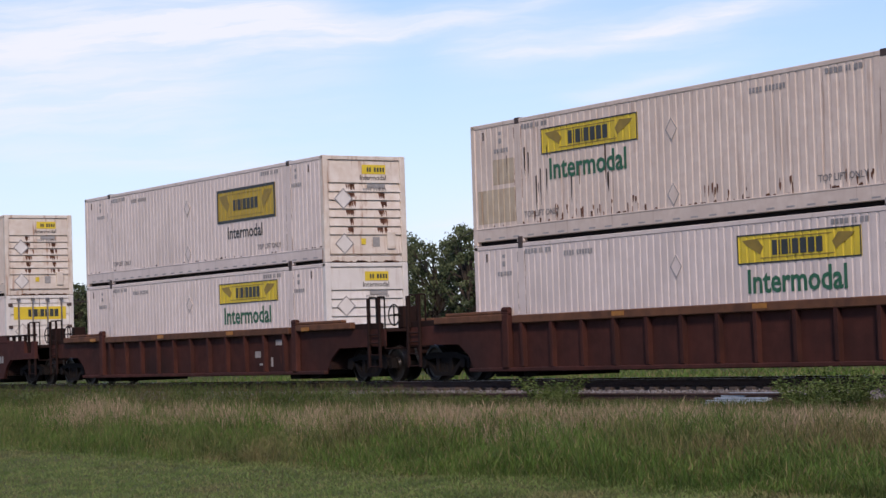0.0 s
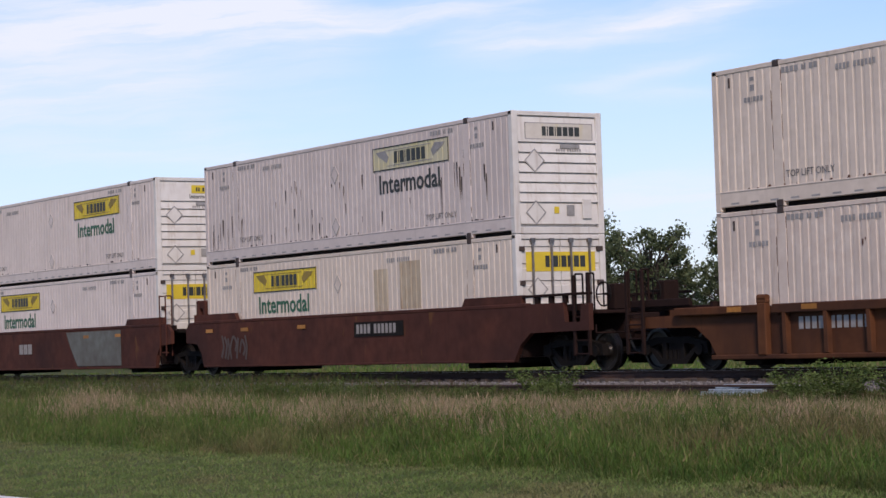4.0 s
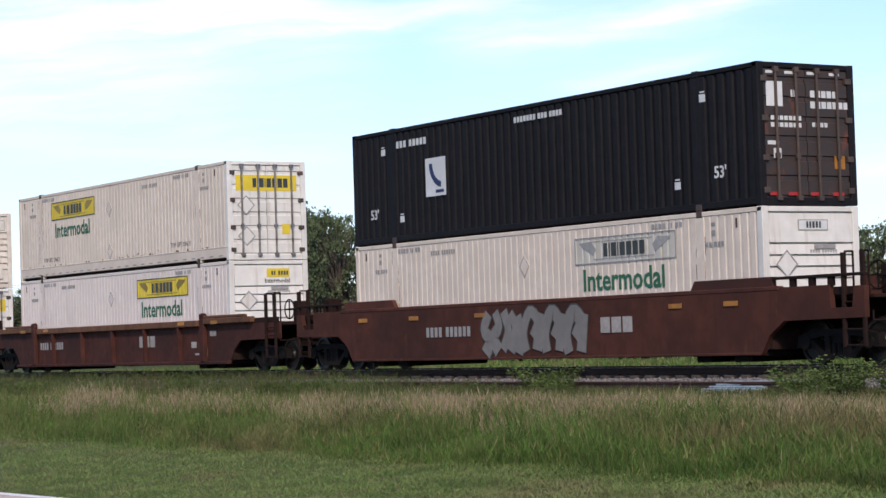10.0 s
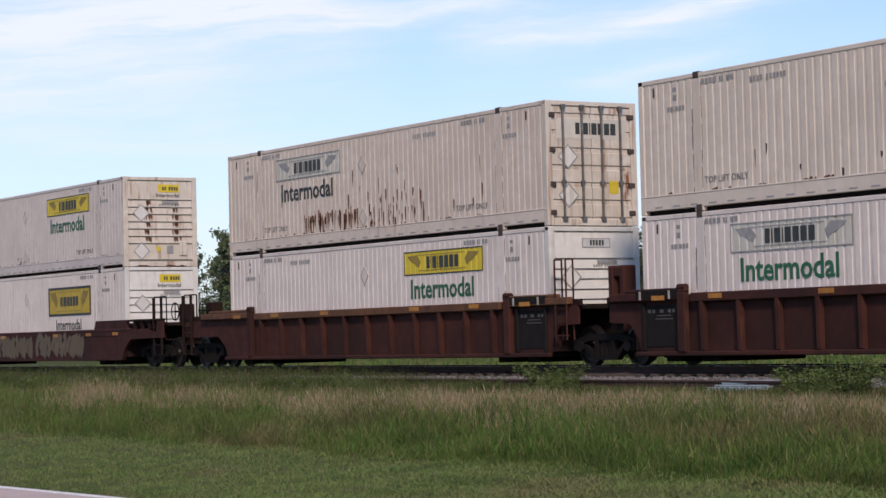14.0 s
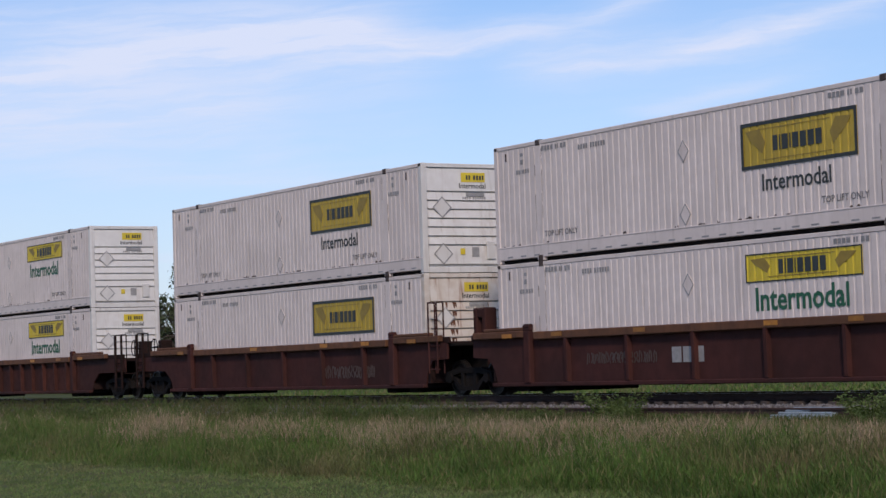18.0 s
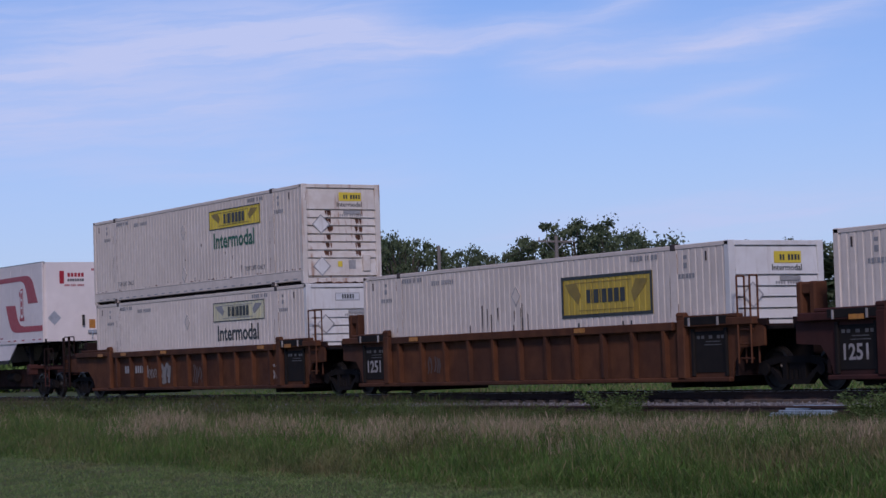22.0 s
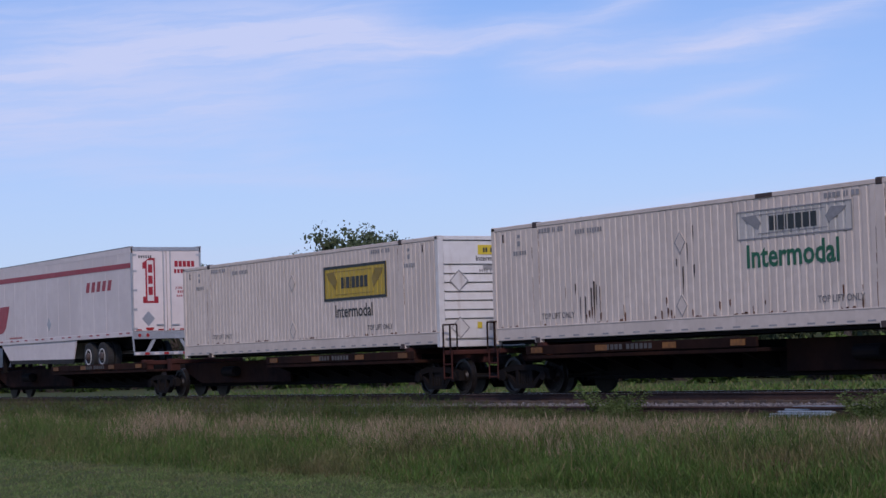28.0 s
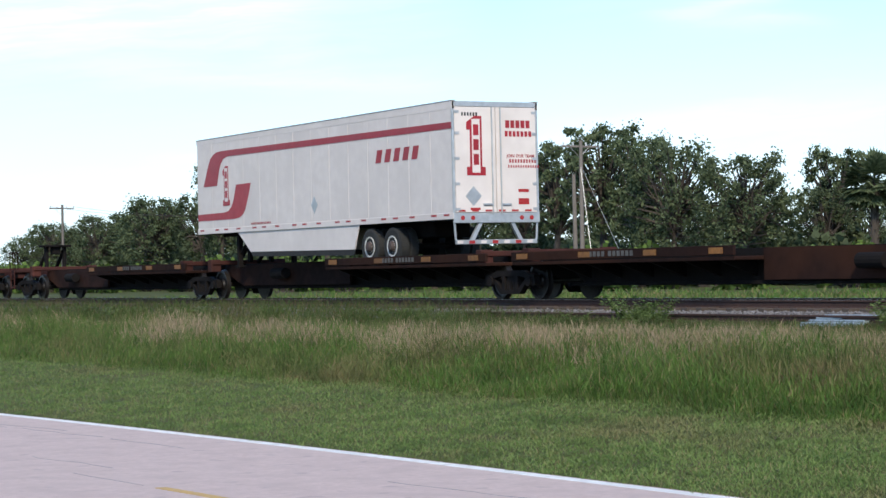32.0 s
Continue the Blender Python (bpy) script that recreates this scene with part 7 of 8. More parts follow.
# ---- plants ----
def quick_mesh(name, points, faces_loop, loop_total):
    """A mesh from arrays; all faces have loop_total corners."""
    me = bpy.data.meshes.new(name)
    n = len(faces_loop) // loop_total
    me.vertices.add(len(points))
    me.vertices.foreach_set("co", np.asarray(points, np.float32).ravel())
    me.loops.add(len(faces_loop))
    me.loops.foreach_set("vertex_index", np.asarray(faces_loop, np.int32))
    me.polygons.add(n)
    me.polygons.foreach_set("loop_start", np.arange(0, n * loop_total, loop_total, dtype=np.int32))
    me.update(calc_edges=True)
    return me


def leafy(name, dark, light, dry=None, patch=None, scale=0.5, level_from=0.5, second=None):
    m = bpy.data.materials.new(name)
    m.use_nodes = True
    nt = m.node_tree
    bsdf = nt.nodes["Principled BSDF"]
    geo = nt.nodes.new("ShaderNodeNewGeometry")
    info = nt.nodes.new("ShaderNodeObjectInfo")
    ramp = nt.nodes.new("ShaderNodeValToRGB")
    ramp.color_ramp.elements[0].color, ramp.color_ramp.elements[1].color = (*dark, 1), (*light, 1)
    if dry:
        ramp.color_ramp.elements[1].position = 0.72
        e = ramp.color_ramp.elements.new(0.95)
        e.color = (*dry, 1)
    nt.links.new(geo.outputs["Random Per Island"], ramp.inputs[0])
    shade = ramp.outputs[0]
    for k, (tint, size, start) in enumerate(((patch, scale, level_from), (second, scale * 3.1, 0.5))):
        if not tint:
            continue
        tex, mp, fac, mx = (nt.nodes.new(s) for s in ("ShaderNodeTexNoise", "ShaderNodeMapping", "ShaderNodeMapRange", "ShaderNodeMix"))
        mx.data_type = "RGBA"
        mp.inputs["Location"].default_value, mp.inputs["Scale"].default_value = (k * 17.0, k * 5.0, 0), (size * 0.45, size, 0.0)
        tex.inputs["Scale"].default_value, tex.inputs["Detail"].default_value = 1.0, 4.0
        nt.links.new(geo.outputs["Position"], mp.inputs[0])
        nt.links.new(mp.outputs[0], tex.inputs["Vector"])
        nt.links.new(tex.outputs["Fac"], fac.inputs[0])
        fac.inputs[1].default_value, fac.inputs[2].default_value, fac.inputs[4].default_value = start, start + 0.16, 0.75
        nt.links.new(fac.outputs[0], mx.inputs["Factor"])
        nt.links.new(shade, mx.inputs["A"])
        mx.inputs["B"].default_value = (*tint, 1)
        shade = mx.outputs["Result"]
    tone = nt.nodes.new("ShaderNodeMapRange")
    tone.inputs[3].default_value, tone.inputs[4].default_value = 0.80, 1.20
    nt.links.new(info.outputs["Random"], tone.inputs[0])
    level = nt.nodes.new("ShaderNodeVectorMath")
    level.operation = "SCALE"
    nt.links.new(shade, level.inputs[0])
    nt.links.new(tone.outputs[0], level.inputs["Scale"])
    nt.links.new(level.outputs[0], bsdf.inputs["Base Color"])
    bsdf.inputs["Roughness"].default_value = 0.7
    bsdf.inputs["Specular IOR Level"].default_value = 0.15
    thin = nt.nodes.new("ShaderNodeBsdfTranslucent")
    nt.links.new(level.outputs[0], thin.inputs[0])
    both = nt.nodes.new("ShaderNodeMixShader")
    both.inputs[0].default_value = 0.25
    nt.links.new(bsdf.outputs[0], both.inputs[1])
    nt.links.new(thin.outputs[0], both.inputs[2])
    nt.links.new(both.outputs[0], nt.nodes["Material Output"].inputs[0])
    return m


LEAF = leafy("tree_leaves", (0.052, 0.074, 0.036), (0.150, 0.178, 0.090))
BUSH_LEAF = leafy("bush_leaves", (0.060, 0.105, 0.022), (0.15, 0.21, 0.05))
TALL_GRASS = leafy("tall_grass_blades", (0.057, 0.113, 0.019), (0.114, 0.177, 0.039), (0.202, 0.160, 0.079), (0.184, 0.136, 0.072), 0.50, 0.50, (0.028, 0.060, 0.012))
TRACK_GRASS = leafy("trackside_growth", (0.031, 0.055, 0.012), (0.072, 0.102, 0.026), (0.124, 0.089, 0.048), (0.097, 0.064, 0.037), 0.55, 0.52, (0.026, 0.047, 0.011))
SHORT_GRASS = leafy("mown_grass_blades", (0.150, 0.228, 0.058), (0.232, 0.312, 0.098), (0.28, 0.25, 0.12), (0.28, 0.22, 0.12), 0.7, 0.525, (0.098, 0.165, 0.042))
DRY_GRASS = leafy("dry_seed_heads", (0.25, 0.185, 0.115), (0.40, 0.30, 0.20))
WEED_LEAF = leafy("weed_leaves", (0.070, 0.108, 0.028), (0.145, 0.185, 0.060))


def leaf_cloud(rng, centres, radii, per, size, flat=0.8):
    """Leaf clumps as small bent quads round the given lumps."""
    n = len(centres) * per
    c = np.repeat(np.asarray(centres, float), per, 0)
    r = np.repeat(np.asarray(radii, float), per)
    d = rng.normal(size=(n, 3))
    d /= np.linalg.norm(d, axis=1, keepdims=True)
    p = c + d * (r * np.minimum(np.abs(rng.normal(0.55, 0.34, n)), 1.05))[:, None] * (1, 1, flat)
    a = rng.normal(size=(n, 3))
    a /= np.linalg.norm(a, axis=1, keepdims=True)
    b = np.cross(a, rng.normal(size=(n, 3)))
    b /= np.linalg.norm(b, axis=1, keepdims=True)
    s = size * rng.uniform(0.5, 1.3, n)[:, None]
    quad = np.stack([p - a * s, p + b * s * 0.62, p + a * s, p - b * s * 0.62], 1).reshape(-1, 3)
    return quad


def tree_kind(i, high, spread, lumps, per, seed, base=0.30, leaf=0.108):
    """Meshes of one kind of tree: trunk, limbs, crown."""
    rnd, rng = random.Random(seed), np.random.default_rng(seed)
    trunk, limbs = Geo(), Geo()
    lean = rnd.uniform(-0.05, 0.05) * high
    pts = [(lean * k / 4 + rnd.uniform(-0.1, 0.1), rnd.uniform(-0.1, 0.1), high * 0.62 * k / 4) for k in range(5)]
    r0 = 0.034 * high
    for k in range(4):
        trunk.rod(pts[k], pts[k + 1], r0 * (1 - 0.18 * k), 9, r0 * (1 - 0.18 * (k + 1)))
    centres, radii = [], []
    for k in range(lumps):
        a = k * 2.4 + rnd.uniform(-0.5, 0.5)
        h = high * (base + (0.93 - base) * ((k + rnd.random()) / lumps) ** 0.8)
        wide = spread * (1.0 - abs((h / high - 0.58) / 0.55) ** 2.2 * 0.75)
        q = wide * math.sqrt(rnd.uniform(0.08, 1.0)) * 0.86
        c = (lean + q * math.cos(a), q * math.sin(a), h)
        centres.append(c)
        radii.append(spread * rnd.uniform(0.13, 0.27))
        start = Vector(pts[2]).lerp(Vector(pts[4]), rnd.random())
        if h > start.z * 0.7:
            mid = start.lerp(Vector(c), 0.55) + Vector((0, 0, 0.05 * high * rnd.uniform(-0.5, 0.5)))
            limbs.rod(start, mid, r0 * 0.34, 4, r0 * 0.22)
            limbs.rod(mid, c, r0 * 0.22, 3, r0 * 0.07)
    quad = np.concatenate([leaf_cloud(rng, centres, radii, per, leaf), leaf_cloud(rng, centres, [q * 0.8 for q in radii], 26, leaf * 1.6)])
    crown = quick_mesh("crown", quad, np.arange(len(quad)), 4)
    return trunk.mesh("trunk"), limbs.mesh("limb_frame"), crown


KINDS = [tree_kind(0, 10, 4.2, 110, 62, 11), tree_kind(1, 10, 3.2, 92, 62, 12, 0.30), tree_kind(2, 10, 4.8, 120, 60, 13, 0.24),
         tree_kind(3, 10, 2.6, 72, 62, 14, 0.38), tree_kind(4, 10, 3.6, 98, 62, 15, 0.20)]


def tree(kind, x, y, high, wide=1.0, turn=0.0):
    t = thing("tree", "dark green broad-leaved tree with a ragged crown", "tree", "trees behind the track")
    for name, me, m in zip(("trunk", "limb_frame", "crown"), KINDS[kind], (BARK, BARK, LEAF)):
        part(name, me, m, t)
    s = high / 10
    t.matrix_world = Matrix.LocRotScale((x, y, ground_z(x, y) - 0.1), Euler((0, 0, turn)), (s * wide, s * wide, s))
    return t


def palm(x, y, high, wide):
    """A cabbage palm: a booted trunk under a round head of stiff fan leaves."""
    t = thing("palm_tree", "cabbage palm with a round head of fan leaves", "palm", "")
    r = random.Random(77)
    head = high - wide * 0.62
    trunk = Geo().rod((0, 0, 0), (0.1, 0, head), 0.26, 12, 0.22)
    for i in range(40):
        a, z = i * 2.4, head * (0.45 + 0.55 * i / 40)
        trunk.rod((0.22 * math.cos(a), 0.22 * math.sin(a), z), (0.42 * math.cos(a), 0.42 * math.sin(a), z + 0.28), 0.06, 4, 0.03)
    part("trunk", trunk, BARK, t)
    for i in range(64):
        a = i * 2.39996
        lift = math.asin(r.uniform(-0.72, 0.98))
        out = Vector((math.cos(a) * math.cos(lift), math.sin(a) * math.cos(lift), math.sin(lift)))
        side = out.cross(Vector((0, 0, 1))).normalized()
        up = side.cross(out)
        root, stem = Vector((0.1, 0, head)), wide * r.uniform(0.45, 0.62)
        mid = root + out * stem
        g = Geo().rod(root, mid, 0.025, 4, 0.018)
        for k in range(15):
            f = (k / 14 - 0.5) * 2.6
            tip = mid + (out * math.cos(f) + side * math.sin(f)) * wide * 0.52 * r.uniform(0.85, 1.1) - Vector((0, 0, 0.16 * wide * abs(f) * r.uniform(0.4, 1.2)))
            half = mid.lerp(tip, 0.45) + up * 0.05
            w = (out * -math.sin(f) + side * math.cos(f)) * 0.075 * wide
            g.add([tuple(mid), tuple(half + w), tuple(tip), tuple(half - w)], [(0, 1, 2), (0, 2, 3)])
        part("frond", g, LEAF, t)
    t.matrix_world = pose(x, y, ground_z(x, y) - 0.1)
    return t


palm(-96.4, 84, 7.2, 2.0)
rnd = random.Random(3)
# kind, x, y, height: the row that stands out against the sky
for kind, x, y, high, wide in (
        (2, -254, 90, 6.6, 1.3), (0, -247, 92, 7.2, 1.2), (0, -241, 88, 7.8, 1.1), (2, -236, 93, 7.6, 1.2), (4, -231, 90, 8.5, 1.1), (0, -226, 92, 8.4, 1.1), (2, -221, 92, 8.6, 1.2), (4, -216, 91, 8.8, 1.1), (0, -211, 88, 9.6, 1.0), (4, -204, 90, 9.8, 1.0), (1, -194.5, 88, 12.0, 0.85),
        (4, -187, 89, 10.9, 0.8), (0, -179, 91, 9.6, 0.8), (1, -172.5, 88, 11.6, 0.9), (2, -165, 89, 13.2, 0.85), (0, -158, 88, 12.1, 0.8), (4, -152, 87, 11.7, 0.7), (1, -146.5, 88, 10.7, 0.8),
        (0, -141.5, 89, 9.9, 0.75), (3, -135.8, 88, 10.8, 0.9), (1, -129.5, 88, 11.6, 0.95), (4, -124.8, 88, 10.5, 0.75), (2, -119.8, 87, 9.6, 0.85), (0, -112, 87, 8.4, 1.0), (4, -105.5, 88, 6.1, 1.0),
        (1, -106.8, 90, 8.6, 0.9), (4, -97.0, 92, 7.6, 0.9), (2, -95.5, 87, 6.6, 1.0), (0, -88, 88, 7.0, 0.9), (4, -81, 87, 7.5, 0.9)):
    tree(kind, x, y, high * 1.05, wide, rnd.uniform(0, 6.28))
# lower growth between and behind them
for i in range(18):
    x = -262 + i * 10.4
    tree(rnd.choice((0, 2, 4)), x + rnd.uniform(-2, 2), 97 + rnd.uniform(-2, 8), rnd.uniform(5.4, 7.4), rnd.uniform(1.2, 1.7), rnd.uniform(0, 6.28))


def bush_kind(seed):
    rng, r = np.random.default_rng(seed), random.Random(seed)
    centres = [(r.uniform(-1.6, 1.6), r.uniform(-0.9, 0.9), r.uniform(0.3, 1.5)) for _ in range(14)]
    quad = leaf_cloud(rng, centres, [r.uniform(0.5, 0.95) for _ in centres], 80, 0.20)
    stems = Geo()
    for c in centres:
        stems.rod((c[0] * 0.3, c[1] * 0.3, 0), c, 0.04, 5, 0.015)
    return quick_mesh("foliage", quad, np.arange(len(quad)), 4), stems.mesh("stem")


BUSHES = [bush_kind(s) for s in (21, 22, 23)]
for i in range(62):
    x = -258 + i * 3.0 + rnd.uniform(-0.8, 0.8)
    y = 76 + rnd.uniform(-3, 6) + (0 if i % 2 else 5)
    b = thing("bush", "bright green leafy bush at the wood's edge", "bush", "bushes before the trees")
    for name, me, m in zip(("foliage", "stem"), rnd.choice(BUSHES), (BUSH_LEAF, BARK)):
        part(name, me, m, b)
    s = rnd.uniform(0.9, 1.55)
    b.matrix_world = Matrix.LocRotScale((x, y, 0.4), Euler((0, 0, rnd.uniform(0, 6.28))), (s * 1.1, s, s * rnd.uniform(0.8, 1.15)))


for i in range(30):
    b = thing("bush", "dark green undergrowth bush among the trees", "bush", "undergrowth in the wood")
    for name, me, m in zip(("foliage", "stem"), rnd.choice(BUSHES), (LEAF, BARK)):
        part(name, me, m, b)
    s = rnd.uniform(1.7, 2.3)
    b.matrix_world = Matrix.LocRotScale((-236 + i * 4.9 + rnd.uniform(-1, 1), 92 + rnd.uniform(-1.5, 1.5), 0.4), Euler((0, 0, rnd.uniform(0, 6.28))), (s * 1.1, s, s * 0.95))


def blades(rng, n, place, tall, width, bend, name, material, label, clump=0.0, each=40, kite=True):
    """Grass blades; with a clump radius they stand in tussocks and lean outwards."""
    if clump:
        cx, cy = place(rng, n // each)
        cx, cy = np.repeat(cx, each), np.repeat(cy, each)
        out = rng.normal(size=(len(cx), 2)) * clump * np.repeat(rng.uniform(0.5, 1.5, len(cx) // each), each)[:, None]
        x, y = cx + out[:, 0], cy + out[:, 1]
        lift = np.repeat(rng.uniform(0.55, 1.35, len(cx) // each), each)
    else:
        x, y = place(rng, n)
        out, lift = np.zeros((len(x), 2)), np.ones(len(x))
    keep = (x > -112) & (x < -4) & (y < 60) & (y > np.array([road_edge(a) for a in x]) + 0.28 + 0.12 * np.sin(x * 3.1) * np.sin(x * 7.7))
    x, y, out, lift = x[keep], y[keep], out[keep], lift[keep]
    n = len(x)
    z = np.array([ground_z(a, b) for a, b in zip(x, y)]) - 0.02
    h = tall(rng, x, y) * lift
    a = rng.uniform(0, math.tau, n)
    lean = rng.normal(size=(n, 2)) * bend + (out / clump * 0.22 if clump else 0)
    w = width * rng.uniform(0.6, 1.4, n)
    dx, dy = np.cos(a) * w / 2, np.sin(a) * w / 2
    mx, my = x + lean[:, 0] * h * 0.35, y + lean[:, 1] * h * 0.35
    tip = np.stack([x + lean[:, 0] * h, y + lean[:, 1] * h, z + h], 1)
    if kite:
        pts = np.stack([np.stack([x, y, z], 1), np.stack([mx + dx, my + dy, z + h * 0.5], 1), tip, np.stack([mx - dx, my - dy, z + h * 0.5], 1)], 1)
    else:
        pts = np.stack([np.stack([x - dx, y - dy, z], 1), np.stack([x + dx, y + dy, z], 1), tip], 1)
    pts = pts.reshape(-1, 3)
    me = quick_mesh(name, pts, np.arange(len(pts)), 4 if kite else 3)
    ob = part(name, me, material, None)
    return tagged(ob, label, "grass", "", "stuff")


def wedge(y0, y1):
    """Places in the part of the land that lies open to view."""
    def place(rng, n):
        y = rng.uniform(y0, y1, n)
        az = np.radians(rng.uniform(45.5, 72.5, n))
        return -y * np.tan(az), y
    return place


def fading(y0, y1, a, b):
    """Places in the open land whose share runs out between the distances a and b."""
    def place(rng, n):
        x, y = wedge(y0, y1)(rng, n)
        edge = np.array([1.6 * noise.noise((q * 0.21, w * 0.3, 5.7)) for q, w in zip(x, y)])
        keep = np.interp(y + edge, [min(a, b), max(a, b)], [1.0, 0.0] if a < b else [0.0, 1.0]) > rng.uniform(0, 1, n)
        return x[keep], y[keep]
    return place


def dry_places(rng, n):
    """Dry stalks gather in patches of the tall grass."""
    x, y = wedge(16.3, 25.0)(rng, n * 2)
    odds = np.array([noise.noise((a * 0.16, b * 0.45, 8.3)) + 0.7 * noise.noise((a * 0.6, b * 1.1, 1.3)) for a, b in zip(x, y)]) - 0.026 * (y - 18.3) ** 2 + 0.12 - np.interp(-x, [30.0, 41.0], [0.0, 0.38]) + rng.uniform(-0.22, 0.22, len(x))
    return x[odds > 0.0], y[odds > 0.0]


def tuft(x, y):
    return np.array([noise.noise((a * 0.55, b * 0.9, 3.1)) + 0.55 * noise.noise((a * 1.7, b * 2.1, 6.4)) for a, b in zip(x, y)])


def open_height(rng, x, y):
    """Growth stays low before the stony part of the track bed and rises where weeds cover it."""
    low = np.interp(y, [14.5, 20.0, 23.0, 25.0, 27.6], [0.86, 0.50, 0.33, 0.19, 0.10])
    return (low + np.interp(-x, [38.0, 43.0, 48.0], [0.0, 0.16, 0.42])) * rng.uniform(0.75, 1.08, len(x))


def tall_height(rng, x, y):
    wavy = y - 1.6 * np.array([noise.noise((a * 0.23, b * 0.23, 9.9)) + 0.5 * noise.noise((a * 0.8, b * 0.8, 2.2)) for a, b in zip(x, y)])
    base = np.interp(wavy, [14.2, 15.0, 17, 18.5, 19.8, 23, 25, 27.5], [0.12, 0.30, 0.50, 0.46, 0.27, 0.20, 0.20, 0.17])
    base = base * np.clip(1 + 0.85 * tuft(x, y), 0.3, 2.0) + np.where(y > 23, np.interp(-x, [45, 50, 57], [0.0, 0.10, 0.16]), 0.0) + np.where(y > 24.6, np.interp(-x, [41.0, 45.0, 48.0, 56, 64], [0.0, 0.20, 0.42, 0.42, 0.36]), 0.0) * rng.uniform(0.5, 1.15, len(x))
    base = np.where((y > 24.8) & (x > -36.5) & (x < -30.5), base * 0.45, base)
    return np.minimum(np.clip(base * rng.uniform(0.6, 1.2, len(x)), 0.1, 1.3), open_height(rng, x, y))


def tangle(rng, n, place, tall, long, width, name, material, label, low=0.0, high=1.0, spread=0.55):
    """Fine leaf pieces that fill the grass from the ground to its uneven top."""
    x, y = place(rng, n)
    keep = (x > -112) & (x < -4) & (y > np.array([road_edge(a) for a in x]) + 0.13 + 0.12 * np.sin(x * 3.1) * np.sin(x * 7.7))
    x, y = x[keep], y[keep]
    n = len(x)
    h = tall(rng, x, y)
    z = np.array([ground_z(a, b) for a, b in zip(x, y)]) + h * rng.uniform(low, high, n)
    way = np.stack([rng.normal(size=n) * spread, rng.normal(size=n) * spread, np.ones(n)], 1)
    way *= (long * rng.uniform(0.5, 1.3, n) / np.linalg.norm(way, axis=1))[:, None] / 2
    a = rng.uniform(0, math.tau, n)
    w = width * rng.uniform(0.6, 1.4, n) / 2
    across = np.stack([np.cos(a) * w, np.sin(a) * w, np.zeros(n)], 1)
    mid = np.stack([x, y, z], 1)
    pts = np.stack([mid - way, mid + across, mid + way, mid - across], 1).reshape(-1, 3)
    return tagged(part(name, quick_mesh(name, pts, np.arange(len(pts)), 4), material, None), label, "grass", "", "stuff")


rng = np.random.default_rng(9)
mown_height = lambda r, x, y: np.clip(0.055 * (1.0 + 1.3 * tuft(x * 1.9, y * 1.9)), 0.02, 0.16)
tangle(rng, 255000, fading(14.5, 24.8, 21.5, 24.8), tall_height, 0.16, 0.0100, "tall_grass", TALL_GRASS, "tall unmown green grass along the track")
tangle(rng, 120000, fading(21.0, 28.3, 24.0, 21.0), tall_height, 0.17, 0.012, "trackside_growth", TRACK_GRASS, "dull brownish green growth at the foot of the track bed")
blades(rng, 60000, fading(14.5, 24.8, 21.5, 24.8), tall_height, 0.0060, 0.19, "grass_stems", TALL_GRASS, "upright green stems of the tall grass", 0.12, 24)
tangle(rng, 185000, wedge(9.6, 15.3), mown_height, 0.065, 0.009, "mown_grass", SHORT_GRASS, "short mown green verge grass beside the road", 0.0, 1.0, 0.9)
tangle(rng, 48000, dry_places, lambda r, x, y: np.minimum(tall_height(r, x, y) * 1.25, open_height(r, x, y)), 0.14, 0.008, "dry_seed_heads", DRY_GRASS, "dry pinkish seed heads on the tall grass", 0.62, 1.0, 0.35)
blades(rng, 20000, dry_places, lambda r, x, y: np.minimum(tall_height(r, x, y) * 1.45 + 0.14, open_height(r, x, y) * 1.22), 0.006, 0.22, "dry_grass", DRY_GRASS, "dry pinkish grass stalks standing in the green grass")
tangle(rng, 40000, wedge(33.2, 60.0), lambda r, x, y: r.uniform(0.15, 0.45, len(x)), 0.3, 0.05, "field_grass", TALL_GRASS, "green field grass behind the track")


def weed_kind(seed):
    r, g, rng2 = random.Random(seed), Geo(), np.random.default_rng(seed)
    centres, radii = [], []
    for i in range(26):
        a, h = r.uniform(0, 6.28), r.uniform(0.35, 1.0)
        top = (0.45 * h * math.cos(a), 0.45 * h * math.sin(a), h)
        g.rod((0.1 * math.cos(a), 0.1 * math.sin(a), 0), top, 0.010, 4, 0.004)
        for f in (0.4, 0.6, 0.8, 1.0):
            centres.append(tuple(c * f for c in top))
            radii.append(0.16)
    quad = leaf_cloud(rng2, centres, radii, 14, 0.030)
    return quick_mesh("leaves", quad, np.arange(len(quad)), 4), g.mesh("stalk")


WEEDS = [weed_kind(s) for s in (31, 32, 33)]
for x, y, s in ((-37.6, 26.6, 0.95), (-38.6, 26.9, 1.1), (-36.9, 26.2, 0.7), (-40.2, 26.5, 0.6), (-29.6, 26.2, 1.0), (-28.9, 26.6, 1.25), (-28.1, 25.8, 1.0), (-30.4, 26.8, 0.8),
                (-27.2, 26.4, 1.1), *[(-26.5 - 0.95 * i - rnd.uniform(0, 0.8), 25.2 + rnd.uniform(-0.9, 1.6), rnd.uniform(0.25, 0.62) * (1.0 if i < 20 else 1.35)) for i in range(56)]):
    w = thing("weed_clump", "leafy green weed clump at the foot of the track bed", "weed", "weeds by the track")
    for name, me, m in zip(("leaves", "stalk"), rnd.choice(WEEDS), (WEED_LEAF, WEED_LEAF)):
        part(name, me, m, w)
    w.matrix_world = Matrix.LocRotScale((x, y, ground_z(x, y) - 0.02), Euler((0, 0, rnd.uniform(0, 6.28))), (s * 1.35, s * 1.2, s * 0.58))

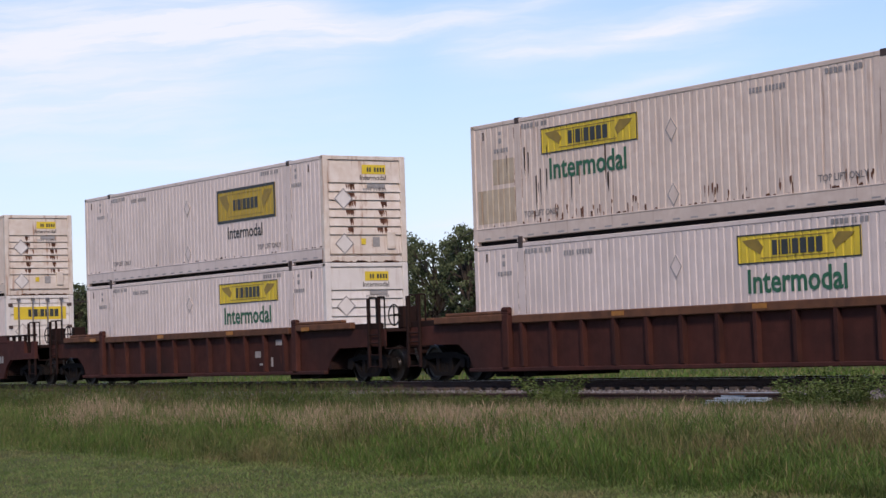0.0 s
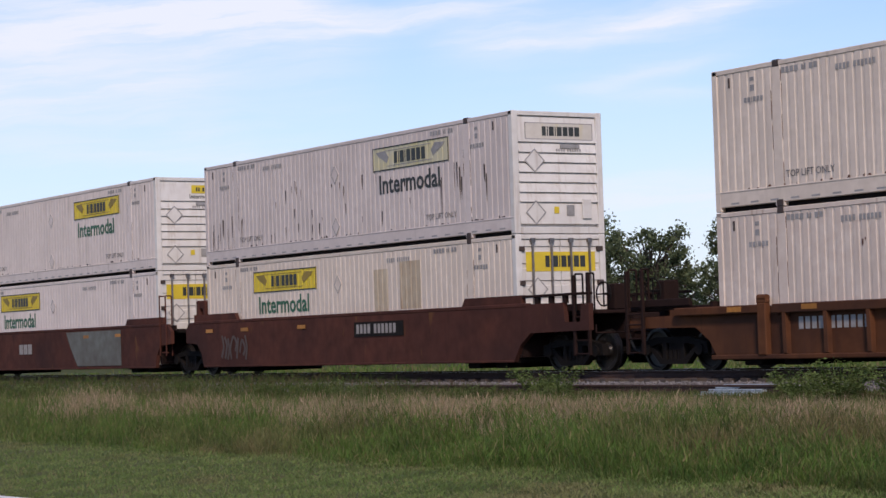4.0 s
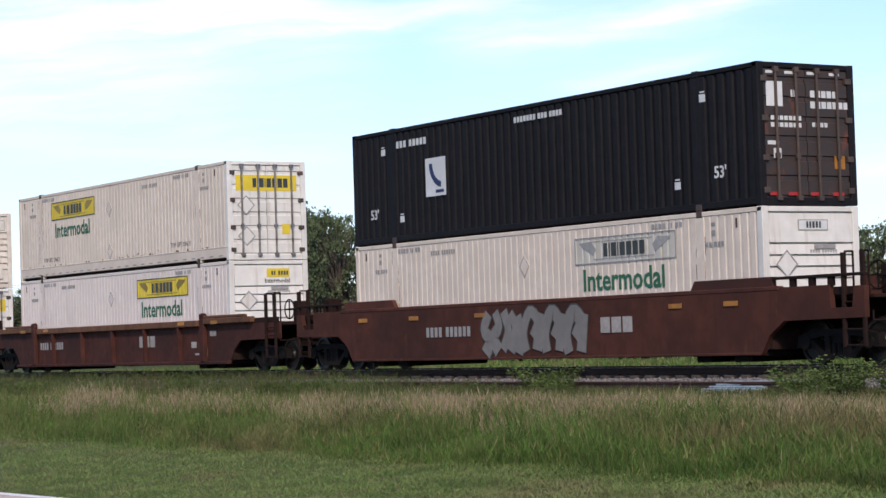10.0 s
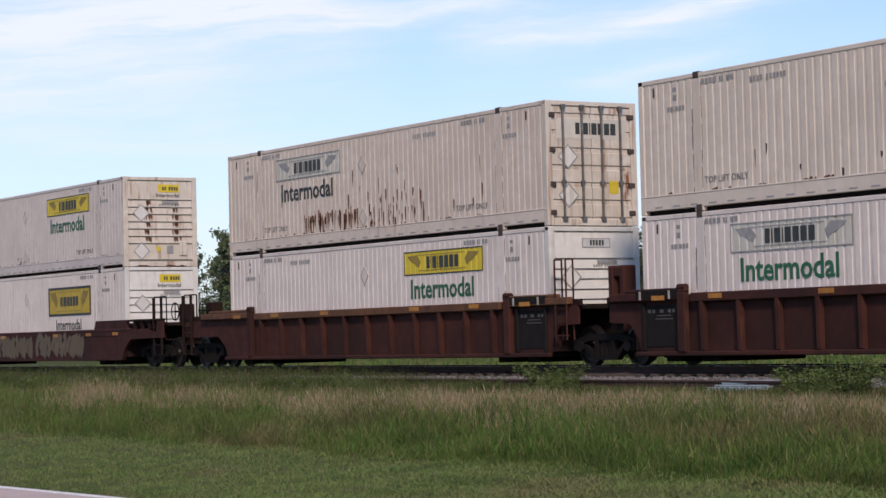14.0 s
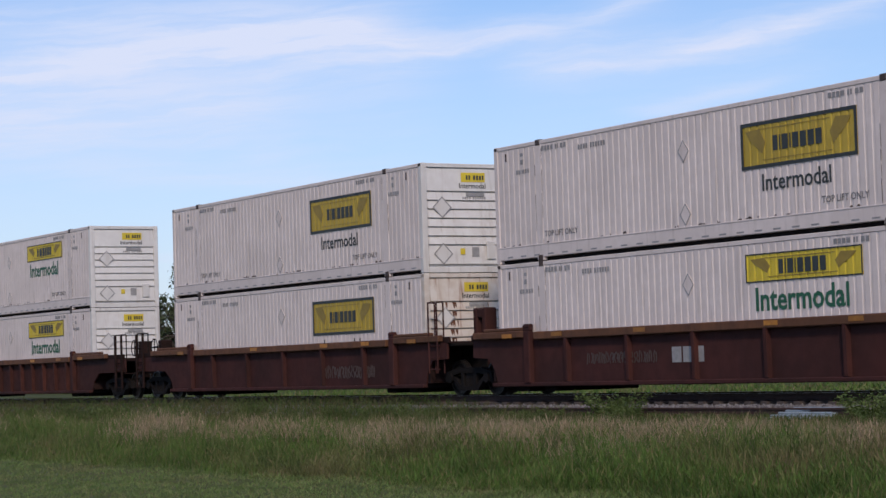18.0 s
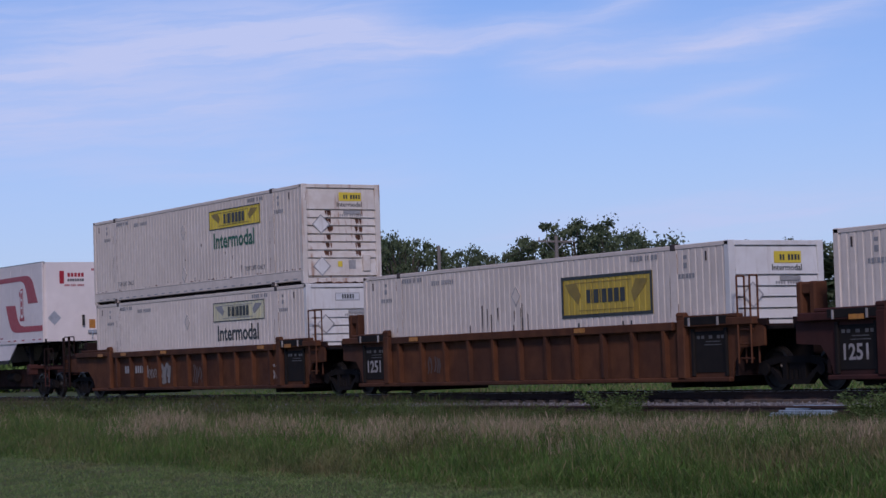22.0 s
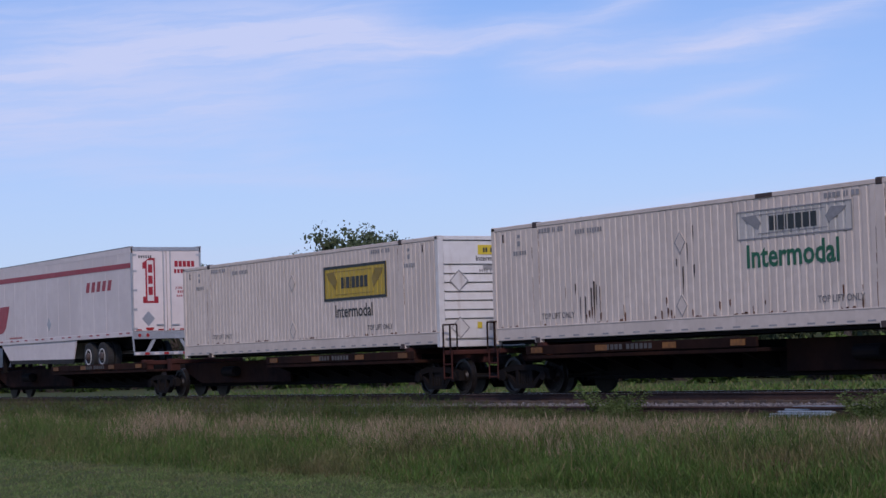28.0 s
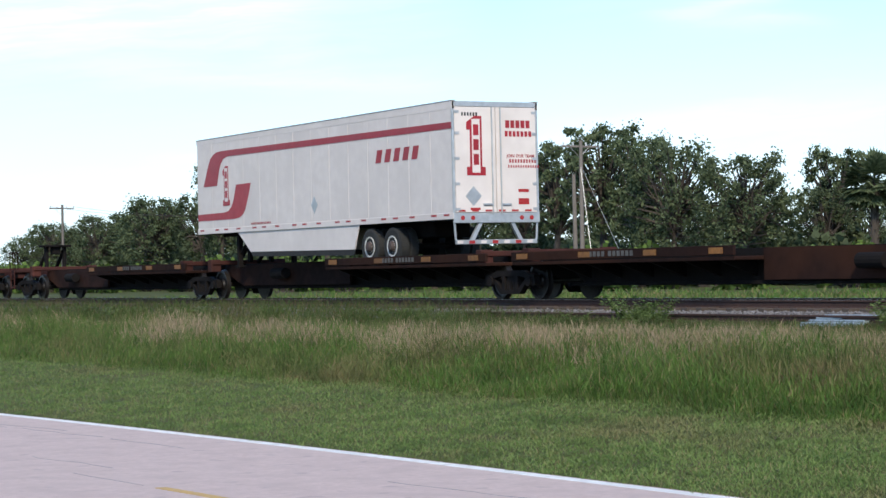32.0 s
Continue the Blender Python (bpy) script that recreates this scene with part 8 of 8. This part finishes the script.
# ballast: loose stones on the near shoulder and between the ties
def stones(rng, n, x0, x1):
    x = rng.uniform(x0, x1, n)
    y = np.concatenate([rng.uniform(27.5, 29.3, n * 4 // 5), rng.uniform(29.3, 31.2, n - n * 4 // 5)])
    z = np.interp(y, [27.5, 28.45, 28.75, 31.55], [0.585, 0.86, 0.88, 0.88]) + rng.uniform(-0.01, 0.03, n)
    s = rng.uniform(0.022, 0.05, n)
    octa = np.array([(1, 0, 0), (0, 1, 0), (0, 0, 0.8), (-1, 0, 0), (0, -1, 0), (0, 0, -0.8)], float)
    v = octa[None] * s[:, None, None] * rng.uniform(0.6, 1.3, (n, 6, 1))
    a = rng.uniform(0, math.tau, n)
    c, q = np.cos(a)[:, None], np.sin(a)[:, None]
    v = np.stack([v[..., 0] * c - v[..., 1] * q, v[..., 0] * q + v[..., 1] * c, v[..., 2]], -1) + np.stack([x, y, z], -1)[:, None]
    tri = np.array([(0, 1, 2), (1, 3, 2), (3, 4, 2), (4, 0, 2), (1, 0, 5), (3, 1, 5), (4, 3, 5), (0, 4, 5)])
    idx = (tri[None] + 6 * np.arange(n)[:, None, None]).ravel()
    return quick_mesh("ballast_stones", v.reshape(-1, 3), idx, 3)


tagged(part("ballast_stones", stones(rng, 20000, -66, -22), STONE, None), "grey crushed ballast stones on the shoulder", "ballast", "", "stuff")
tie = stored("tie", lambda: Geo().box(-0.115, 0.115, -1.30, 1.30, 0.80, 0.975, 0.012))
spike = stored("tie_plate", lambda: Geo().box(-0.09, 0.09, -0.16, 0.16, 0.975, 0.985).rod((0.05, -0.10, 0.98), (0.05, -0.10, 1.01), 0.012, 5).rod((-0.05, 0.10, 0.98), (-0.05, 0.10, 1.01), 0.012, 5))
for i in range(170):
    x = -110 + i * 0.53
    t = part("tie", tie, WOOD_TIE, bed, "", (x, TRACK_Y, 0.004 * (i % 3)))
    if -62 < x < -24:
        for d in (-0.7525, 0.7525):
            part("tie_plate", spike, RAIL_SIDE, t, "", (0, d, 0.0))


# ---- what moves ----
def motions():
    for ob, x, z in MOVING:
        walk(ob, [(t, pose(x + s, TRACK_Y, z)) for t, s in RUN])
    # wheelsets roll without slipping
    times = [i / 30 for i in range(961)]
    way = np.interp(times, [t for t, s in RUN], [s for t, s in RUN])
    for d, obs in AXLES.items():
        walk(obs[0], [(t, pose(d * 0.889, 0, WHEEL_R, 0, math.degrees(s / WHEEL_R) % 360)) for t, s in zip(times, way)])
        turn = obs[0].animation_data
        for ob in obs[1:]:
            ob.rotation_mode = "QUATERNION"
            keys = ob.animation_data_create()
            keys.action = turn.action
            keys.action_slot = turn.action_slot


motions()
